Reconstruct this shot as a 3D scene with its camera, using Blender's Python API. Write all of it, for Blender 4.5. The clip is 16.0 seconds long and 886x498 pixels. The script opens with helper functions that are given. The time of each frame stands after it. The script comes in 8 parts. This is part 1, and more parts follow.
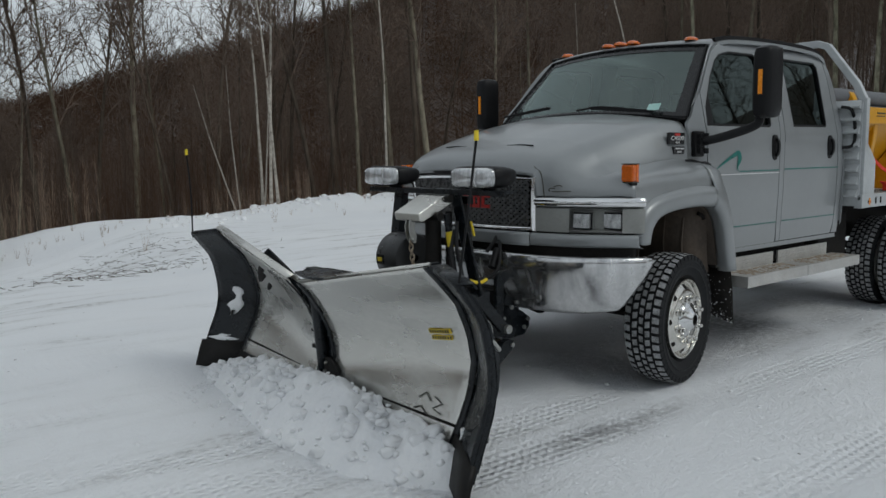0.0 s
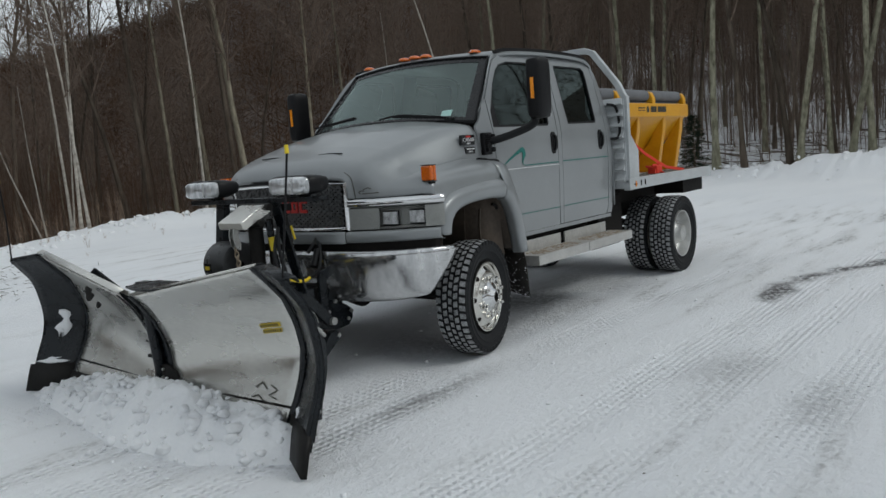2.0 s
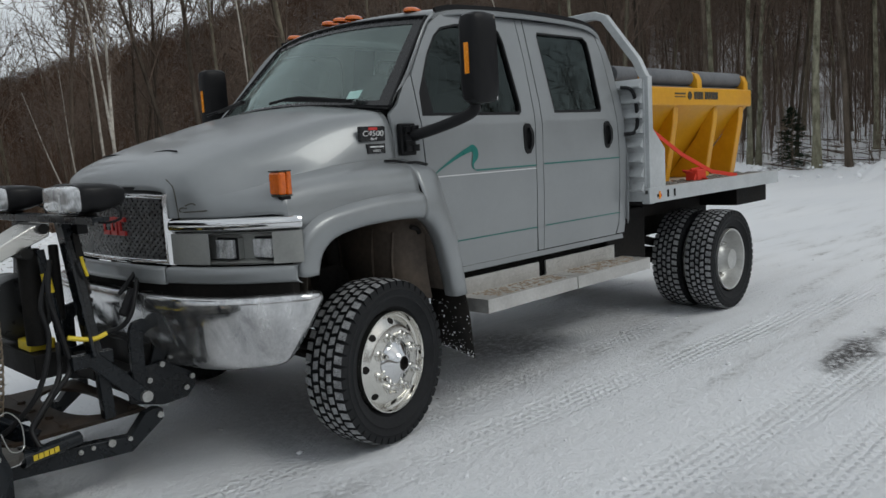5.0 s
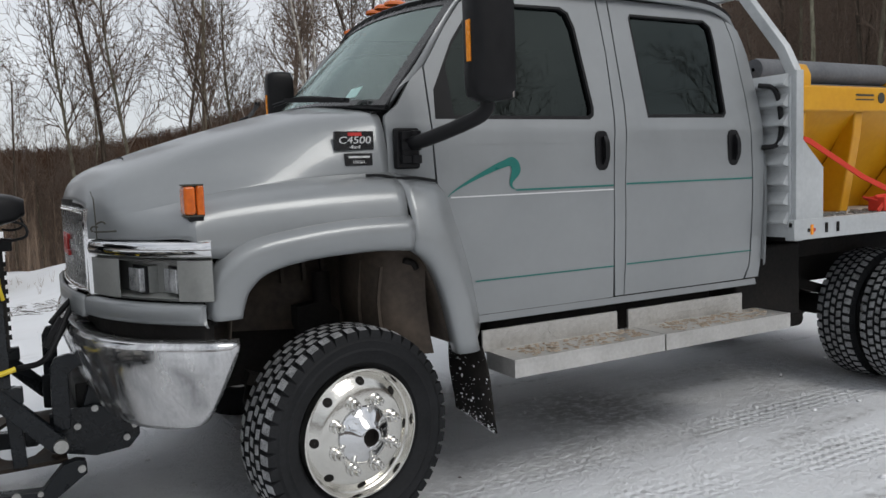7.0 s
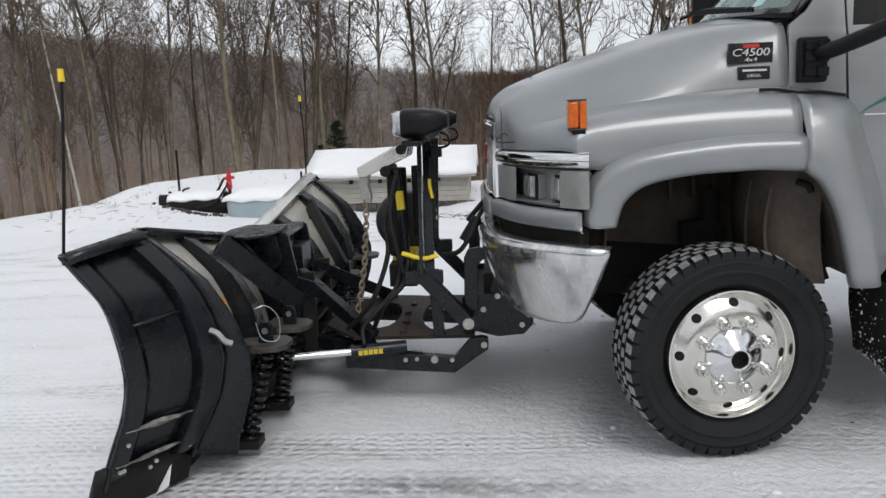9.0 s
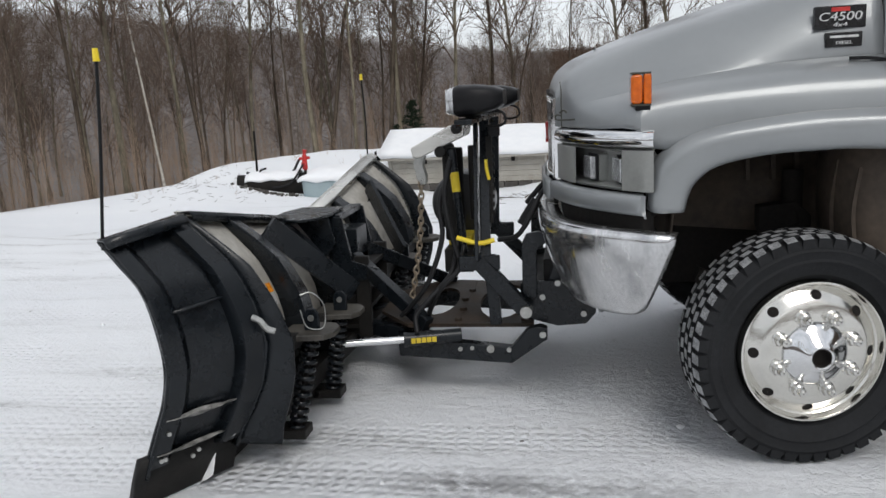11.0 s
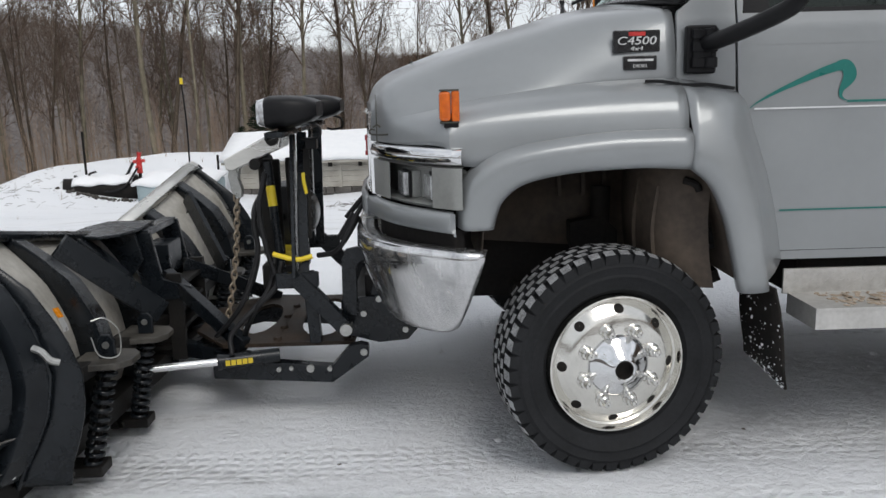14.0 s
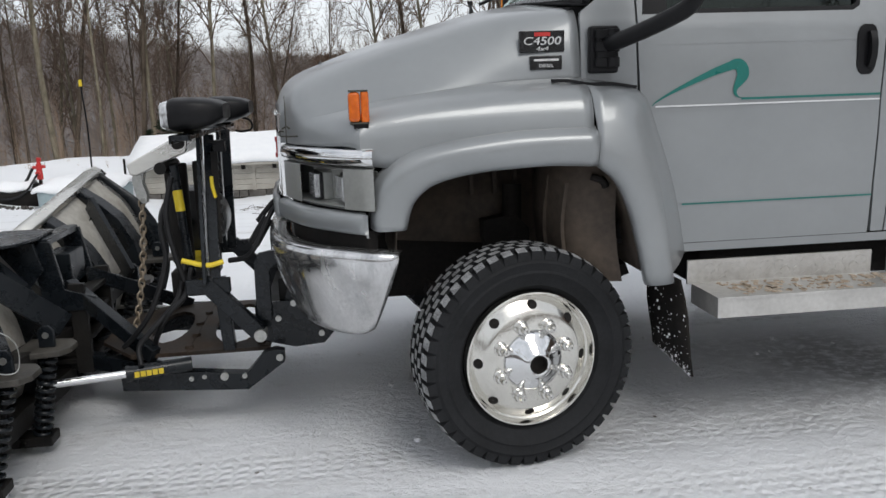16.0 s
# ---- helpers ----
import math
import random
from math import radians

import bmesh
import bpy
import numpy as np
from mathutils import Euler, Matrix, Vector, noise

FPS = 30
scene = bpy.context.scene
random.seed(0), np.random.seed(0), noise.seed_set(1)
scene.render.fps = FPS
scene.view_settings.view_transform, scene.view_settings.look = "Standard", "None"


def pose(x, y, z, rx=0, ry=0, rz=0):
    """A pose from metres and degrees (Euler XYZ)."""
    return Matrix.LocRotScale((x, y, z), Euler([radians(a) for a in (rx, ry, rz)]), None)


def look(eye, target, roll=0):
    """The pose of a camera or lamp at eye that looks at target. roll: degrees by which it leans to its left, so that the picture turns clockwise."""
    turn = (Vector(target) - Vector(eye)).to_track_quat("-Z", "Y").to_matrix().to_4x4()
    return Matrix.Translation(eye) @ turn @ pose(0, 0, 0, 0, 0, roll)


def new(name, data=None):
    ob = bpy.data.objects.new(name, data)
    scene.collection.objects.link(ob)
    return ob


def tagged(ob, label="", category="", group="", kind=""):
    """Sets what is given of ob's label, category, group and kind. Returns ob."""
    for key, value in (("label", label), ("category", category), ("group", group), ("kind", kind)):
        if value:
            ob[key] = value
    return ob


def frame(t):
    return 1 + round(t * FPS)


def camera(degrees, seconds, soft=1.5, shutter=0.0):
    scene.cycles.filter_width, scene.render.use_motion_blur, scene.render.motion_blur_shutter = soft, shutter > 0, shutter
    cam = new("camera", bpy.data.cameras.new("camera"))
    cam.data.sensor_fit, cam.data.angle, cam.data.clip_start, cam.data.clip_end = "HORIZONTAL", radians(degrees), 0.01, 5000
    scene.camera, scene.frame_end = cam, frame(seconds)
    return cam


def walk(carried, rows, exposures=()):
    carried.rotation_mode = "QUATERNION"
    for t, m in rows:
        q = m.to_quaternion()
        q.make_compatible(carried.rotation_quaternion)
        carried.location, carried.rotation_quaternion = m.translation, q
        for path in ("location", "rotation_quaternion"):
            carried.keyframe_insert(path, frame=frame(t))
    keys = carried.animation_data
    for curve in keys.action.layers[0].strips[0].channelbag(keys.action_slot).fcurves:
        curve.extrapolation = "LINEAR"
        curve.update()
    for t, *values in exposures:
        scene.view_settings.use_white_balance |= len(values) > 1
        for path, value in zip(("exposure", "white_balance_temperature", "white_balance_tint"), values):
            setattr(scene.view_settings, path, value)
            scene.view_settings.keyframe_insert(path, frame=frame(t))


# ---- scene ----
cam = camera(58.5, 16.0)
PATH = [
    (0, (-4.435, -2.793, 1.483), (-3.165, -1.265, 1.251), -0.7),
    (0.5, (-4.611, -2.978, 1.488), (-3.162, -1.617, 1.266), -0.8),
    (1, (-4.739, -3.182, 1.488), (-3.207, -1.915, 1.272), -2.0),
    (1.5, (-4.789, -3.241, 1.487), (-3.223, -2.015, 1.274), -3.2),
    (2, (-4.775, -3.225, 1.487), (-3.206, -2.007, 1.251), -4.2),
    (2.5, (-4.557, -3.139, 1.453), (-2.994, -1.92, 1.189), -4.6),
    (3, (-4.234, -3.055, 1.454), (-2.676, -1.834, 1.173), -4.5),
    (3.5, (-3.849, -3.079, 1.469), (-2.34, -1.801, 1.169), -5.0),
    (4, (-3.485, -3.028, 1.453), (-1.996, -1.72, 1.189), -4.8),
    (4.2, (-3.318, -2.973, 1.469), (-1.837, -1.655, 1.206), -4.2),
    (6.3, (-1.595, -2.864, 1.483), (-0.423, -1.256, 1.283), -3.0),
    (6.5, (-1.469, -2.854, 1.486), (-0.352, -1.207, 1.286), -2.7),
    (7, (-1.17, -2.767, 1.424), (-0.214, -1.02, 1.242), -2.1),
    (7.5, (-0.981, -2.831, 1.426), (-0.351, -0.944, 1.221), -2.0),
    (8, (-0.879, -2.934, 1.437), (-0.557, -0.979, 1.167), -2.1),
    (8.5, (-0.889, -2.946, 1.425), (-0.778, -0.973, 1.114), -1.7),
    (9, (-0.925, -2.965, 1.401), (-1.054, -0.999, 1.061), -2.2),
    (9.2, (-0.962, -2.981, 1.381), (-1.146, -1.02, 1.032), -2.1),
    (11.5, (-0.787, -2.727, 1.393), (-1.116, -0.792, 1.008), -3.0),
    (12, (-0.741, -2.701, 1.398), (-0.989, -0.755, 1.007), -2.7),
    (12.5, (-0.711, -2.676, 1.403), (-0.822, -0.72, 1.0), -1.9),
    (13, (-0.703, -2.681, 1.412), (-0.748, -0.72, 1.021), -1.7),
    (13.5, (-0.692, -2.678, 1.417), (-0.695, -0.716, 1.03), -1.7),
    (14, (-0.688, -2.676, 1.421), (-0.65, -0.714, 1.032), -1.5),
    (14.5, (-0.679, -2.671, 1.418), (-0.588, -0.71, 1.034), -1.5),
    (15, (-0.674, -2.677, 1.42), (-0.512, -0.722, 1.035), -1.4),
    (15.5, (-0.671, -2.683, 1.422), (-0.441, -0.735, 1.029), -1.7),
    (16, (-0.668, -2.677, 1.422), (-0.427, -0.731, 1.027), -1.9),
]
EXPOSURES = [(0, 0.0, 6300, 4), (1.2, 0.15, 6320, 4), (4.2, 0.14, 6350, 5), (6.5, 0.37, 6500, 8), (7, 0.46, 6500, 9), (9, 0.68, 6500, 9), (11.5, 0.66, 6500, 9), (12.2, 0.57, 6500, 9), (13, 0.66, 6500, 9), (16, 0.70, 6500, 9)]
walk(cam, [(t, look(eye, target, roll)) for t, eye, target, roll in PATH], EXPOSURES)

# ---- world and light ----
SKY_STRENGTH = 0.10
world = bpy.data.worlds.new("overcast_sky")
scene.world = world
world.use_nodes = True
wn, wl = world.node_tree.nodes, world.node_tree.links
wn.clear()
w_out = wn.new("ShaderNodeOutputWorld")
w_bg = wn.new("ShaderNodeBackground")
w_sky = wn.new("ShaderNodeTexSky")
w_sky.sky_type = "NISHITA"
w_sky.sun_disc = False
w_sky.sun_elevation = radians(32)
w_sky.sun_rotation = radians(150)
w_co = wn.new("ShaderNodeTexCoord")
w_map = wn.new("ShaderNodeMapping")
w_map.inputs["Scale"].default_value = (1.0, 1.0, 2.6)
w_noise = wn.new("ShaderNodeTexNoise")
w_noise.inputs["Scale"].default_value = 1.8
w_noise.inputs["Detail"].default_value = 7.0
w_noise.inputs["Roughness"].default_value = 0.55
w_ramp = wn.new("ShaderNodeValToRGB")
w_ramp.color_ramp.elements[0].position = 0.34
w_ramp.color_ramp.elements[0].color = (3.7, 3.85, 4.15, 1)
w_ramp.color_ramp.elements[1].position = 0.68
w_ramp.color_ramp.elements[1].color = (6.8, 6.9, 7.15, 1)
w_mix = wn.new("ShaderNodeMix")
w_mix.data_type = "RGBA"
w_mix.inputs[0].default_value = 0.9
wl.new(w_co.outputs["Generated"], w_map.inputs["Vector"])
wl.new(w_map.outputs["Vector"], w_noise.inputs["Vector"])
wl.new(w_noise.outputs["Fac"], w_ramp.inputs["Fac"])
wl.new(w_sky.outputs["Color"], w_mix.inputs[6])
wl.new(w_ramp.outputs["Color"], w_mix.inputs[7])
wl.new(w_mix.outputs[2], w_bg.inputs["Color"])
w_bg.inputs["Strength"].default_value = SKY_STRENGTH
wl.new(w_bg.outputs["Background"], w_out.inputs["Surface"])

sun_data = bpy.data.lights.new("sun", "SUN")
sun_data.energy = 0.70
sun_data.angle = radians(25)
sun_data.color = (1.0, 0.97, 0.93)
sun = new("sun", sun_data)
sun.matrix_world = look((0, 0, 30), (-0.3, 0.75, 29.05))


# ---- materials ----
def material(name, a, b=None, scale=8.0, rough=0.5, metal=0.0, bump=0.0, bump_scale=60.0, coat=0.0, rough_var=0.08,
             stretch=(1, 1, 1), fine=0.35, per_object=0.0):
    """A surface of two colours mixed by coarse and fine noise, with relief and uneven gloss."""
    m = bpy.data.materials.new(name)
    m.use_nodes = True
    n, l = m.node_tree.nodes, m.node_tree.links
    p = n["Principled BSDF"]
    b = b or a
    co = n.new("ShaderNodeTexCoord")
    mp = n.new("ShaderNodeMapping")
    mp.inputs["Scale"].default_value = stretch
    l.new(co.outputs["Object"], mp.inputs["Vector"])
    n1 = n.new("ShaderNodeTexNoise")
    n1.inputs["Scale"].default_value = scale
    n1.inputs["Detail"].default_value = 6
    n2 = n.new("ShaderNodeTexNoise")
    n2.inputs["Scale"].default_value = scale * 9
    n2.inputs["Detail"].default_value = 4
    l.new(mp.outputs["Vector"], n1.inputs["Vector"])
    l.new(mp.outputs["Vector"], n2.inputs["Vector"])
    add = n.new("ShaderNodeMix")
    add.data_type = "FLOAT"
    add.inputs[0].default_value = fine
    l.new(n1.outputs["Fac"], add.inputs[2])
    l.new(n2.outputs["Fac"], add.inputs[3])
    ramp = n.new("ShaderNodeValToRGB")
    ramp.color_ramp.elements[0].position = 0.32
    ramp.color_ramp.elements[1].position = 0.68
    ramp.color_ramp.elements[0].color = (*a, 1)
    ramp.color_ramp.elements[1].color = (*b, 1)
    l.new(add.outputs[0], ramp.inputs["Fac"])
    colour = ramp.outputs["Color"]
    if per_object:
        info = n.new("ShaderNodeObjectInfo")
        hsv = n.new("ShaderNodeHueSaturation")
        rng = n.new("ShaderNodeMapRange")
        rng.inputs[3].default_value = 1 - per_object
        rng.inputs[4].default_value = 1 + per_object
        l.new(info.outputs["Random"], rng.inputs[0])
        l.new(rng.outputs[0], hsv.inputs["Value"])
        l.new(colour, hsv.inputs["Color"])
        colour = hsv.outputs["Color"]
    l.new(colour, p.inputs["Base Color"])
    rr = n.new("ShaderNodeMapRange")
    rr.inputs[1].default_value, rr.inputs[2].default_value = 0.3, 0.7
    rr.inputs[3].default_value, rr.inputs[4].default_value = max(0.02, rough - rough_var), min(1, rough + rough_var)
    l.new(n1.outputs["Fac"], rr.inputs[0])
    l.new(rr.outputs[0], p.inputs["Roughness"])
    p.inputs["Metallic"].default_value = metal
    if rough >= 0.85:
        p.inputs["Specular IOR Level"].default_value = 0.1
    elif max(a) < 0.02 and rough > 0.25:
        p.inputs["Specular IOR Level"].default_value = 0.22
    p.inputs["Coat Weight"].default_value = coat
    p.inputs["Coat Roughness"].default_value = 0.06
    if bump:
        nb = n.new("ShaderNodeTexNoise")
        nb.inputs["Scale"].default_value = bump_scale
        nb.inputs["Detail"].default_value = 5
        l.new(mp.outputs["Vector"], nb.inputs["Vector"])
        bp = n.new("ShaderNodeBump")
        bp.inputs["Strength"].default_value = bump
        bp.inputs["Distance"].default_value = 0.01
        l.new(nb.outputs["Fac"], bp.inputs["Height"])
        l.new(bp.outputs["Normal"], p.inputs["Normal"])
    return m


def glass_material(name, tint, rough=0.02, clear=0.5, ior=1.85, glare=0.0):
    m = bpy.data.materials.new(name)
    m.use_nodes = True
    n, l = m.node_tree.nodes, m.node_tree.links
    out = n["Material Output"]
    n.remove(n["Principled BSDF"])
    tr = n.new("ShaderNodeBsdfTransparent")
    tr.inputs["Color"].default_value = (*[c * clear for c in tint], 1)
    gl = n.new("ShaderNodeBsdfGlossy")
    gl.inputs["Roughness"].default_value = rough
    gl.inputs["Color"].default_value = (0.84, 1, 0.96, 1)
    fr = n.new("ShaderNodeFresnel")
    fr.inputs["IOR"].default_value = ior
    mx = n.new("ShaderNodeMixShader")
    l.new(fr.outputs["Fac"], mx.inputs["Fac"])
    l.new(tr.outputs[0], mx.inputs[1])
    l.new(gl.outputs[0], mx.inputs[2])
    surface = mx
    if glare:
        # pale diffuse layer: the sky's glare on the glass put into its colour
        df = n.new("ShaderNodeBsdfDiffuse")
        df.inputs["Color"].default_value = (0.52, 0.62, 0.60, 1)
        surface = n.new("ShaderNodeMixShader")
        surface.inputs["Fac"].default_value = glare
        l.new(mx.outputs[0], surface.inputs[1])
        l.new(df.outputs[0], surface.inputs[2])
    l.new(surface.outputs[0], out.inputs["Surface"])
    return m


M_PAINT = material("silver_paint", (0.243, 0.256, 0.263), (0.276, 0.289, 0.296), 3, 0.37, 0.28, 0.0, coat=0.5, rough_var=0.05, fine=0.2)
M_CHROME = material("chrome", (0.72, 0.73, 0.74), (0.80, 0.80, 0.80), 6, 0.09, 1.0, 0.03, 14, rough_var=0.06)
M_CHROME_DIRTY = material("salted_chrome", (0.44, 0.445, 0.455), (0.80, 0.80, 0.80), 13, 0.17, 0.92, 0.02, 16, rough_var=0.13, stretch=(1, 1, 0.22))
M_STAINLESS = material("brushed_stainless", (0.60, 0.59, 0.555), (0.74, 0.73, 0.69), 2.2, 0.27, 0.78, 0.05, 30, rough_var=0.12, stretch=(1, 1, 3))
M_BLACK = material("black_powder_coat", (0.0045, 0.0060, 0.0078), (0.0115, 0.0145, 0.0180), 9, 0.27, 0.0, 0.05, 120, rough_var=0.12)
M_BLACK.node_tree.nodes["Principled BSDF"].inputs["Specular IOR Level"].default_value = 0.34
M_BLACK_DULL = material("dull_black_steel", (0.006, 0.006, 0.006), (0.020, 0.018, 0.016), 8, 0.55, 0.0, 0.12, 80)
M_PLASTIC = material("black_plastic", (0.006, 0.006, 0.007), (0.010, 0.010, 0.011), 20, 0.42, 0.0, 0.04, 300)
# grimy near-black steel; also drawn as the shade inside gaps and holes
M_DARK = material("grimy_black_and_gap_shade", (0.005, 0.005, 0.005), (0.020, 0.017, 0.015), 6, 0.8, 0.0, 0.3, 30)
M_LINER = material("brown_wheel_liner", (0.032, 0.024, 0.018), (0.095, 0.072, 0.054), 4, 0.8, 0.0, 0.2, 30)
M_RUBBER = material("tyre_rubber", (0.0085, 0.009, 0.010), (0.021, 0.022, 0.024), 7, 0.72, 0.0, 0.12, 120)
# tops of the tread blocks: near-black mottled with pale grey
M_PALE_TREAD = material("pale_mottled_tread", (0.030, 0.030, 0.032), (0.50, 0.51, 0.52), 24, 0.6, 0.0, 0.2, 120, fine=0.55)
M_ALU_WHEEL = material("polished_aluminium", (0.66, 0.645, 0.60), (0.78, 0.765, 0.72), 9, 0.19, 1.0, 0.05, 40, rough_var=0.08)
M_STEEL_WHEEL = material("dull_silver_wheel", (0.42, 0.42, 0.41), (0.62, 0.62, 0.60), 9, 0.42, 0.7, 0.06, 50)
M_ALU = material("worn_aluminium", (0.42, 0.41, 0.39), (0.62, 0.61, 0.59), 6, 0.45, 0.6, 0.08, 60, rough_var=0.12)
M_BED_ALU = material("bed_aluminium", (0.44, 0.46, 0.47), (0.58, 0.60, 0.61), 4, 0.48, 0.35, 0.05, 50)
M_YELLOW = material("yellow_poly", (0.62, 0.285, 0.004), (0.74, 0.37, 0.010), 3, 0.42, 0.0, 0.05, 40)
M_YELLOW_TIP = material("yellow_plastic", (0.75, 0.55, 0.02), (0.85, 0.66, 0.05), 20, 0.4)
M_AMBER = material("amber_lens", (0.50, 0.085, 0.003), (0.74, 0.155, 0.006), 55, 0.18, 0.0, 0.1, 180, coat=0.6)
M_ORANGE = material("orange_reflector", (0.85, 0.26, 0.01), (0.95, 0.34, 0.02), 60, 0.25, 0.0, 0.1, 200)
M_RED = material("red_paint", (0.42, 0.02, 0.02), (0.55, 0.035, 0.03), 20, 0.35)
M_STRAP = material("red_webbing", (0.65, 0.04, 0.02), (0.75, 0.06, 0.03), 40, 0.8, 0.0, 0.2, 300)
M_TEAL = material("teal_stripe", (0.006, 0.13, 0.11), (0.008, 0.16, 0.135), 10, 0.35)
M_WHITE_STRIPE = material("silver_pinstripe", (0.62, 0.63, 0.64), (0.7, 0.7, 0.7), 10, 0.35)
M_BADGE = material("badge_black", (0.008, 0.008, 0.009), (0.012, 0.012, 0.013), 30, 0.25)
M_LETTER = material("badge_silver", (0.62, 0.62, 0.62), (0.72, 0.72, 0.72), 30, 0.3, 0.3)
M_DECAL_YELLOW = material("yellow_decal", (0.62, 0.45, 0.02), (0.72, 0.54, 0.04), 30, 0.5)
M_DECAL_DARK = material("decal_ink", (0.03, 0.028, 0.02), (0.06, 0.055, 0.04), 40, 0.5)
M_STICKER = material("green_sticker", (0.30, 0.55, 0.50), (0.50, 0.72, 0.68), 30, 0.4)
M_GREY_PLASTIC = material("grey_bezel", (0.24, 0.245, 0.235), (0.31, 0.315, 0.30), 8, 0.36, 0.25, 0.03, 200)
M_ROLL = material("grey_tarp", (0.10, 0.105, 0.115), (0.17, 0.175, 0.185), 5, 0.7, 0.0, 0.25, 40)
M_SEAT = material("dark_cloth", (0.02, 0.02, 0.021), (0.035, 0.035, 0.036), 30, 0.9)
M_GRILLE = material("grille_grey", (0.085, 0.087, 0.090), (0.14, 0.142, 0.145), 30, 0.28, 0.5, 0.03, 200)
M_LENS = material("lamp_lens", (0.30, 0.31, 0.32), (0.90, 0.91, 0.92), 22, 0.10, 0.45, 0.25, 60, coat=1.0, stretch=(1, 1, 0.3))
M_GLASS = glass_material("tinted_door_glass", (0.42, 0.62, 0.58), 0.02, 0.08, 1.48)
M_WINDSHIELD = glass_material("windshield_glass", (0.62, 0.85, 0.78), 0.02, 0.72, 1.9, 0.10)
M_MIRROR = material("mirror_glass", (0.85, 0.86, 0.87), (0.86, 0.87, 0.88), 5, 0.03, 1.0, rough_var=0.01)
M_CHAIN = material("rusty_chain", (0.22, 0.165, 0.115), (0.42, 0.36, 0.28), 40, 0.5, 0.7, 0.1, 200)
M_ROD = material("chromed_rod", (0.78, 0.78, 0.78), (0.84, 0.84, 0.84), 20, 0.12, 1.0)
M_HOSE = material("black_hose", (0.010, 0.010, 0.011), (0.02, 0.02, 0.021), 30, 0.45)
M_COVER = material("grey_black_cover", (0.022, 0.023, 0.024), (0.034, 0.035, 0.036), 12, 0.34, 0.0, 0.05, 200)
M_DULL_STEEL = material("dull_stainless_back", (0.23, 0.21, 0.175), (0.52, 0.50, 0.455), 3, 0.5, 0.15, 0.06, 40)
M_PLATE = material("rust_worn_plate", (0.012, 0.010, 0.008), (0.060, 0.042, 0.030), 7, 0.6, 0.0, 0.15, 60)
M_NUT = material("plated_nut", (0.62, 0.61, 0.58), (0.78, 0.77, 0.74), 60, 0.16, 1.0)
M_ZINC = material("zinc_bolt", (0.36, 0.36, 0.34), (0.52, 0.52, 0.5), 60, 0.35, 0.8)
M_SHELF = material("grimy_steel_shelf", (0.020, 0.018, 0.015), (0.085, 0.078, 0.066), 9, 0.5, 0.0, 0.15, 60)
M_GRIME = material("frozen_grime", (0.035, 0.033, 0.030), (0.40, 0.39, 0.37), 28, 0.8, 0.0, 0.3, 60)
M_GRAVEL = material("salt_and_grit", (0.12, 0.11, 0.10), (0.38, 0.37, 0.35), 30, 0.9, 0.0, 0.6, 60)
M_SIDING = material("weathered_siding", (0.28, 0.26, 0.22), (0.42, 0.40, 0.36), 3, 0.8, 0.0, 0.2, 40)
M_STONE = material("dark_stone", (0.06, 0.055, 0.05), (0.16, 0.15, 0.14), 5, 0.9, 0.0, 0.4, 20, per_object=0.3)
M_TANK = material("pale_blue_tank", (0.24, 0.31, 0.33), (0.33, 0.40, 0.42), 3, 0.55, 0.0, 0.1, 30)
M_BARK = material("grey_bark", (0.045, 0.035, 0.027), (0.17, 0.138, 0.108), 5, 0.9, 0.0, 0.7, 24, stretch=(1, 1, 0.25), per_object=0.35)
M_BARK_LIGHT = material("pale_mossy_bark", (0.075, 0.070, 0.045), (0.38, 0.365, 0.27), 7, 0.9, 0.0, 0.6, 24, stretch=(1, 1, 0.4), per_object=0.25)
M_BARK_MOSS = material("dark_mossy_bark", (0.085, 0.074, 0.053), (0.27, 0.24, 0.18), 7, 0.9, 0.0, 0.6, 24, stretch=(1, 1, 0.4), per_object=0.3)
M_BIRCH = material("birch_bark", (0.20, 0.175, 0.145), (0.54, 0.50, 0.44), 3.5, 0.75, 0.0, 0.3, 30, stretch=(0.5, 0.5, 2.0), per_object=0.2)
M_TWIG = material("winter_twigs", (0.105, 0.077, 0.060), (0.21, 0.160, 0.127), 6, 0.9)
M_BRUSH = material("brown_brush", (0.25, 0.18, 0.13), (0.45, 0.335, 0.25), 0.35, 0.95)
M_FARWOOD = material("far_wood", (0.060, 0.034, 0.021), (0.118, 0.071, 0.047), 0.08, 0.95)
# paler and greyer than the near woods: distance haze put into the colour
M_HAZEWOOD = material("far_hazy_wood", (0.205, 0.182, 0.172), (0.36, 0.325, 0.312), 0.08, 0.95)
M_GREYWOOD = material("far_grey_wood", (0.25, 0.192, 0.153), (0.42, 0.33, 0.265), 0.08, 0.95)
M_HEADLAMP = material("headlamp_glass", (0.14, 0.145, 0.15), (0.74, 0.75, 0.76), 26, 0.10, 0.3, 0.3, 50, coat=1.0, stretch=(1, 1, 0.5))
M_NEEDLE = material("spruce_needles", (0.012, 0.022, 0.013), (0.03, 0.045, 0.026), 6, 0.85)


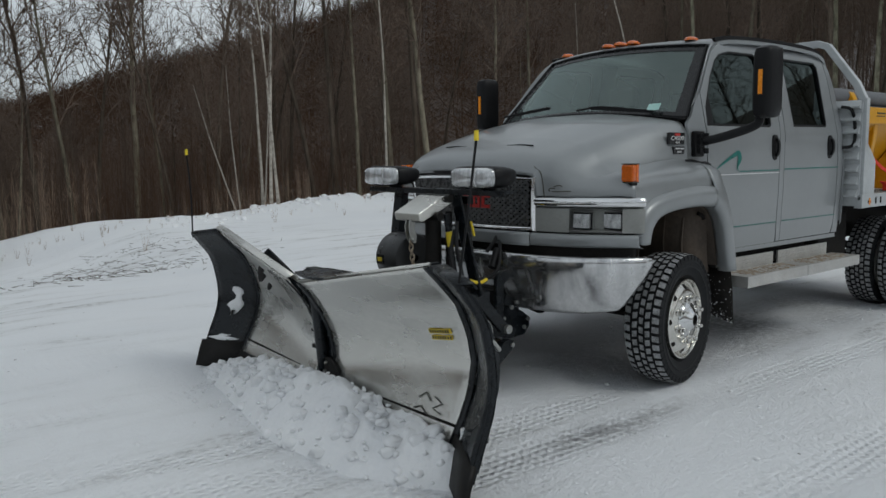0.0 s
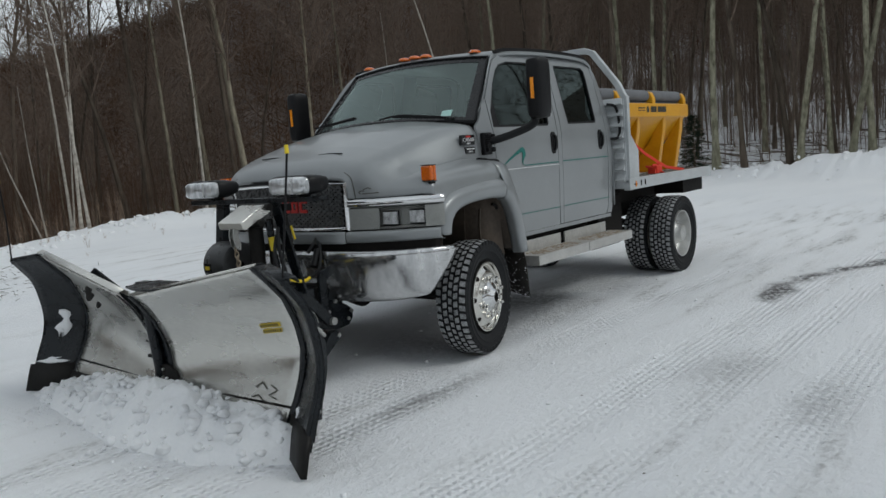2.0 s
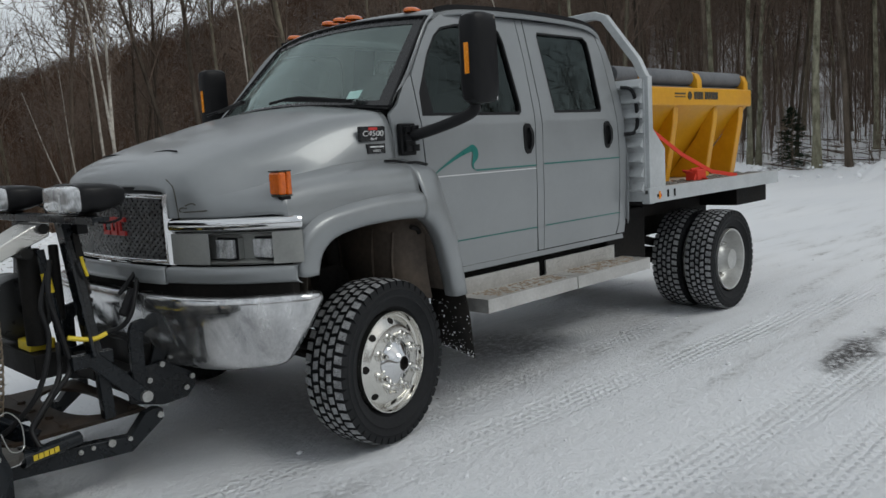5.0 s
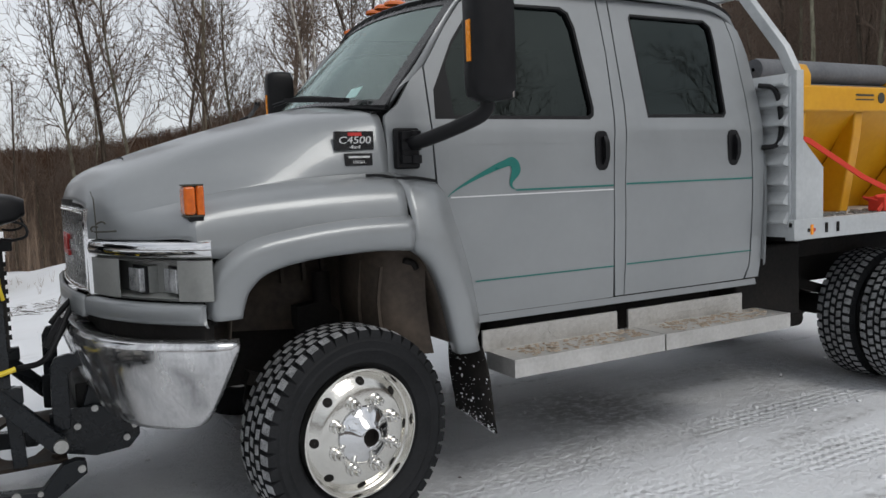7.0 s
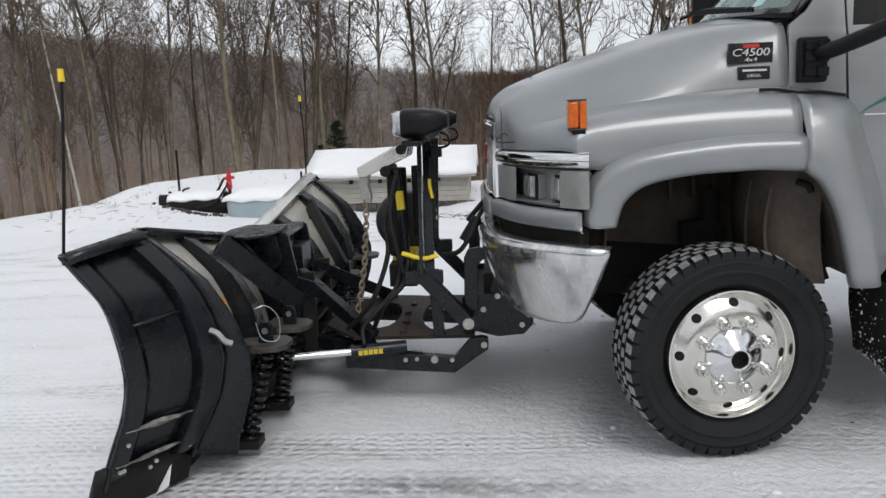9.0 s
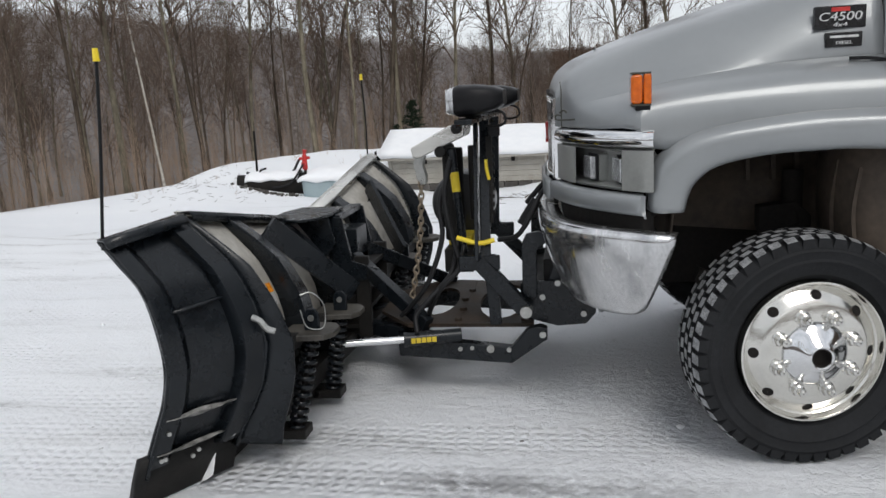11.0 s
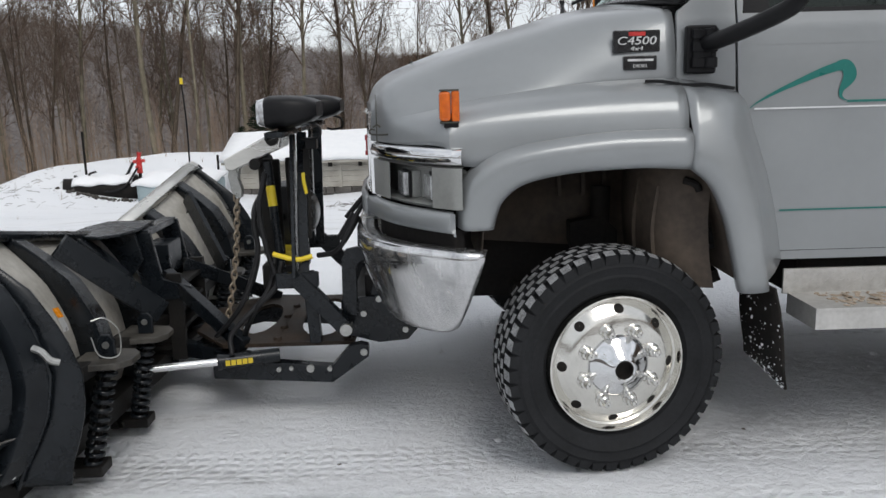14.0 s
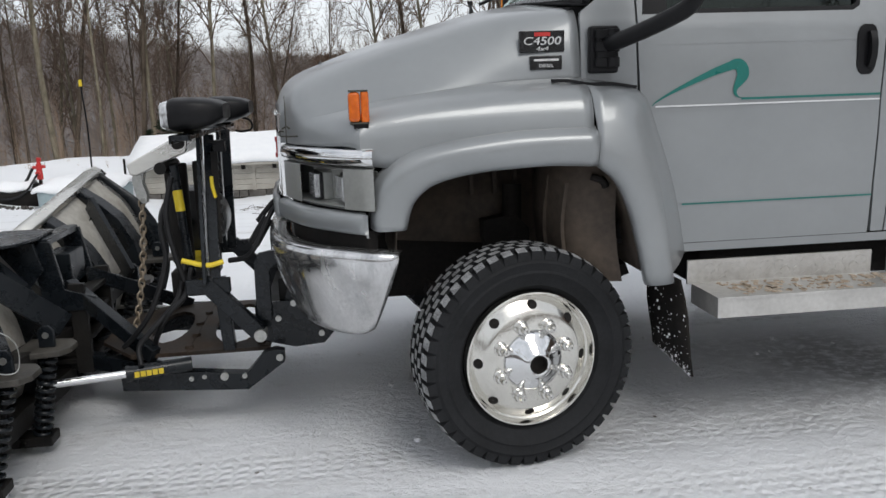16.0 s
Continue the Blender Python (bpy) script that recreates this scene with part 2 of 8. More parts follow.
def snow_material():
    """Packed snow: white, with worn grey wheel lanes, grit and fine relief; bare woodland floor where the mask says so."""
    m = bpy.data.materials.new("packed_snow")
    m.use_nodes = True
    n, l = m.node_tree.nodes, m.node_tree.links
    p = n["Principled BSDF"]
    co = n.new("ShaderNodeTexCoord")

    def noise_node(scale, detail=6, stretch=None, rough=0.55):
        t = n.new("ShaderNodeTexNoise")
        t.inputs["Scale"].default_value = scale
        t.inputs["Detail"].default_value = detail
        t.inputs["Roughness"].default_value = rough
        if stretch:
            mp = n.new("ShaderNodeMapping")
            mp.inputs["Scale"].default_value = stretch
            l.new(co.outputs["Object"], mp.inputs["Vector"])
            l.new(mp.outputs["Vector"], t.inputs["Vector"])
        else:
            l.new(co.outputs["Object"], t.inputs["Vector"])
        return t

    def ramp(src, lo, hi):
        r = n.new("ShaderNodeMapRange")
        r.inputs[1].default_value, r.inputs[2].default_value = lo, hi
        l.new(src, r.inputs[0])
        return r.outputs[0]

    def mul(a, b):
        x = n.new("ShaderNodeMath")
        x.operation = "MULTIPLY"
        l.new(a, x.inputs[0])
        if isinstance(b, float):
            x.inputs[1].default_value = b
        else:
            l.new(b, x.inputs[1])
        return x.outputs[0]

    def mix(fac, a, b):
        x = n.new("ShaderNodeMix")
        x.data_type = "RGBA"
        l.new(fac, x.inputs[0])
        for s, v in ((6, a), (7, b)):
            if isinstance(v, tuple):
                x.inputs[s].default_value = (*v, 1)
            else:
                l.new(v, x.inputs[s])
        return x.outputs[2]

    worn = n.new("ShaderNodeAttribute")
    worn.attribute_name = "worn"
    bare = n.new("ShaderNodeAttribute")
    bare.attribute_name = "bare"
    broad = noise_node(0.55, 4, (0.35, 1.0, 1.0))
    streak = noise_node(2.6, 8, (0.22, 1.3, 1.0), 0.62)
    grit = noise_node(18, 8, (0.85, 1.0, 1.0), 0.68)
    fine = noise_node(70, 5)
    c = mix(ramp(broad.outputs["Fac"], 0.3, 0.7), (0.855, 0.872, 0.902), (0.918, 0.930, 0.950))
    c = mix(mul(ramp(streak.outputs["Fac"], 0.46, 0.62), worn.outputs["Fac"]), c, (0.78, 0.79, 0.80))
    dark = mul(mul(ramp(streak.outputs["Fac"], 0.55, 0.68), ramp(grit.outputs["Fac"], 0.45, 0.62)), worn.outputs["Fac"])
    c = mix(dark, c, (0.16, 0.15, 0.145))
    # dirt marks in the yard, and shade painted in under the truck
    grime_shade = n.new("ShaderNodeAttribute")
    grime_shade.attribute_name = "grime_shade"
    c = mix(mul(ramp(grit.outputs["Fac"], 0.32, 0.54), grime_shade.outputs["Fac"]), c, (0.09, 0.085, 0.085))
    crumb = n.new("ShaderNodeTexVoronoi")
    crumb.inputs["Scale"].default_value = 7.0
    crumb.inputs["Randomness"].default_value = 1.0
    l.new(co.outputs["Object"], crumb.inputs["Vector"])
    speck = mul(ramp(crumb.outputs["Distance"], 0.085, 0.05), ramp(noise_node(1.7, 3).outputs["Fac"], 0.5, 0.6))
    c = mix(mul(speck, ramp(grit.outputs["Fac"], 0.45, 0.5)), c, (0.10, 0.085, 0.07))
    litter = noise_node(1.1, 8)
    wood = mix(ramp(litter.outputs["Fac"], 0.42, 0.62), (0.040, 0.027, 0.020), (0.095, 0.066, 0.049))
    c = mix(bare.outputs["Fac"], c, wood)
    l.new(c, p.inputs["Base Color"])
    p.inputs["Roughness"].default_value = 0.62
    p.inputs["Specular IOR Level"].default_value = 0.35
    # tread prints in the wheel lanes
    sep = n.new("ShaderNodeSeparateXYZ")
    l.new(co.outputs["Object"], sep.inputs[0])
    wave = n.new("ShaderNodeTexWave")
    wave.bands_direction = "X"
    wave.inputs["Scale"].default_value = 5.2
    wave.inputs["Distortion"].default_value = 2.4
    wave.inputs["Detail"].default_value = 2.0
    l.new(co.outputs["Object"], wave.inputs["Vector"])
    wave2 = n.new("ShaderNodeTexWave")
    wave2.bands_direction = "Y"
    wave2.inputs["Scale"].default_value = 6.0
    wave2.inputs["Distortion"].default_value = 1.5
    l.new(co.outputs["Object"], wave2.inputs["Vector"])
    lane = n.new("ShaderNodeAttribute")
    lane.attribute_name = "lane"
    tread = mul(mul(wave.outputs["Fac"], wave2.outputs["Fac"]), lane.outputs["Fac"])
    total = n.new("ShaderNodeMath")
    total.operation = "MULTIPLY_ADD"
    l.new(tread, total.inputs[0])
    total.inputs[1].default_value = 1.15
    total2 = n.new("ShaderNodeMath")
    total2.operation = "MULTIPLY_ADD"
    l.new(grit.outputs["Fac"], total2.inputs[0])
    total2.inputs[1].default_value = 2.0
    l.new(mul(fine.outputs["Fac"], 0.35), total2.inputs[2])
    l.new(total2.outputs[0], total.inputs[2])
    bp = n.new("ShaderNodeBump")
    bp.inputs["Strength"].default_value = 0.8
    bp.inputs["Distance"].default_value = 0.022
    l.new(total.outputs[0], bp.inputs["Height"])
    l.new(bp.outputs["Normal"], p.inputs["Normal"])
    return m


M_SNOW = snow_material()
M_CLUMP = material("fresh_snow", (0.82, 0.83, 0.85), (0.90, 0.905, 0.91), 5, 0.65, 0.0, 0.5, 45)


# ---- building helpers ----
def part(name, bm, mat, parent, label="", sharp=32, solid=0.0, bevel=0.0):
    """Links a bmesh as one mesh object under a thing or a part."""
    me = bpy.data.meshes.new(name)
    bmesh.ops.recalc_face_normals(bm, faces=bm.faces)
    bm.to_mesh(me)
    bm.free()
    me.materials.append(mat)
    me.polygons.foreach_set("use_smooth", [True] * len(me.polygons))
    me.set_sharp_from_angle(angle=radians(sharp))
    ob = new(name, me)
    if solid:
        md = ob.modifiers.new("thickness", "SOLIDIFY")
        md.thickness, md.offset = solid, 0
    if bevel:
        md = ob.modifiers.new("edges", "BEVEL")
        md.width, md.segments, md.limit_method, md.angle_limit = bevel, 2, "ANGLE", radians(40)
        md.harden_normals = True
    if parent is not None:
        ob.parent = parent
        ob.matrix_parent_inverse = parent.matrix_basis.inverted() if parent.parent is None else (parent.parent.matrix_basis @ parent.matrix_parent_inverse @ parent.matrix_basis).inverted()
    if label:
        ob["label"] = label
    return ob


def thing(name, at, label, category, group="", kind=""):
    ob = new(name)
    ob.empty_display_size = 0.2
    ob.matrix_basis = Matrix.Translation(at)
    return tagged(ob, label, category, group, kind)


def box(bm, lo, hi, m=None):
    m = m or Matrix()
    v = [bm.verts.new(m @ Vector((x, y, z))) for x in (lo[0], hi[0]) for y in (lo[1], hi[1]) for z in (lo[2], hi[2])]
    for f in ((0, 1, 3, 2), (4, 6, 7, 5), (0, 4, 5, 1), (2, 3, 7, 6), (0, 2, 6, 4), (1, 5, 7, 3)):
        bm.faces.new([v[i] for i in f])
    return bm


def new_box(lo, hi, m=None):
    return box(bmesh.new(), lo, hi, m)


def frame_of(d):
    d = Vector(d).normalized()
    a = Vector((0, 0, 1)) if abs(d.z) < 0.9 else Vector((1, 0, 0))
    u = d.cross(a).normalized()
    return u, u.cross(d)


def rod(bm, p0, p1, r0, r1=None, n=12, caps=True):
    r1 = r0 if r1 is None else r1
    p0, p1 = Vector(p0), Vector(p1)
    u, v = frame_of(p1 - p0)
    a = [[bm.verts.new(p + r * (math.cos(t) * u + math.sin(t) * v)) for t in [2 * math.pi * i / n for i in range(n)]] for p, r in ((p0, r0), (p1, r1))]
    for i in range(n):
        bm.faces.new((a[0][i], a[0][(i + 1) % n], a[1][(i + 1) % n], a[1][i]))
    if caps:
        bm.faces.new(a[0][::-1])
        bm.faces.new(a[1])
    return bm


def spline(pts, n):
    """Catmull-Rom through the points, n steps to a span."""
    pts = [Vector(p) for p in pts]
    out = []
    for i in range(len(pts) - 1):
        p0 = pts[i - 1] if i else pts[0] * 2 - pts[1]
        p1, p2 = pts[i], pts[i + 1]
        p3 = pts[i + 2] if i + 2 < len(pts) else p2 * 2 - p1
        for k in range(n):
            t = k / n
            out.append(0.5 * (2 * p1 + (p2 - p0) * t + (2 * p0 - 5 * p1 + 4 * p2 - p3) * t * t + (3 * p1 - p0 - 3 * p2 + p3) * t ** 3))
    out.append(pts[-1].copy())
    return out


def pipe(bm, pts, r, n=8, smooth=0, square=False, r1=None):
    """A tube along a line of points; square: a box section with r as (half width, half height)."""
    pts = spline(pts, smooth) if smooth else [Vector(p) for p in pts]
    rings, u = [], None
    for i, p in enumerate(pts):
        d = (pts[min(i + 1, len(pts) - 1)] - pts[max(i - 1, 0)]).normalized()
        if u is None:
            u, v = frame_of(d)
        else:
            u = (u - d * u.dot(d)).normalized()
            v = u.cross(d)
        if square:
            rings.append([bm.verts.new(p + a * r[0] * u + b * r[1] * v) for a, b in ((-1, -1), (1, -1), (1, 1), (-1, 1))])
        else:
            rr = r if r1 is None else r + (r1 - r) * i / (len(pts) - 1)
            rings.append([bm.verts.new(p + rr * (math.cos(2 * math.pi * k / n) * u + math.sin(2 * math.pi * k / n) * v)) for k in range(n)])
    m = len(rings[0])
    for a, b in zip(rings, rings[1:]):
        for k in range(m):
            bm.faces.new((a[k], a[(k + 1) % m], b[(k + 1) % m], b[k]))
    bm.faces.new(rings[0][::-1])
    bm.faces.new(rings[-1])
    return bm


def sheet(bm, rows):
    """Quads through rows of points of equal length."""
    g = [[bm.verts.new(p) for p in row] for row in rows]
    for a, b in zip(g, g[1:]):
        for i in range(len(a) - 1):
            bm.faces.new((a[i], a[i + 1], b[i + 1], b[i]))
    return bm


def patch(bm, rows, nu=4, nv=4):
    """A smooth sheet through a grid of control points."""
    fine = [spline(r, nu) for r in rows]
    cols = [spline([r[i] for r in fine], nv) for i in range(len(fine[0]))]
    return sheet(bm, [[c[j] for c in cols] for j in range(len(cols[0]))])


def prism(bm, poly, axis, lo, hi):
    """A flat outline pushed through from lo to hi along an axis; outline in the two other axes in order."""
    def p(a, b, c):
        return {"x": (c, a, b), "y": (a, c, b), "z": (a, b, c)}[axis]
    lo_v = [bm.verts.new(p(a, b, lo)) for a, b in poly]
    hi_v = [bm.verts.new(p(a, b, hi)) for a, b in poly]
    n = len(poly)
    bm.faces.new(lo_v)
    bm.faces.new(hi_v[::-1])
    for i in range(n):
        bm.faces.new((lo_v[i], hi_v[i], hi_v[(i + 1) % n], lo_v[(i + 1) % n]))
    return bm


def lathe(bm, prof, centre, axis, n=48, closed=True):
    """Turns a profile of (radius, along) round an axis through centre."""
    c = Vector(centre)
    d = Vector(axis).normalized()
    u, v = frame_of(d)
    g = [[bm.verts.new(c + d * a + r * (math.cos(2 * math.pi * i / n) * u + math.sin(2 * math.pi * i / n) * v)) for r, a in prof] for i in range(n)]
    for i in range(n):
        a, b = g[i], g[(i + 1) % n]
        for k in range(len(prof) - (0 if closed else 1)):
            k2 = (k + 1) % len(prof)
            bm.faces.new((a[k], a[k2], b[k2], b[k]))
    return bm


MID = 1.17      # the truck's middle line


def flip(p):
    return Vector((p[0], 2 * MID - p[1], p[2]))


def inside_hit(poly, c, ang):
    """Where a ray from c at that angle leaves the outline."""
    d = (math.cos(ang), math.sin(ang))
    best = None
    for i in range(len(poly)):
        (x0, y0), (x1, y1) = poly[i], poly[(i + 1) % len(poly)]
        ex, ey = x1 - x0, y1 - y0
        den = d[0] * ey - d[1] * ex
        if abs(den) < 1e-9:
            continue
        s = ((x0 - c[0]) * ey - (y0 - c[1]) * ex) / den
        t = ((x0 - c[0]) * d[1] - (y0 - c[1]) * d[0]) / den
        if s > 0 and -1e-6 <= t <= 1 + 1e-6 and (best is None or s > best):
            best = s
    return (c[0] + d[0] * best, c[1] + d[1] * best)


def letters(text, size, depth=0.002):
    """A bmesh of words in the built-in font, in the x-y plane, centred."""
    cu = bpy.data.curves.new("letters", "FONT")
    cu.body, cu.size, cu.extrude, cu.align_x, cu.align_y = text, size, depth, "CENTER", "CENTER"
    ob = bpy.data.objects.new("letters", cu)
    scene.collection.objects.link(ob)
    bpy.context.view_layer.update()
    me = bpy.data.meshes.new_from_object(ob.evaluated_get(bpy.context.evaluated_depsgraph_get()))
    bm = bmesh.new()
    bm.from_mesh(me)
    bpy.data.objects.remove(ob)
    bpy.data.meshes.remove(me)
    bpy.data.curves.remove(cu)
    return bm


def slant(bm, wide=1.3, lean=0.18):
    """Letters drawn wide and leaning, as on cast badges."""
    for v in bm.verts:
        v.co = Vector((v.co.x * wide + v.co.y * lean, v.co.y, v.co.z))
    return bm


SIDE_TEXT = Matrix(((1, 0, 0, 0), (0, 0, -1, 0), (0, 1, 0, 0), (0, 0, 0, 1)))     # writing that faces -y


# ---- ground ----
def lattice(x, y, seed):
    xi, yi = np.floor(x), np.floor(y)
    fx, fy = x - xi, y - yi
    fx, fy = fx * fx * (3 - 2 * fx), fy * fy * (3 - 2 * fy)

    def h(a, b):
        s = np.sin(a * 127.1 + b * 311.7 + seed * 74.7) * 43758.5453
        return s - np.floor(s)
    return (h(xi, yi) * (1 - fx) + h(xi + 1, yi) * fx) * (1 - fy) + (h(xi, yi + 1) * (1 - fx) + h(xi + 1, yi + 1) * fx) * fy - 0.5


def fbm(x, y, scale, seed, octaves=4):
    out, amp = 0, 1.0
    for o in range(octaves):
        out = out + amp * lattice(x * scale * 2 ** o + 17 * o, y * scale * 2 ** o + 5 * o, seed + o)
        amp *= 0.5
    return out


def smooth(a, b, v):
    t = np.clip((v - a) / (b - a), 0, 1)
    return t * t * (3 - 2 * t)


EDGE = ((-180, 24), (-90, 24), (-30, 24), (0, 22), (20, 25), (45, 24), (60, 21), (70, 19.2), (76, 16.5), (82, 15.7), (88, 16.2), (92, 17), (97, 20), (104, 21.5), (112, 22), (122, 19), (131, 16.5), (145, 15), (160, 18), (180, 24))
RIDGE = ((-180, 5), (-60, 7), (-30, 13), (0, 17), (30, 18), (45, 15.5), (53, 11.0), (57.5, 9.6), (63.5, 7.9), (71, 6.0), (79, 3.6), (86, 2.4), (93, 2.4), (100.5, 3.2), (112, 4.6), (122, 5.6), (140, 5.6), (180, 5))


def terrain(x, y):
    """Height of the ground, and how bare of snow, worn and tracked it is."""
    r = np.hypot(x, y)
    az = np.degrees(np.arctan2(y, x))
    edge = np.interp(az, [a for a, _ in EDGE], [b for _, b in EDGE])
    ridge = np.interp(az, [a for a, _ in RIDGE], [b for _, b in RIDGE])
    rough = fbm(x, y, 0.9, 3) * 0.05 + fbm(x, y, 5.0, 9, 3) * 0.012
    z = fbm(x, y, 0.25, 1, 3) * 0.03 * smooth(2, 8, r)
    # the yard dips towards the tank and shed, and the mound behind them
    tank_side = smooth(84, 96, az) * (1 - smooth(135, 150, az))
    z = z - 0.64 * tank_side * smooth(6, 15, r) - 0.34 * np.exp(-((x + 3.2) / 2.4) ** 2 - ((y - 16.2) / 2.6) ** 2)
    z = z + 0.62 * smooth(92, 101, az) * (1 - smooth(120, 130, az)) * np.exp(-((r - edge + 1.6) / 2.2) ** 2)
    # bank of ploughed snow along the edge
    bank_side = smooth(-35, -10, az) * (1 - 0.85 * smooth(66, 76, az)) * (1 - smooth(82, 92, az))
    lumps = 0.6 + 1.3 * (fbm(x, y, 0.5, 21, 4) + 0.3)
    z = z + bank_side * 0.45 * np.clip(lumps, 0.1, 2) * np.exp(-((r - edge + 0.6) / 1.5) ** 2)
    z = z + bank_side * (0.26 * np.abs(fbm(x, y, 1.5, 23, 3)) + 0.10 * fbm(x, y, 4.0, 27, 3)) * np.exp(-((r - edge + 0.9) / 2.0) ** 2)
    berm = smooth(60, 75, az) * (1 - smooth(120, 140, az)) * np.exp(-((r - 5.6) / 0.8) ** 2)
    z = z + 0.07 * berm
    quiet = smooth(1.0, 5.0, np.hypot(np.clip(np.abs(x - 1.5) - 3.5, 0, None), np.clip(np.abs(y - 0.6) - 2.2, 0, None)))
    z = z + rough * (0.25 + 0.75 * quiet)
    # beyond the edge: falls off on the valley side, rises on the wooded side
    past = np.clip(r - edge - 1.0, 0, None)
    up = 1 - smooth(22, 50, az)
    up = np.where(az < -60, 0.2, up)
    z = z + up * 0.10 * past * (1 - smooth(60, 120, past)) - (1 - up) * 4.5 * smooth(0, 22, past)
    far = smooth(45, 230, r)
    z = z + far * (np.tan(np.radians(ridge)) * 235 + 3.0 * (1 - up)) * (1 + 0.10 * fbm(x, y, 0.012, 31, 4)) * np.clip(1 + (r - 230) / 900, 1, 1.4)
    bare = smooth(0.5, 4.0, past) * (0.08 + 0.92 * (1 - up))
    bare = np.clip(bare + smooth(12, 40, past), 0, 1) * np.clip(0.72 + 1.2 * fbm(x, y, 0.35, 41, 4), 0, 1)
    bare = np.maximum(bare, smooth(6, 22, past) * (1 - 0.72 * up * (1 - smooth(30, 60, past))))
    # some snow between far trees; the mix also greys the hill like haze
    bare = bare * (1 - 0.16 * smooth(88, 96, az) * smooth(25, 50, past))
    # wheel lanes along the truck
    worn = np.zeros_like(x)
    lane = np.zeros_like(x)
    for y0, w, d, k in ((-0.20, 0.15, 0.014, 1.0), (-1.20, 0.17, 0.016, 1.0), (-1.68, 0.15, 0.014, 0.9), (0.24, 0.13, 0.006, 0.8), (2.10, 0.13, 0.006, 0.6), (-2.25, 0.20, 0.014, 0.8), (3.4, 0.2, 0.012, 0.6)):
        yy = y - y0 - 0.03 * np.sin(x * 0.5 + y0) + (0.05 * x + 0.01 * np.clip(x, 0, 6) ** 2) * (y0 < 0)
        band = np.exp(-(yy / w) ** 4)
        z = z - d * band * (1 - smooth(9, 20, r))
        lane = np.maximum(lane, k * band)
    for c0, w, k in ((1.18, 0.15, 1.0), (0.72, 0.15, 0.9)):
        yy = (y - c0 + 0.29 * (x + 3.7)) * 0.96
        band = np.exp(-(yy / w) ** 4) * (1 - smooth(-2.6, -2.1, x))
        z = z - 0.012 * band
        lane = np.maximum(lane, k * band)
    lane = lane * (1 - smooth(9, 14, r)) * np.clip(0.75 + 1.6 * fbm(x, y, 0.8, 51, 3), 0, 1)
    yard = 1 - smooth(9, 17, r)
    worn = yard * np.clip(0.62 + 1.6 * fbm(x, y, 0.3, 61, 3) + 0.35 * smooth(0.3, 2.0, x) * np.exp(-((y + 1.2) / 1.3) ** 2), 0, 1)
    worn = worn * (1 - 0.55 * np.exp(-((x + 1.0) / 1.8) ** 2 - ((y + 0.9) / 1.2) ** 2))
    streak = y + np.interp(x, [1.2, 2.0, 3.0, 3.8, 4.5, 5.4], [1.20, 1.25, 1.23, 1.26, 1.66, 2.0]) + 0.14 * fbm(x, y, 1.5, 81, 3)
    grime_shade = 2.2 * np.exp(-(streak / 0.10) ** 2) * smooth(1.2, 1.9, x) * (1 - smooth(4.9, 6.0, x))
    grime_shade = np.maximum(grime_shade, 0.30 * np.exp(-((y + 1.56 + 0.06 * x) / 0.24) ** 2) * np.exp(-((x - 0.3) / 0.7) ** 2))
    grime_shade = np.maximum(grime_shade, 0.22 * np.exp(-((y + 2.24) / 0.16) ** 2) * np.exp(-((x + 0.2) / 0.55) ** 2))
    grime_shade = np.maximum(grime_shade, 0.45 * np.exp(-((y + 0.14) / 0.10) ** 2) * np.exp(-((x + 1.2) / 0.7) ** 2))
    # under the truck: dirty ice, with the shade there deepened in the colour
    grime_shade = np.maximum(grime_shade, 0.36 * np.exp(-((y - 0.75) / 0.62) ** 4) * np.exp(-((x - 1.7) / 1.9) ** 4))
    grime_shade = np.clip(grime_shade * (0.8 + 2.4 * fbm(x, y, 1.1, 91, 4)), 0, 1)
    return z, bare, worn, lane, grime_shade


def axis(lo, hi, step, far, growth):
    a = list(np.arange(lo, hi, step))
    d = step
    while a[-1] < far:
        d *= growth
        a.append(a[-1] + d)
    d, b = step, [lo]
    while b[-1] > -far:
        d *= growth
        b.append(b[-1] - d)
    return np.array(b[1:][::-1] + a)


gx, gy = axis(-5.0, 7.0, 0.045, 900, 1.055), axis(-3.6, 5.5, 0.045, 900, 1.055)
GX, GY = np.meshgrid(gx, gy, indexing="ij")
GZ, BARE, WORN, LANE, GRIME_SHADE = terrain(GX, GY)
nx, ny = GX.shape
idx = np.arange(nx * ny).reshape(nx, ny)
quads = np.stack([idx[:-1, :-1], idx[1:, :-1], idx[1:, 1:], idx[:-1, 1:]], -1).reshape(-1, 4)


def bulk_mesh(name, verts, faces):
    me = bpy.data.meshes.new(name)
    k = faces.shape[1]
    me.vertices.add(len(verts))
    me.vertices.foreach_set("co", np.ascontiguousarray(verts, np.float32).ravel())
    me.loops.add(faces.size)
    me.loops.foreach_set("vertex_index", np.ascontiguousarray(faces, np.int32).ravel())
    me.polygons.add(len(faces))
    me.polygons.foreach_set("loop_start", np.arange(0, faces.size, k, dtype=np.int32))
    me.polygons.foreach_set("use_smooth", np.ones(len(faces), bool))
    me.update(calc_edges=True)
    me.validate()
    return me


ground_mesh = bulk_mesh("ground", np.stack([GX, GY, GZ], -1).reshape(-1, 3), quads)
for key, val in (("bare", BARE), ("worn", WORN), ("lane", LANE), ("grime_shade", GRIME_SHADE)):
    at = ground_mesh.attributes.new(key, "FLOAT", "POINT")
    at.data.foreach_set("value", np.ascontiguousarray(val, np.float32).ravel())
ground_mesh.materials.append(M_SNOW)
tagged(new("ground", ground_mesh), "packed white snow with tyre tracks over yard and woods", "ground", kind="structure")


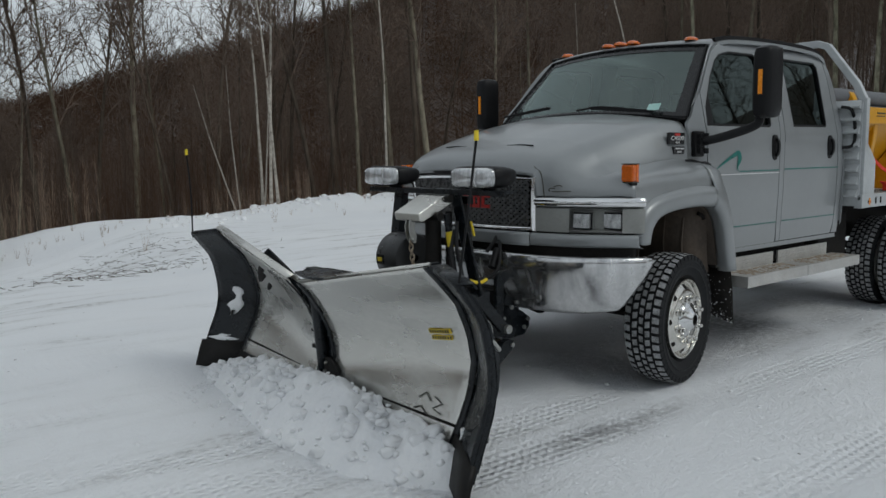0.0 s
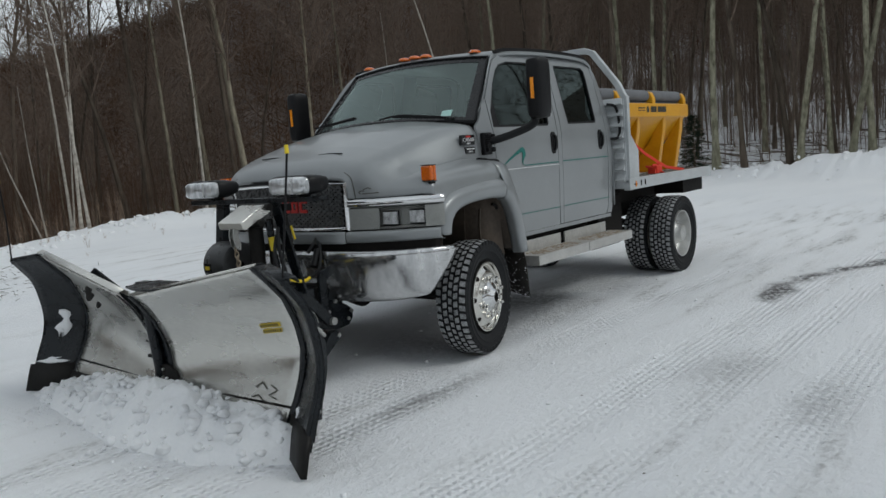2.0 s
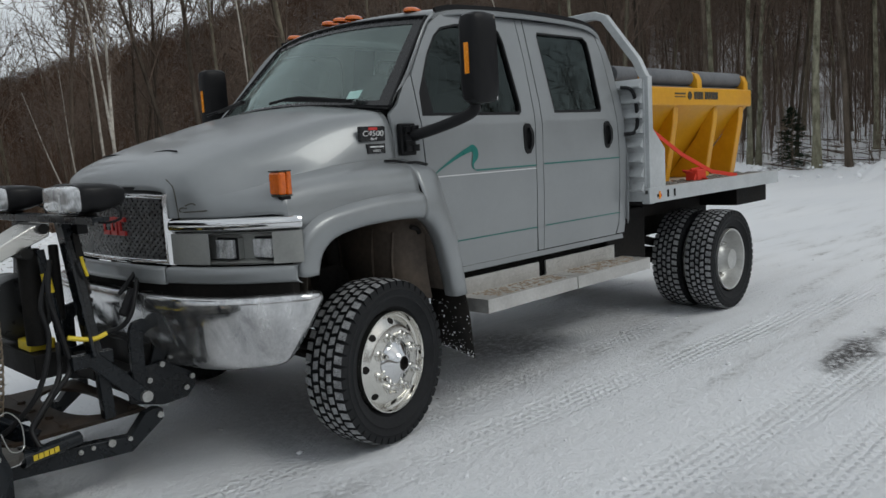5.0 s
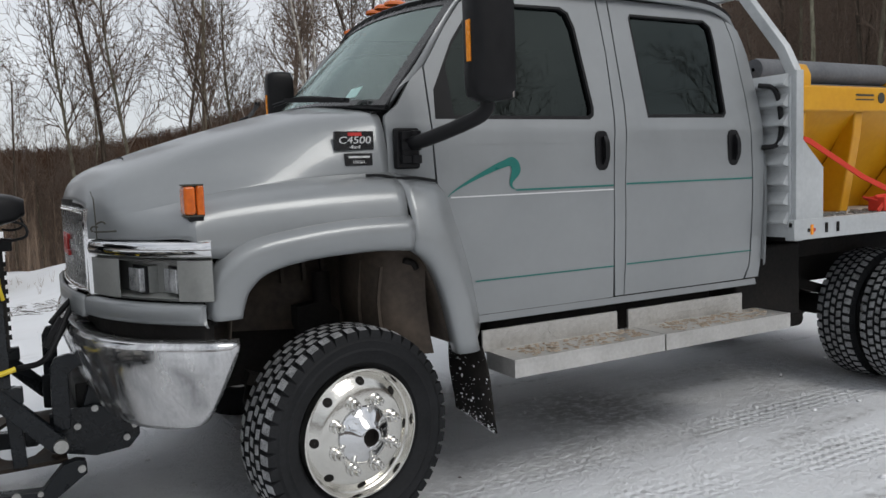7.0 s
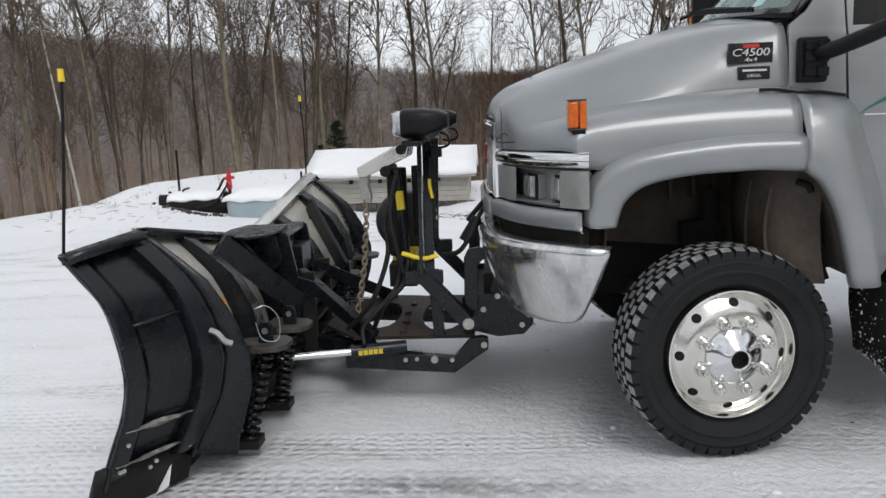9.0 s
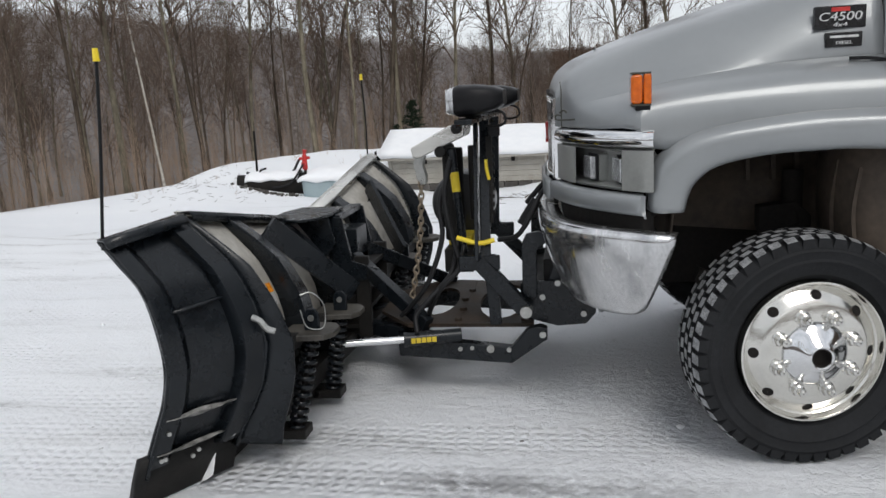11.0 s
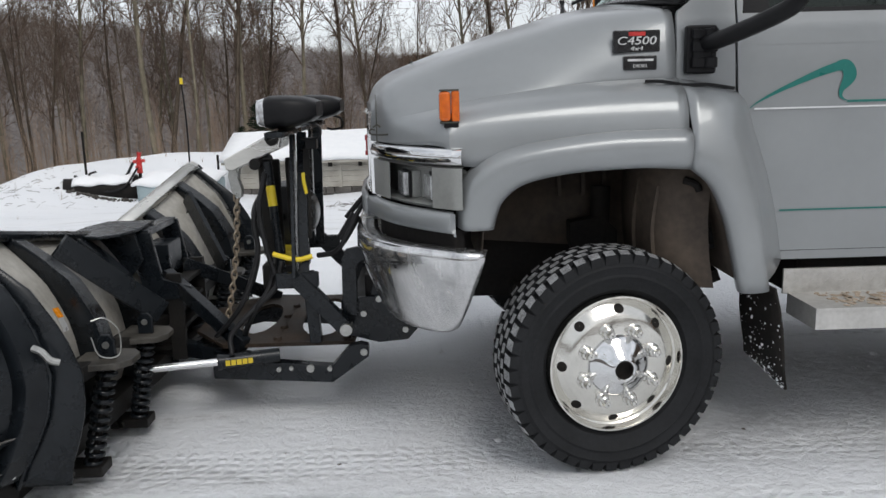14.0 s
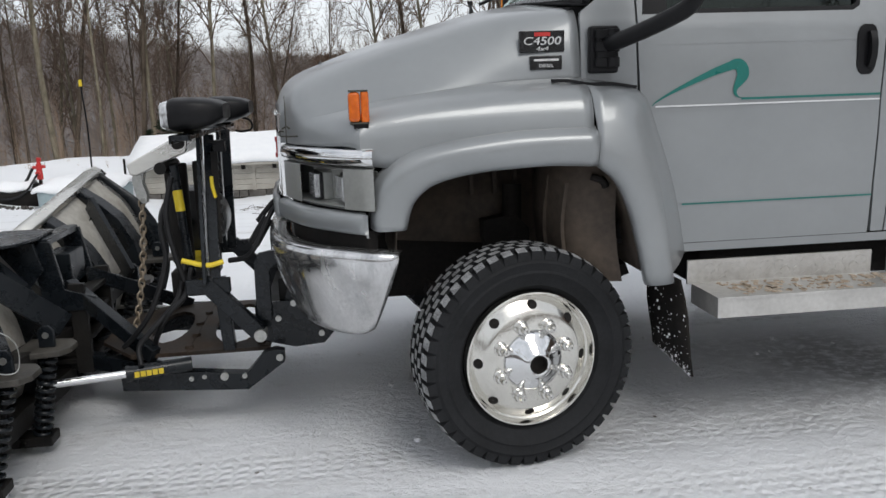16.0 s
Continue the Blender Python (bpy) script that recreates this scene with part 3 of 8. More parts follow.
def ground_z(x, y):
    return float(terrain(np.array([float(x)]), np.array([float(y)]))[0][0])


# ---- woods ----
class Sticks:
    """Gathers thin tapered sticks as triangles."""

    def __init__(self):
        self.v, self.f, self.n = [], [], 0

    def add(self, p0, p1, r0, r1, k=3):
        p0, p1 = np.asarray(p0, float), np.asarray(p1, float)
        d = p1 - p0
        d = d / (np.linalg.norm(d) + 1e-9)
        a = np.array([0, 0, 1.0]) if abs(d[2]) < 0.9 else np.array([1.0, 0, 0])
        u = np.cross(d, a)
        u /= np.linalg.norm(u)
        w = np.cross(u, d)
        t = np.arange(k) * 2 * np.pi / k
        ring = np.cos(t)[:, None] * u + np.sin(t)[:, None] * w
        self.v += [p0 + r0 * ring, p1 + r1 * ring]
        i, n = np.arange(k), self.n
        j = (i + 1) % k
        self.f += [np.stack([n + i, n + j, n + k + j], -1), np.stack([n + i, n + k + j, n + k + i], -1)]
        self.n += 2 * k

    def arrays(self):
        return np.concatenate(self.v), np.concatenate(self.f)


def grow_tree(rng, height, r0, limbs, lean=0.03, twigs=5, crown_from=0.35, depth=2):
    """Bare broad-leaved tree: a tapered wavering trunk and forking limbs."""
    trunk, crown = Sticks(), Sticks()
    steps = 11
    p = np.array([0, 0, -0.25])
    d = np.array([rng.normal(0, lean), rng.normal(0, lean), 1.0])
    line = [p]
    for i in range(steps):
        d = d + np.array([rng.normal(0, 0.028), rng.normal(0, 0.028), 0])
        d /= np.linalg.norm(d)
        p = p + d * (height + 0.25) / steps
        line.append(p)
    rad = [r0 * (1 - i / steps) ** 0.8 + 0.012 for i in range(steps + 1)]
    rad[0] *= 1.5
    for i in range(steps):
        trunk.add(line[i], line[i + 1], rad[i], rad[i + 1], 7)

    def branch(p, d, length, r, level):
        n = 3 if level else 4
        q = p
        for i in range(n):
            d = d + np.array([rng.normal(0, 0.16), rng.normal(0, 0.16), 0.10])
            d /= np.linalg.norm(d)
            q2 = q + d * length / n
            crown.add(q, q2, r * (1 - i / n) + 0.0045, r * (1 - (i + 1) / n) + 0.0035, 4 if level == 0 else 3)
            if level < depth:
                for _ in range(2 if level == 0 else twigs // 2):
                    side = rng.normal(0, 1, 3)
                    side -= d * side.dot(d)
                    side /= np.linalg.norm(side)
                    nd = d * 0.75 + side * 0.7
                    branch(q2, nd / np.linalg.norm(nd), length * rng.uniform(0.38, 0.62), r * 0.5 * (1 - i / n) + 0.004, level + 1)
            q = q2
    for k in range(limbs):
        f = crown_from + (0.98 - crown_from) * (k + rng.uniform(0, 1)) / limbs
        i = min(int(f * steps), steps - 1)
        t = f * steps - i
        q = line[i] * (1 - t) + line[i + 1] * t
        a = rng.uniform(0, 2 * np.pi)
        up = rng.uniform(1.0, 2.2)
        dd = np.array([np.cos(a), np.sin(a), up])
        branch(q, dd / np.linalg.norm(dd), height * rng.uniform(0.16, 0.30) * (1.15 - f * 0.6), rad[i] * 0.42, 0)
    return trunk.arrays(), crown.arrays()


rng = np.random.default_rng(7)
TREES = []
for k in range(12):
    birch = k in (6, 7)
    tall = (15, 17, 13, 18, 14, 16, 7.5, 8.5, 17, 14, 15, 13)[k]
    r0 = (0.09, 0.10, 0.07, 0.112, 0.085, 0.10, 0.036, 0.042, 0.130, 0.105, 0.095, 0.082)[k]
    (tv, tf), (cv, cf) = grow_tree(rng, tall, r0, (13, 14, 12, 15, 12, 14, 7, 8, 15, 19, 20, 18)[k], lean=0.10 if birch else 0.03, crown_from=0.45 if birch else (0.3, 0.42, 0.35)[k % 3])
    tm, cm = bulk_mesh("trunk", tv, tf), bulk_mesh("crown", cv, cf)
    tm.materials.append(M_BIRCH if birch else (M_BARK_LIGHT if k in (1, 3, 8) else (M_BARK_MOSS if k in (9, 11) else M_BARK)))
    cm.materials.append(M_TWIG)
    TREES.append((tm, cm, tv, tf, cv, cf))


def polar(az, r):
    return r * math.cos(radians(az)), r * math.sin(radians(az))


def edge_at(az):
    return float(np.interp(az, [a for a, _ in EDGE], [b for _, b in EDGE]))


def plant(x, y, k, s, turn, lean=0.0, group="bare trees round the yard"):
    """Stands a tree at x, y; lean tips it sideways as seen from the yard, in degrees."""
    kinds = {6: "slender white birch with bare branches", 7: "slender white birch with bare branches", 1: "tall pale mossy bare hardwood tree", 3: "tall pale mossy bare hardwood tree", 8: "thick pale mossy hardwood tree", 9: "slender mossy bare hardwood tree", 11: "slender mossy bare hardwood tree"}
    at = (x, y, ground_z(x, y) - 0.05)
    t = thing("tree", at, kinds.get(k, "tall grey bare hardwood tree in winter"), "tree", group)
    t.matrix_basis = Matrix.Translation(at) @ Matrix.Rotation(radians(lean), 4, Vector((-x, -y, 0))) @ Matrix.Rotation(turn, 4, "Z") @ Matrix.Scale(s, 4)
    for nm, me in (("trunk", TREES[k][0]), ("crown", TREES[k][1])):
        o = new(nm, me)
        o.parent = t
    return t


# trees that stand out, by bearing and distance from the truck's front wheel
for az, r, k, s, lean in ((19.8, 27, 1, 0.9, 0), (19.3, 28, 3, 0.8, 0), (15.0, 26, 8, 0.95, 0), (12.6, 24.6, 5, 0.95, -1), (11.9, 31, 1, 0.9, 0), (9.2, 25.2, 5, 1.0, 0), (8.6, 25.0, 8, 0.85, -2), (7.1, 30, 3, 1.0, -3), (6.3, 25.2, 3, 0.65, 0), (5.0, 25.0, 8, 0.85, -6), (3.5, 25.4, 8, 0.9, 0), (1.0, 26, 1, 1.0, 2), (-2, 26, 3, 1.0, 0), (-5, 24, 1, 1.0, 0),
                          (22.5, 29, 1, 1.0, 0), (28, 30, 0, 1.0, 0), (33, 28, 1, 0.9, 0), (36, 28, 7, 1.1, 0), (42, 27, 6, 1.0, 0), (46, 27, 11, 0.9, 0), (49, 26, 11, 0.9, 0),
                          (54.8, 25, 9, 1.1, 2), (56, 25.5, 10, 1.1, -3), (58.2, 25, 9, 1.1, 0), (58.9, 24, 7, 1.0, 1), (61.1, 25, 11, 0.85, 0), (62.9, 26, 10, 1.1, 0),
                          (70.0, 18.6, 7, 0.85, 2), (70.6, 19.0, 7, 0.95, 9), (71.1, 19.2, 6, 0.95, 4), (72.9, 19.4, 6, 0.55, 2), (73.2, 19.5, 6, 0.5, 16), (70.7, 19.8, 6, 0.6, -1),
                          (72.7, 26, 10, 0.9, 1), (79.0, 25, 9, 0.95, 3), (83.6, 24, 11, 0.8, 5), (86.0, 25, 10, 0.85, -4), (87.5, 27, 11, 0.9, 3), (81, 29, 10, 0.9, -2), (76, 28, 11, 0.9, 2),
                          (125.9, 25, 9, 1.0, -2), (124.5, 20.5, 6, 0.8, 3), (128, 27, 10, 0.9, 2), (121.4, 27, 11, 0.9, 2), (119.6, 29, 10, 0.9, 0), (116.2, 30, 11, 0.95, -4), (111.5, 28, 9, 1.0, 2), (110.6, 28, 10, 0.9, -4), (105.8, 30, 10, 1.0, -3), (104.8, 30, 9, 0.95, 4), (100.5, 30, 11, 1.0, 0), (97.7, 31, 10, 1.0, -5), (95.4, 30, 11, 1.0, 4)):
    plant(*polar(az, r), k, s, az * 1.7, lean)
for i in range(230):
    az = -14 + 162 * (i + rng.uniform(0, 1)) / 230
    u = rng.uniform(0, 1)
    if 36 < az < 64 and i % 5:
        continue
    if 64 <= az < 82 and i % 2 or az > 95 and i % 3:
        continue
    r = edge_at(az) + (12.0 + 48 * u if az > 62 else 4.0 + 26 * u ** 1.3)
    plant(*polar(az, r), int(rng.choice([0, 2, 4, 5, 10, 10, 2, 4, 9]) if az < 62 else rng.choice([9, 10, 11, 10, 2, 11, 9, 4])), rng.uniform(0.72, 1.05) * (0.56 if 70 < az < 101 else 1), rng.uniform(0, 6.28), rng.normal(0, 2.0))
for i in range(70):
    az = 84 + 58 * (i + rng.uniform(0, 1)) / 70
    plant(*polar(az, edge_at(az) + 5.0 + 40 * rng.uniform(0, 1)), int(rng.choice([9, 10, 11, 2])), rng.uniform(0.6, 1.0) * (0.62 if az < 101 else 1), rng.uniform(0, 6.28), rng.normal(0, 2.0))
for i in range(30):
    az = 54 + 23 * (i + rng.uniform(0, 1)) / 30
    plant(*polar(az, edge_at(az) + 5.0 + 20 * rng.uniform(0, 1)), int(rng.choice([0, 2, 4, 5, 10])), rng.uniform(0.62, 0.88) * (0.72 if az > 68 else 1), rng.uniform(0, 6.28), rng.normal(0, 3.0))
for i in range(40):
    az = 150 + 190 * (i + rng.uniform(0, 1)) / 40
    plant(*polar(az if az < 180 else az - 360, 27 + rng.uniform(0, 14)), int(rng.choice([0, 1, 3, 4, 5])), rng.uniform(0.8, 1.1), rng.uniform(0, 6.28))


def spruce_meshes(rng, height):
    """Small evergreen: a trunk and tiers of drooping twigs set with needles."""
    trunk, crown = Sticks(), Sticks()
    trunk.add((0, 0, -0.2), (0, 0, height), 0.035 * height / 2, 0.006, 6)
    for i in range(170):
        f = (i + rng.uniform(0, 1)) / 170
        a = rng.uniform(0, 6.28)
        l = height * 0.36 * (1 - f) ** 0.8 * rng.uniform(0.65, 1.1) + 0.05
        b = np.array([0, 0, height * (0.06 + 0.93 * f)])
        d = np.array([np.cos(a), np.sin(a), -0.25 + 0.6 * f])
        crown.add(b, b + d * l, 0.012, 0.004)
        for _ in range(16):
            g = rng.uniform(0.15, 1.0)
            q = b + d * l * g
            e = rng.normal(0, 1, 3) * np.array([1, 1, 0.5]) + d * 0.8
            crown.add(q, q + e / np.linalg.norm(e) * rng.uniform(0.06, 0.14), 0.011, 0.003)
    out = []
    for nm, st, mat in (("trunk", trunk, M_BARK), ("crown", crown, M_NEEDLE)):
        me = bulk_mesh(nm, *st.arrays())
        me.materials.append(mat)
        out.append(me)
    return out


SPRUCE = spruce_meshes(rng, 1.9)
for az, r, s in ((104.6, 23.5, 1.0), (105.6, 25.5, 0.7), (17.0, 28.0, 1.1)):
    x, y = polar(az, r)
    at = (x, y, ground_z(x, y) - 0.03)
    t = thing("spruce", at, "small dark green spruce at the wood's edge", "tree", "spruces")
    t.matrix_basis = Matrix.Translation(at) @ Matrix.Rotation(az, 4, "Z") @ Matrix.Scale(s, 4)
    for nm, me in zip(("trunk", "crown"), SPRUCE):
        o = new(nm, me)
        o.parent = t


def scatter(name, templates, places, mat, label, category):
    vs, fs, n = [], [], 0
    for x, y, z, s, sz, a, k in places:
        v, f = templates[k]
        c, d = math.cos(a) * s, math.sin(a) * s
        w = np.empty_like(v)
        w[:, 0] = x + v[:, 0] * c - v[:, 1] * d
        w[:, 1] = y + v[:, 0] * d + v[:, 1] * c
        w[:, 2] = z + v[:, 2] * sz
        vs.append(w)
        fs.append(f + n)
        n += len(v)
    me = bulk_mesh(name, np.concatenate(vs), np.concatenate(fs))
    me.materials.append(mat)
    return tagged(new(name, me), label, category, kind="stuff")


def small_tree(rng, height, twigs, thick=0.05):
    s = Sticks()
    p, q = np.array([0, 0, -0.3]), np.array([rng.normal(0, 0.03) * height, rng.normal(0, 0.03) * height, height])
    m = (p + q) / 2 + np.array([rng.normal(0, 0.02) * height, rng.normal(0, 0.02) * height, 0])
    s.add(p, m, thick, thick * 0.6)
    s.add(m, q, thick * 0.6, 0.0012)
    for _ in range(twigs):
        f = rng.uniform(0.25, 0.97)
        b = p + (m - p) * f * 2 if f < 0.5 else m + (q - m) * (f - 0.5) * 2
        a = rng.uniform(0, 6.28)
        l = height * rng.uniform(0.10, 0.24) * (1.2 - f * 0.7)
        e = b + l * np.array([np.cos(a) * 0.55, np.sin(a) * 0.55, rng.uniform(0.7, 1.3)])
        s.add(b, e, thick * 0.32 * (1.1 - f), 0.0007)
        if rng.uniform() < 0.7:
            h = (b + e) / 2
            s.add(h, h + l * 0.55 * np.array([np.cos(a + 1) * 0.6, np.sin(a + 1) * 0.6, 0.8]), thick * 0.16, 0.0006)
    return s.arrays()


brush_t = [small_tree(rng, 1.0, 26, 0.0042) for _ in range(8)]
wood_t = [small_tree(rng, 1.0, 44, 0.0055) for _ in range(10)]


def crown_cloud(rng):
    """A far tree: a short stem under a rounded cloud of fine twigs."""
    s = Sticks()
    s.add((0, 0, -0.3), (rng.normal(0, 0.04), rng.normal(0, 0.04), 0.8), 0.012, 0.004)
    for _ in range(22):
        a, f = rng.uniform(0, 6.28), rng.uniform(0.15, 0.95)
        w = 0.34 * math.sin(math.pi * f ** 0.8) ** 0.6
        b = np.array([0.35 * w * np.cos(a), 0.35 * w * np.sin(a), f - 0.12])
        s.add(b, b + np.array([w * np.cos(a), w * np.sin(a), rng.uniform(0.08, 0.26)]), 0.0062, 0.002)
    return s.arrays()


def ring_places(n, az0, az1, off0, off1, s0, s1, power=1.0):
    az = rng.uniform(az0, az1, n)
    off = off0 + (off1 - off0) * rng.uniform(0, 1, n) ** power
    r = np.interp(az, [a for a, _ in EDGE], [b for _, b in EDGE]) + off
    x, y = r * np.cos(np.radians(az)), r * np.sin(np.radians(az))
    z = terrain(x, y)[0]
    s = rng.uniform(s0, s1, n)
    return [(x[i], y[i], z[i], s[i] * rng.uniform(0.7, 1.1), s[i], rng.uniform(0, 6.28), int(rng.integers(0, 8))) for i in range(n)]


scatter("undergrowth", brush_t, ring_places(3000, 84, 145, 2.0, 40, 0.6, 2.5) + ring_places(320, -14, 42, 2.0, 20, 0.4, 2.2) + ring_places(90, 66, 78, 0.3, 3, 0.4, 1.1), M_BRUSH, "dense brown leafless saplings and brush below the trees", "brush")
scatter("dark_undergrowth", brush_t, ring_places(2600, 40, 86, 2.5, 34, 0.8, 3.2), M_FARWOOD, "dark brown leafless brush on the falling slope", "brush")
scatter("mid_woods", wood_t, ring_places(200, 42, 84, 14, 60, 4, 8) + ring_places(560, -18, 44, 8, 60, 8, 15), M_TWIG, "many thin bare winter trees standing close together", "woods")
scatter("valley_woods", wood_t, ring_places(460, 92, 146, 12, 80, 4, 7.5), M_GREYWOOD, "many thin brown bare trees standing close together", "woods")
scatter("saplings", brush_t, ring_places(1100, -12, 30, 2.5, 34, 1.6, 5.5), M_TWIG, "thin dark bare saplings between the trunks", "brush")
scatter("edge_woods", wood_t, ring_places(170, 76, 93, 10, 50, 5, 8.5), M_TWIG, "thin dark bare trees along the falling slope", "woods")
hill_t = [crown_cloud(rng) for _ in range(10)]
# the second stand's colour carries the haze of distance
for name, a0, a1, count, mat, words in (("far_woods", -18, 92, 10500, M_FARWOOD, "bare dark brown woods covering the far hillside"), ("far_grey_woods", 92, 146, 4200, M_HAZEWOOD, "bare woods on the distant hill, greyed for haze")):
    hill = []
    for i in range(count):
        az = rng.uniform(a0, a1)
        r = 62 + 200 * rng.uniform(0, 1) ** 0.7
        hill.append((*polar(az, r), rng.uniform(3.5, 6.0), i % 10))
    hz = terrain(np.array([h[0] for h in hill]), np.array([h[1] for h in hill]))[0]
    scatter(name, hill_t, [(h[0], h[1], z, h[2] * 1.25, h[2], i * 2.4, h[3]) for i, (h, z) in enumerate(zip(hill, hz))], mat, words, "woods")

# branches lying on the snow under the trees
fallen = Sticks()
for i in range(260):
    az, off = rng.uniform(-8, 24), rng.uniform(1.2, 13)
    x, y = polar(az, edge_at(az) + off)
    a, l = rng.normal(1.2, 0.7), rng.uniform(0.4, 2.6)
    z = ground_z(x, y)
    x2, y2 = x + l * math.cos(a), y + l * math.sin(a)
    fallen.add((x, y, z + 0.03), (x2, y2, ground_z(x2, y2) + rng.uniform(0.03, 0.35)), 0.012 + 0.03 * rng.uniform() ** 3, 0.006, 5)
me = bulk_mesh("fallen_branches", *fallen.arrays())
me.materials.append(M_BARK)
tagged(new("fallen_branches", me), "dark fallen branches lying on the snowy wood floor", "branches", kind="stuff")


# ---- truck ----
truck = thing("truck", (1.9, MID, 0), "silver four-door truck with high cab parked on snow", "truck")


def both(points):
    """A line from the driver's side to the middle, carried on to the other side."""
    pts = [Vector(p) for p in points]
    tail = [flip(p) for p in reversed(pts)]
    return pts + (tail[1:] if abs(pts[-1].y - MID) < 1e-6 else tail)


# hood with fender tops: sections of (y, z) from the middle outwards
HOOD = (
    (-0.955, ((1.17, 1.372), (0.80, 1.372), (0.62, 1.362), (0.588, 1.345), (0.580, 1.325), (0.575, 1.30), (0.571, 1.28), (0.568, 1.26), (0.566, 1.235))),
    (-0.925, ((1.17, 1.448), (0.80, 1.444), (0.60, 1.415), (0.555, 1.385), (0.540, 1.350), (0.532, 1.315), (0.527, 1.285), (0.523, 1.26), (0.520, 1.235))),
    (-0.86, ((1.17, 1.502), (0.80, 1.496), (0.55, 1.462), (0.47, 1.425), (0.425, 1.370), (0.405, 1.325), (0.395, 1.293), (0.388, 1.265), (0.384, 1.235))),
    (-0.75, ((1.17, 1.545), (0.80, 1.539), (0.52, 1.503), (0.42, 1.458), (0.350, 1.392), (0.300, 1.338), (0.262, 1.308), (0.242, 1.275), (0.236, 1.235))),
    (-0.62, ((1.17, 1.590), (0.80, 1.584), (0.50, 1.548), (0.39, 1.500), (0.315, 1.420), (0.235, 1.362), (0.140, 1.336), (0.075, 1.290), (0.062, 1.235))),
    (-0.57, ((1.17, 1.606), (0.80, 1.600), (0.495, 1.564), (0.385, 1.516), (0.308, 1.432), (0.232, 1.376), (0.118, 1.348), (0.064, 1.296), (0.055, 1.170))),
    (-0.40, ((1.17, 1.657), (0.80, 1.650), (0.48, 1.613), (0.370, 1.563), (0.284, 1.455), (0.232, 1.402), (0.112, 1.366), (0.068, 1.306), (0.060, 1.165))),
    (-0.10, ((1.17, 1.738), (0.80, 1.730), (0.46, 1.688), (0.335, 1.640), (0.256, 1.510), (0.232, 1.436), (0.115, 1.388), (0.070, 1.318), (0.060, 1.165))),
    (0.10, ((1.17, 1.772), (0.80, 1.762), (0.44, 1.712), (0.310, 1.668), (0.246, 1.545), (0.230, 1.444), (0.116, 1.394), (0.070, 1.322), (0.060, 1.165))),
    (0.225, ((1.17, 1.785), (0.80, 1.772), (0.43, 1.718), (0.300, 1.680), (0.244, 1.558), (0.230, 1.447), (0.116, 1.396), (0.070, 1.322), (0.060, 1.165))),
)


def nose(x, y):
    """The bowed nose: its middle stands forward of its corners."""
    u = min(1.0, abs(y - MID) / 0.60)
    w = min(1.0, max(0.0, (-0.60 - x) / 0.33))
    return x + w * w * (0.052 - 0.042 * (1 - u * u))


def creased(x, sec):
    """Two more points beside the sixth, which draw the line above the fender crisp."""
    p4, p5, p6 = sec[4], sec[5], sec[6]
    a = tuple(p4[c] + (p5[c] - p4[c]) * 0.84 for c in (0, 1))
    b = tuple(p5[c] + (p6[c] - p5[c]) * 0.14 for c in (0, 1))
    lift = 0.004 if x > -0.5 else 0.0
    return sec[:5] + (a, p5, (b[0], b[1] + lift)) + sec[6:]


rows = [both([(nose(x, y), y, z) for y, z in reversed(creased(x, sec))]) for x, sec in HOOD]
hood = part("hood", patch(bmesh.new(), rows, 3, 3), M_PAINT, truck, "silver sloping hood with a raised middle", sharp=38, solid=0.008)
for side in (0, 1):
    seam = [Vector((nose(-0.925, y) - 0.003, y - 0.003, z)) for y, z in HOOD[1][1][2:]]
    part("nose_seam", pipe(bmesh.new(), [flip(p) if side else p for p in seam], 0.0035, 6, 2), M_DECAL_DARK, hood, "dark seam between hood and grille shell")
# scoop marks on the hood
for yy in (0.86, 1.48):
    part("hood_vent", pipe(bmesh.new(), [(-0.74, yy - 0.12, 1.546), (-0.73, yy, 1.553), (-0.74, yy + 0.12, 1.548)], (0.002, 0.004), square=True, smooth=3), M_PLASTIC, hood, "dark hood vent slot")

# wheel-arch flares, front pieces
A = ((-0.464, 0.945), (-0.450, 1.00), (-0.425, 1.050), (-0.350, 1.105), (-0.190, 1.138), (0.030, 1.150), (0.130, 1.148), (0.231, 1.142))
C = ((-0.580, 0.948), (-0.578, 1.05), (-0.545, 1.135), (-0.450, 1.200), (-0.330, 1.232), (-0.087, 1.262), (0.090, 1.268), (0.231, 1.268))


def flare(cols, name):
    for side in (0, 1):
        bm = patch(bmesh.new(), [[flip(p) if side else Vector(p) for p in col] for col in cols], 4, 4)
        part(name, bm, M_PAINT, truck, "silver flared wheel arch", sharp=70, solid=0.008)


flare([[(a[0] + 0.015, 0.13, a[1] - 0.004), (a[0], 0.045, a[1]), (a[0] + (c[0] - a[0]) * 0.35, 0.022, a[1] + (c[1] - a[1]) * 0.35),
        (a[0] + (c[0] - a[0]) * 0.78, 0.024, a[1] + (c[1] - a[1]) * 0.78), (c[0], 0.066, c[1] + 0.008)] for a, c in zip(A, C)], "fender_flare")
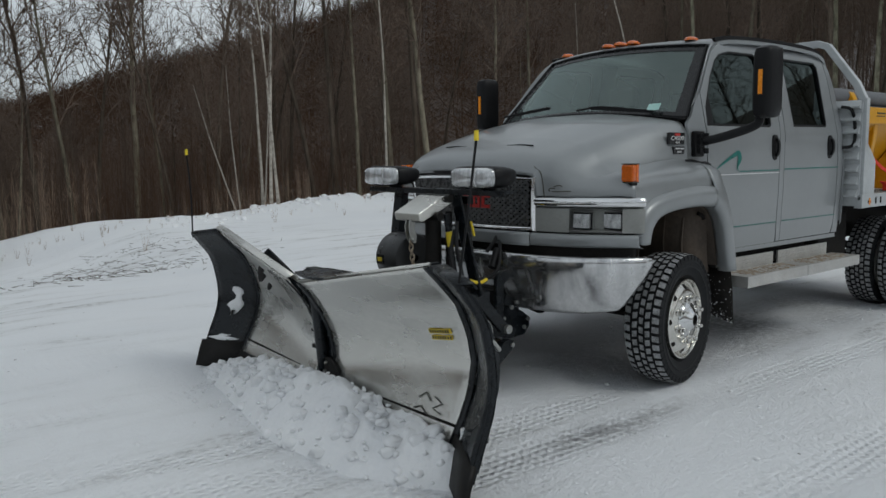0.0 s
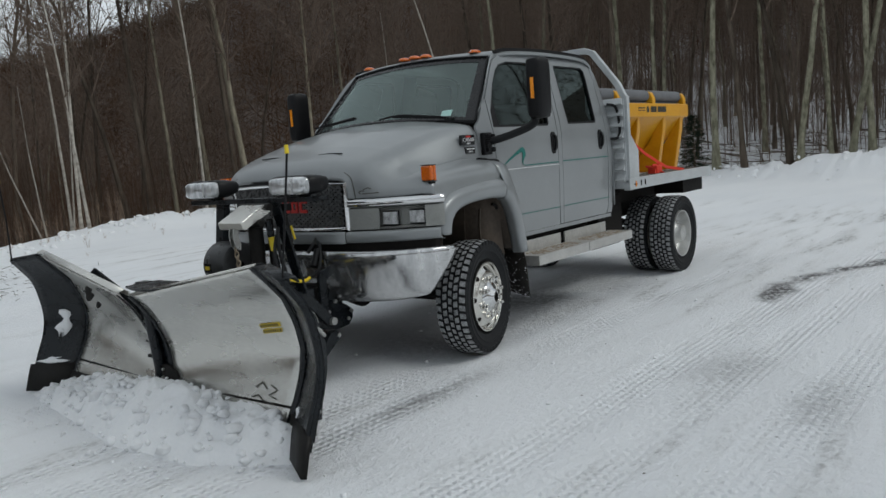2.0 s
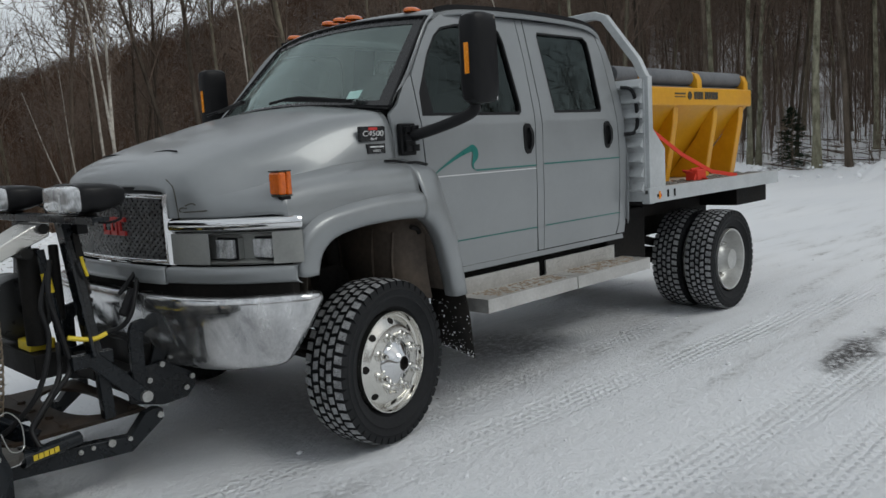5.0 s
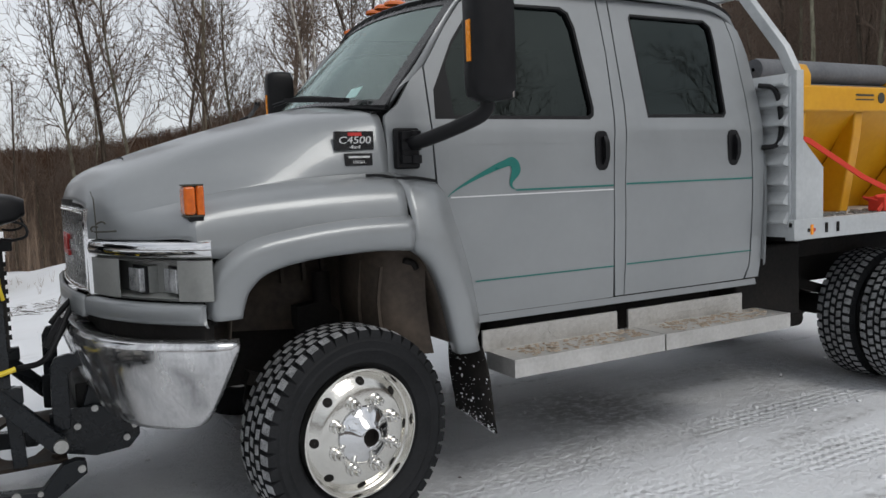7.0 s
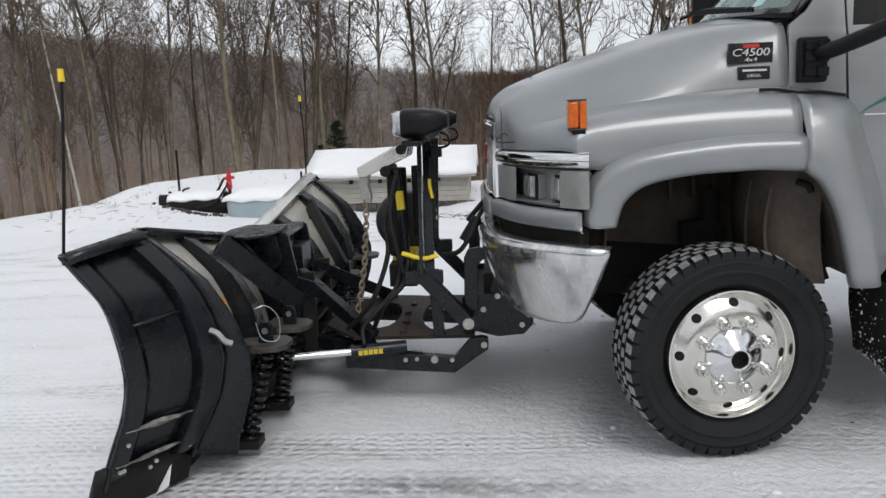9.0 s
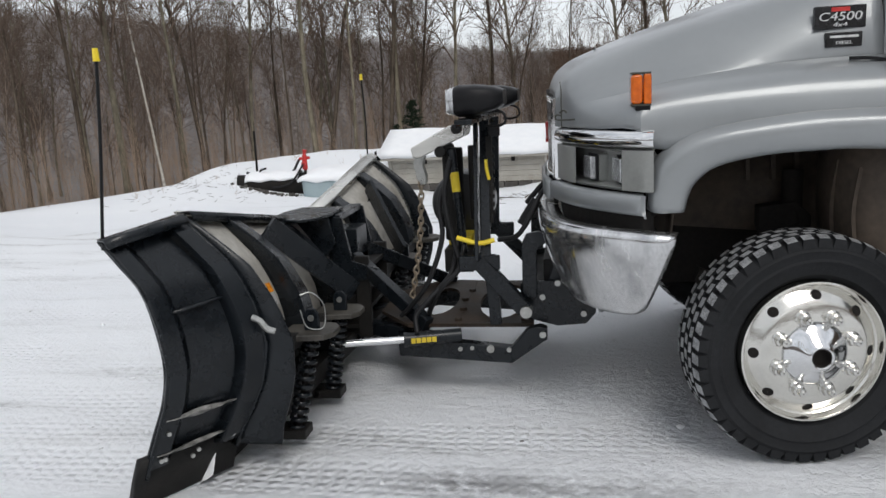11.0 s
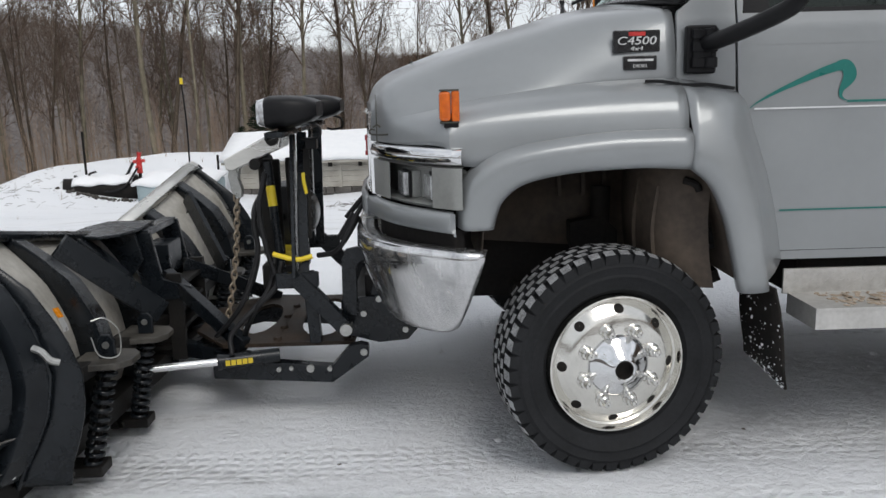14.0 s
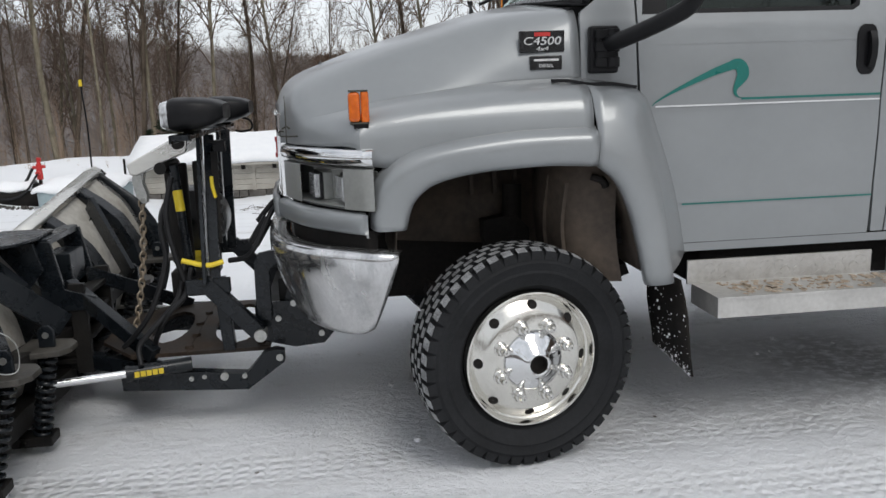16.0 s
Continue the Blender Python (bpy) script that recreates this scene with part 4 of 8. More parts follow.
# rear pieces, between hood and door
REAR = (((0.2335, 1.142), (0.2335, 1.268), (0.2295, 0.071, 1.326), (0.2285, 0.117, 1.396), (0.2285, 0.230, 1.446)),
        ((0.300, 1.085), (0.345, 1.240), (0.362, 0.074, 1.305), (0.405, 0.125, 1.365), (0.455, 0.240, 1.392)),
        ((0.353, 0.980), (0.425, 1.120), (0.450, 0.090, 1.165), (0.492, 0.150, 1.205), (0.530, 0.243, 1.240)),
        ((0.390, 0.850), (0.480, 0.940), (0.510, 0.108, 0.960), (0.562, 0.170, 0.982), (0.608, 0.247, 1.000)),
        ((0.425, 0.690), (0.525, 0.692), (0.550, 0.125, 0.700), (0.606, 0.185, 0.730), (0.656, 0.252, 0.760)))
flare([[(a[0] + 0.02, 0.13, a[1] - 0.004), (a[0], 0.045, a[1]), (a[0] + (c[0] - a[0]) * 0.4, 0.024, a[1] + (c[1] - a[1]) * 0.4), (c[0], 0.046, c[1]), c2, c3, d] for a, c, c2, c3, d in REAR], "fender_rear")

# cab sides: outlines in (x, z) laid on the curved flank
def flank(z):
    if z < 1.0:
        return 0.247 + 0.10 * (1.0 - z) ** 2
    if z < 1.64:
        return 0.247 - 0.012 * math.sin((z - 1.0) / 0.64 * math.pi)
    return 0.250 + (z - 1.64) * 0.215 + 0.10 * max(0, z - 2.15) ** 2


def on_flank(x, z, inset=0.0, side=0):
    p = Vector((x, flank(z) + inset, z))
    return flip(p) if side else p


def panel_with_window(outer, inner, side, rows=7, deep=0.045):
    """A ring of sheet metal between an outline and its window, with the window's return edge."""
    cx = sum(p[0] for p in inner) / len(inner)
    cz = sum(p[1] for p in inner) / len(inner)
    angs = sorted({round(math.atan2(z - cz, x - cx), 4) for x, z in (*outer, *inner)} | {round(-math.pi + 2 * math.pi * i / 56, 4) for i in range(56)})
    bm = bmesh.new()
    grid = []
    for a in angs + angs[:1]:
        o, i = inside_hit(outer, (cx, cz), a), inside_hit(inner, (cx, cz), a)
        line = [on_flank(o[0], o[1], 0.022, side)] + [on_flank(o[0] + (i[0] - o[0]) * t, o[1] + (i[1] - o[1]) * t, 0, side) for t in [k / rows for k in range(rows + 1)]]
        line += [on_flank(i[0], i[1], deep * 0.5, side)]
        grid.append(line)
    sheet(bm, grid)
    bmesh.ops.remove_doubles(bm, verts=bm.verts, dist=0.0004)
    return bm


def flat_panel(outline, side, inset=0.0, rim=0.02):
    """A solid panel on the flank, fanned in strips so that it follows the curve."""
    zs = [z for _, z in outline]
    bm = bmesh.new()
    rows, n = [], 22
    for k in range(n + 1):
        z = min(zs) + (max(zs) - min(zs)) * (0.0005 + 0.999 * k / n)
        xs = []
        for (x0, z0), (x1, z1) in zip(outline, outline[1:] + outline[:1]):
            if (z0 - z) * (z1 - z) <= 0 and abs(z1 - z0) > 1e-9:
                xs.append(x0 + (x1 - x0) * (z - z0) / (z1 - z0))
        lo, hi = min(xs), max(xs)
        rows.append([on_flank(lo, z, inset + rim, side)] + [on_flank(lo + (hi - lo) * t / 6, z, inset, side) for t in range(7)] + [on_flank(hi, z, inset + rim, side)])
    return sheet(bm, rows)


WIN_F = [(0.470, 1.672), (0.480, 1.80), (0.600, 2.020), (0.690, 2.135), (0.760, 2.185), (0.90, 2.215), (1.24, 2.220), (1.285, 2.195), (1.312, 2.120), (1.352, 1.730), (1.345, 1.690), (1.318, 1.672)]
DOOR_F = [(0.452, 1.56), (0.450, 1.90), (0.58, 2.085), (0.675, 2.200), (0.78, 2.262), (0.90, 2.280), (1.465, 2.285), (1.478, 2.00), (1.468, 1.70), (1.452, 1.56)]
WIN_R = [(1.690, 1.682), (1.665, 2.19), (1.680, 2.215), (2.205, 2.215), (2.252, 2.180), (2.262, 2.10), (2.258, 1.71), (2.235, 1.685)]
DOOR_R = [(1.535, 1.56), (1.552, 1.75), (1.548, 2.285), (2.23, 2.280), (2.36, 2.235), (2.405, 2.10), (2.425, 1.80), (2.425, 1.56)]
door_paint = "silver cab door with teal stripes"
DOORS = {}
for side in (0, 1):
    for nm, up, win, low in (
            ("front_door", DOOR_F, WIN_F, [(0.452, 1.568), (0.462, 1.36), (0.53, 1.22), (0.605, 1.0), (0.655, 0.796), (1.437, 0.796), (1.442, 1.0), (1.440, 1.36), (1.452, 1.568)]),
            ("rear_door", DOOR_R, WIN_R, [(1.535, 1.568), (1.518, 1.36), (1.523, 1.0), (1.512, 0.800), (2.37, 0.800), (2.415, 0.88), (2.425, 1.1), (2.425, 1.568)])):
        bm = panel_with_window(up, win, side)
        bm2 = flat_panel(low, side, 0.0015)
        me = bpy.data.meshes.new("tmp")
        bm2.to_mesh(me)
        bm2.free()
        bm.from_mesh(me)
        bpy.data.meshes.remove(me)
        bmesh.ops.remove_doubles(bm, verts=bm.verts, dist=0.0008)
        door = part(nm, bm, M_PAINT, truck, door_paint, sharp=50)
        DOORS[nm, side] = door
        # pane with black rubber round it
        g = bmesh.new()
        zc = sum(p[1] for p in win) / len(win)
        xc = sum(p[0] for p in win) / len(win)
        pane = part("pane", flat_panel([(xc + (x - xc) * 0.985, zc + (z - zc) * 0.985) for x, z in win], side, 0.020, 0.001), M_GLASS, door, "dark tinted side window")
        g = bmesh.new()
        loop = [on_flank(xc + (x - xc) * 0.988, zc + (z - zc) * 0.982, 0.012, side) for x, z in win]
        pipe(g, loop + loop[:1], (0.010, 0.010), square=True)
        part("window_seal", g, M_PLASTIC, door)
        # handle recess and pull
        hx, hz = (1.372, 1.522) if nm == "front_door" else (2.282, 1.524)
        bm = bmesh.new()
        out = []
        for k in range(20):
            a = 2 * math.pi * k / 20
            out.append((hx + 0.040 * max(-1, min(1, 1.25 * math.cos(a))), hz + 0.095 * max(-1, min(1, 1.12 * math.sin(a)))))
        ys = flank(hz) - 0.006
        prism(bm, out, "y", ys, ys + 0.02)
        if side:
            for v in bm.verts:
                v.co = flip(v.co)
        h = part("door_handle", bm, M_PLASTIC, door, "black recessed door handle", bevel=0.003)
        bm = pipe(bmesh.new(), [(hx + 0.012, ys - 0.004, hz - 0.065), (hx + 0.012, ys - 0.018, hz - 0.03), (hx + 0.012, ys - 0.018, hz + 0.03), (hx + 0.012, ys - 0.004, hz + 0.065)], (0.008, 0.013), square=True, smooth=3)
        if side:
            for v in bm.verts:
                v.co = flip(v.co)
        part("pull", bm, M_PLASTIC, h)
    # pillars, cowl side, sill, rear corner
    for nm, out in (("door_post", [(1.452, 0.80), (1.446, 1.36), (1.460, 1.56), (1.478, 1.70), (1.486, 2.00), (1.474, 2.285), (1.540, 2.285), (1.545, 1.75), (1.528, 1.56), (1.512, 1.36), (1.516, 1.0), (1.505, 0.80)]),
                    ("cab_corner", [(2.388, 0.802), (2.424, 0.88), (2.433, 1.0), (2.433, 1.56), (2.433, 1.80), (2.412, 2.10), (2.370, 2.235), (2.44, 2.22), (2.50, 2.06), (2.530, 1.75), (2.520, 1.36), (2.510, 0.90), (2.49, 0.802)]),
                    ("sill", [(0.60, 0.760), (0.60, 0.794), (2.47, 0.794), (2.48, 0.760)]),
                    ("cowl_side", [(0.230, 1.438), (0.230, 1.682), (0.30, 1.735), (0.372, 1.84), (0.442, 1.90), (0.444, 1.56), (0.450, 1.375)])):
        part(nm, flat_panel(out, side, 0.001 if nm != "sill" else 0.004), M_PAINT, truck, "silver painted cab panel", sharp=50)
    # windshield pillar
    bm = bmesh.new()
    line = [((0.262, 0.285, 1.722), (0.372, 0.295, 1.838)), ((0.40, 0.315, 1.88), (0.452, 0.318, 1.91)), ((0.555, 0.365, 2.055), (0.582, 0.352, 2.095)), ((0.665, 0.405, 2.180), (0.682, 0.385, 2.212)), ((0.750, 0.445, 2.258), (0.785, 0.405, 2.275))]
    rows = []
    for (a, b), k in zip(line, range(9)):
        a, b = Vector(a), Vector(b)
        m = (a + b) / 2 + Vector((-0.02, -0.012, 0.012))
        rows.append([a + Vector((0.02, 0.03, 0)), a, m, b, b + Vector((0.01, 0.03, -0.01))])
    bm = patch(bm, [[flip(p) if side else p for p in r] for r in rows], 3, 3)
    part("windshield_pillar", bm, M_PAINT, truck, "silver windshield pillar", sharp=70)
    # black corner piece of the front window
    part("mirror_sail", flat_panel([(0.468, 1.672), (0.464, 1.86), (0.56, 1.98), (0.575, 1.672)], side, 0.013, 0.004), M_PLASTIC, DOORS["front_door", side], "black corner panel of the window")
    # door seams in dark rubber behind the gaps
    part("cab_inner_shell", flat_panel([(0.40, 0.80), (0.40, 1.60), (1.0, 1.62), (2.45, 1.62), (2.50, 0.86), (2.40, 0.80)], side, 0.05, 0.001), M_SEAT, truck)
    bm = bmesh.new()
    for x0, x1 in ((1.40, 1.60),):
        sheet(bm, [[on_flank(x0 + (x1 - x0) * t, 1.6 + 0.68 * k / 8, 0.05, side) for t in (0, 1)] for k in range(9)])
        sheet(bm, [[on_flank(2.34 + 0.15 * t, 1.6 + 0.62 * k / 8, 0.05, side) for t in (0, 1)] for k in range(9)])
        sheet(bm, [[on_flank(0.42 + 0.06 * t, 1.5 + 0.4 * k / 8, 0.05, side) for t in (0, 1)] for k in range(9)])
    part("seam_rubber", bm, M_SEAT, truck)

# roof
roof_rows = []
for x, z, w, zs in ((0.728, 2.282, 0.745, 2.250), (0.752, 2.302, 0.752, 2.272), (0.90, 2.330, 0.785, 2.300), (1.30, 2.346, 0.795, 2.318), (1.80, 2.348, 0.795, 2.320), (2.20, 2.330, 0.79, 2.306), (2.36, 2.295, 0.785, 2.268), (2.43, 2.245, 0.775, 2.22), (2.49, 2.13, 0.785, 2.10), (2.53, 1.85, 0.84, 1.84), (2.53, 1.40, 0.92, 1.40), (2.52, 0.90, 0.92, 0.90)):
    k = 0.105 * max(0, 1 - max(0, x - 0.735) / 0.5)
    roof_rows.append(both([(x, MID - w - 0.012, zs - 0.035), (x, MID - w, zs), (x - k * 0.44, MID - w * 0.75, zs + (z - zs) * 0.55), (x - k * 0.84, MID - w * 0.4, zs + (z - zs) * 0.9), (x - k, MID, z)]))
part("roof", patch(bmesh.new(), roof_rows, 3, 3), M_PAINT, truck, "silver cab roof and back wall", sharp=50, solid=0.01)
for side in (0, 1):
    pts = [(0.76, 0.405, 2.288), (0.92, 0.382, 2.312), (1.5, 0.372, 2.330), (2.1, 0.375, 2.322), (2.33, 0.385, 2.285), (2.42, 0.39, 2.235)]
    part("drip_rail", pipe(bmesh.new(), [flip(p) if side else p for p in pts], (0.012, 0.014), square=True, smooth=3), M_PLASTIC, truck, "black roof drip moulding")

# windshield
ws = []
for f in [k / 8 for k in range(9)]:
    row = []
    for g in [k / 12 for k in range(13)]:
        u = g * 2 - 1
        bow = (1 - u * u)
        half = 0.885 + (0.735 - 0.885) * f
        row.append(Vector((0.262 + (0.722 - 0.262) * f - bow * (0.150 - 0.045 * f), MID + u * half, 1.722 + (2.246 - 1.722) * f + bow * (0.042 - 0.010 * f))))
    ws.append(row)
windshield = part("windshield", sheet(bmesh.new(), ws), M_WINDSHIELD, truck, "green-tinted curved windshield", sharp=60)
bm = bmesh.new()
loop = [p + Vector((-0.004, 0, 0.004)) for p in ws[0] + [r[-1] for r in ws[1:-1]] + ws[-1][::-1] + [r[0] for r in ws[1:-1]][::-1]]
pipe(bm, loop + loop[:1], (0.011, 0.006), square=True)
part("windshield_seal", bm, M_PLASTIC, windshield)
lift = Vector((-0.003, 0, 0.003))
for edge, inner, share in (([r[0] for r in ws], [r[1] for r in ws], 0.55), ([r[-1] for r in ws], [r[-2] for r in ws], 0.55), (ws[-1], ws[-2], 0.6), (ws[0], ws[1], 0.5)):
    part("dark_border", sheet(bmesh.new(), [[a + lift for a in edge], [a.lerp(b, share) + lift for a, b in zip(edge, inner)]]), M_BADGE, windshield, "black printed border of the glass")
bm = bmesh.new()
c = Vector((0.222, 0.505, 1.792))
box(bm, (-0.045, -0.001, -0.030), (0.045, 0.001, 0.030))
ux, uz = Vector((0.17, -0.985, 0.03)).normalized(), Vector((0.62, 0.05, 0.75)).normalized()
for v in bm.verts:
    v.co = c + ux * v.co.x + uz * v.co.z + Vector((-0.02, 0, 0.012)) * (1 if v.co.y < 0 else 1.1)
part("sticker", bm, M_STICKER, windshield, "small green inspection sticker")
for (x, y, z), (x2, y2, z2) in (((0.045, 1.02, 1.785), (0.185, 0.50, 1.745)), ((0.085, 1.80, 1.775), (0.02, 1.30, 1.805))):
    bm = pipe(bmesh.new(), [(x - 0.05, y, z + 0.012), (x + 0.3 * (x2 - x), y + 0.3 * (y2 - y), z + 0.035), (x2 - 0.03, y2, z2 + 0.03)], 0.008, 6, 3)
    pipe(bm, [(x - 0.03, y - 0.12, z + 0.025), (x2 - 0.02, y2 - 0.02, z2 + 0.025)], (0.005, 0.010), square=True)
    part("wiper", bm, M_PLASTIC, windshield, "black wiper arm and blade")
# cowl
bm = sheet(bmesh.new(), [[(0.222 - 0.13 * (1 - u * u), MID + u * 0.88, 1.715 + 0.065 * (1 - u * u)) for u in [k / 8 - 1 for k in range(17)]], [(0.30 - 0.13 * (1 - u * u), MID + u * 0.88, 1.712 + 0.055 * (1 - u * u)) for u in [k / 8 - 1 for k in range(17)]]])
part("cowl", bm, M_PLASTIC, truck, "black cowl below the windshield", solid=0.01)

# cabin: dashboard, seats, wheel
bm = pipe(bmesh.new(), [(0.36, 0.34, 1.66), (0.30, MID, 1.72), (0.36, 2.0, 1.66)], (0.16, 0.05), square=True, smooth=4)
part("dashboard", bm, M_SEAT, truck)
for x in (1.12, 2.05):
    for y in (0.72, 1.62):
        bm = bmesh.new()
        box(bm, (x - 0.28, y - 0.26, 1.18), (x + 0.25, y + 0.26, 1.34))
        box(bm, (x + 0.14, y - 0.25, 1.30), (x + 0.28, y + 0.25, 1.86))
        box(bm, (x + 0.17, y - 0.14, 1.88), (x + 0.26, y + 0.14, 2.06))
        part("cab_seat", bm, M_SEAT, truck, "dark cloth cab seat", bevel=0.03)
bm = bmesh.new()
lathe(bm, [(0.19 + 0.014 * math.cos(a), 0.014 * math.sin(a)) for a in [k * math.pi / 3 for k in range(6)]], (0.62, 0.72, 1.66), (0.75, 0, 0.5), 28)
rod(bm, (0.62, 0.72, 1.66), (0.42, 0.72, 1.52), 0.025)
part("steering_wheel", bm, M_PLASTIC, truck)
part("cab_floor", new_box((0.3, 0.30, 0.82), (2.50, 2.04, 0.88)), M_DARK, truck)

# roof lamps
for y, z in ((0.58, 2.318), (1.05, 2.340), (1.17, 2.343), (1.29, 2.340), (1.76, 2.318)):
    bm = bmesh.new()
    n = 10
    base = Vector((0.79 - 0.10 * (1 - (abs(y - MID) / 0.75) ** 2), y, z - 0.016))
    rows = [[base + Vector((0.070 * a * math.cos(t), 0.042 * a * math.sin(t), 0.028 * h)) for t in [2 * math.pi * k / n for k in range(n + 1)]] for a, h in ((1, 0), (0.95, 0.45), (0.7, 0.85), (0.3, 1.0), (0.01, 1.02))]
    sheet(bm, rows)
    bmesh.ops.remove_doubles(bm, verts=bm.verts, dist=0.001)
    part("roof_marker_lamp", bm, M_AMBER, truck, "amber teardrop roof marker lamp")

# fender marker lamps
for side in (0, 1):
    bm = new_box((-0.636, 0.046, 1.322), (-0.596, 0.132, 1.424))
    bm2 = new_box((-0.620, 0.06, 1.300), (-0.570, 0.12, 1.324))
    bm3 = new_box((-0.594, 0.050, 1.318), (-0.566, 0.128, 1.426))
    for b in (bm, bm2, bm3):
        if side:
            for v in b.verts:
                v.co = flip(v.co)
    lamp = part("turn_lamp", bm, M_AMBER, truck, "amber turn lamp standing on the fender", bevel=0.012)
    part("lamp_base", bm2, M_PLASTIC, lamp, bevel=0.003)
    part("rear_lens", bm3, M_AMBER, lamp, "darker amber rear lens", bevel=0.008)
    for z in (1.319, 1.427):
        rim = new_box((-0.634, 0.049, z - 0.003), (-0.568, 0.129, z + 0.003))
        if side:
            for v in rim.verts:
                v.co = flip(v.co)
        part("lamp_rim", rim, M_DECAL_DARK, lamp)

# grille
grille = part("grille_back", prism(bmesh.new(), [(-0.885, 0.60), (-0.922, MID - 0.24), (-0.930, MID), (-0.922, MID + 0.24), (-0.885, 2 * MID - 0.60), (-0.86, 2 * MID - 0.60), (-0.90, MID), (-0.86, 0.60)], "z", 1.035, 1.352), M_BADGE, truck, "black honeycomb grille")
bm = bmesh.new()
z0, z1, y0, y1 = 1.040, 1.348, 0.605, 2 * MID - 0.605
for s in (-1, 1):
    k = y0 - 0.5
    while k < y1 + 0.5:
        a = max(y0, k if s > 0 else k - (z1 - z0) * 1.4)
        pts = []
        for t in range(0, 41):
            zz = z0 + (z1 - z0) * t / 40
            yy = k + s * (zz - z0) * 1.4
            if y0 <= yy <= y1:
                pts.append((-0.908 - 0.040 * (1 - ((yy - MID) / 0.60) ** 2), yy, zz))
        if len(pts) > 4:
            pipe(bm, [pts[0], pts[len(pts) // 2], pts[-1]], (0.0052, 0.008), square=True)
        k += 0.046
part("grille_mesh", bm, M_GRILLE, grille, "dark grey honeycomb mesh")
bm = bmesh.new()
rings = []
for inset, x in ((-0.004, -0.935), (0.000, -0.966), (0.008, -0.977), (0.016, -0.977), (0.026, -0.968), (0.030, -0.935)):
    y0, z0, z1 = 0.572 + inset, 1.020 + inset, 1.350 - inset
    span = [y0 + (2 * MID - 2 * y0) * k / 10 for k in range(11)]
    loop = [(y, z1 + 0.014 * (1 - ((y - MID) / 0.6) ** 2)) for y in span] + [(y, z0 - 0.004 * (1 - ((y - MID) / 0.6) ** 2)) for y in reversed(span)]
    rings.append([Vector((x + 0.058 - 0.042 * (1 - min(1.0, abs(y - MID) / 0.60) ** 2), y, z)) for y, z in loop + loop[:1]])
sheet(bm, rings)
part("grille_frame", bm, M_CHROME, grille, "bright chrome grille surround", sharp=50)
# dark bars for the shade in the gap round the grille
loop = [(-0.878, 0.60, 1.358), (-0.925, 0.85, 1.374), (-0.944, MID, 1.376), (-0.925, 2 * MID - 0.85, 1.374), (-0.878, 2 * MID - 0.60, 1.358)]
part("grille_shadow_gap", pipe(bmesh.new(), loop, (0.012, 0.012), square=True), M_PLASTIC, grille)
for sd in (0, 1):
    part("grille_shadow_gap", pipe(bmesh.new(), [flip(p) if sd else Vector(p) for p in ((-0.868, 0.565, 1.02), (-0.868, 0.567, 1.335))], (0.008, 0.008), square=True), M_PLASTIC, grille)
for k, yy in enumerate((0.962, 1.050, 1.138)):
    bm = bmesh.new()
    for dz in (-0.034, 0.034):
        box(bm, (-0.958, yy - 0.036, 1.195 + dz - 0.011), (-0.936, yy + 0.036, 1.195 + dz + 0.011))
    box(bm, (-0.958, yy + 0.014, 1.165), (-0.936, yy + 0.036, 1.225))
    if k == 1:
        box(bm, (-0.958, yy - 0.036, 1.165), (-0.936, yy - 0.014, 1.225))
    part("emblem", bm, M_RED, grille, "red emblem shape", bevel=0.002)

# front corner bands: chrome strip, lamp bezel, valance, bumper; dark sheets give the gaps' shade
SWEEP = [(-0.565, 0.004), (-0.60, 0.020), (-0.68, 0.105), (-0.775, 0.245), (-0.855, 0.420), (-0.902, 0.572)]


def sweep_band(side, zs, inset, line=SWEEP, lip=0.03):
    """A band round the front corner: heights zs with an inset for each."""
    pts = spline([(x, y, 0) for x, y in line], 3)
    rows = []
    for z, o in zip(zs, inset):
        row = []
        for i, p in enumerate(pts):
            d = (pts[min(i + 1, len(pts) - 1)] - pts[max(i - 1, 0)]).normalized()
            nrm = Vector((d.y, -d.x, 0))
            if nrm.x > 0:
                nrm = -nrm
            q = p - nrm * o
            q.z = z
            row.append(flip(q) if side else q)
        rows.append(row)
    return sheet(bmesh.new(), rows)


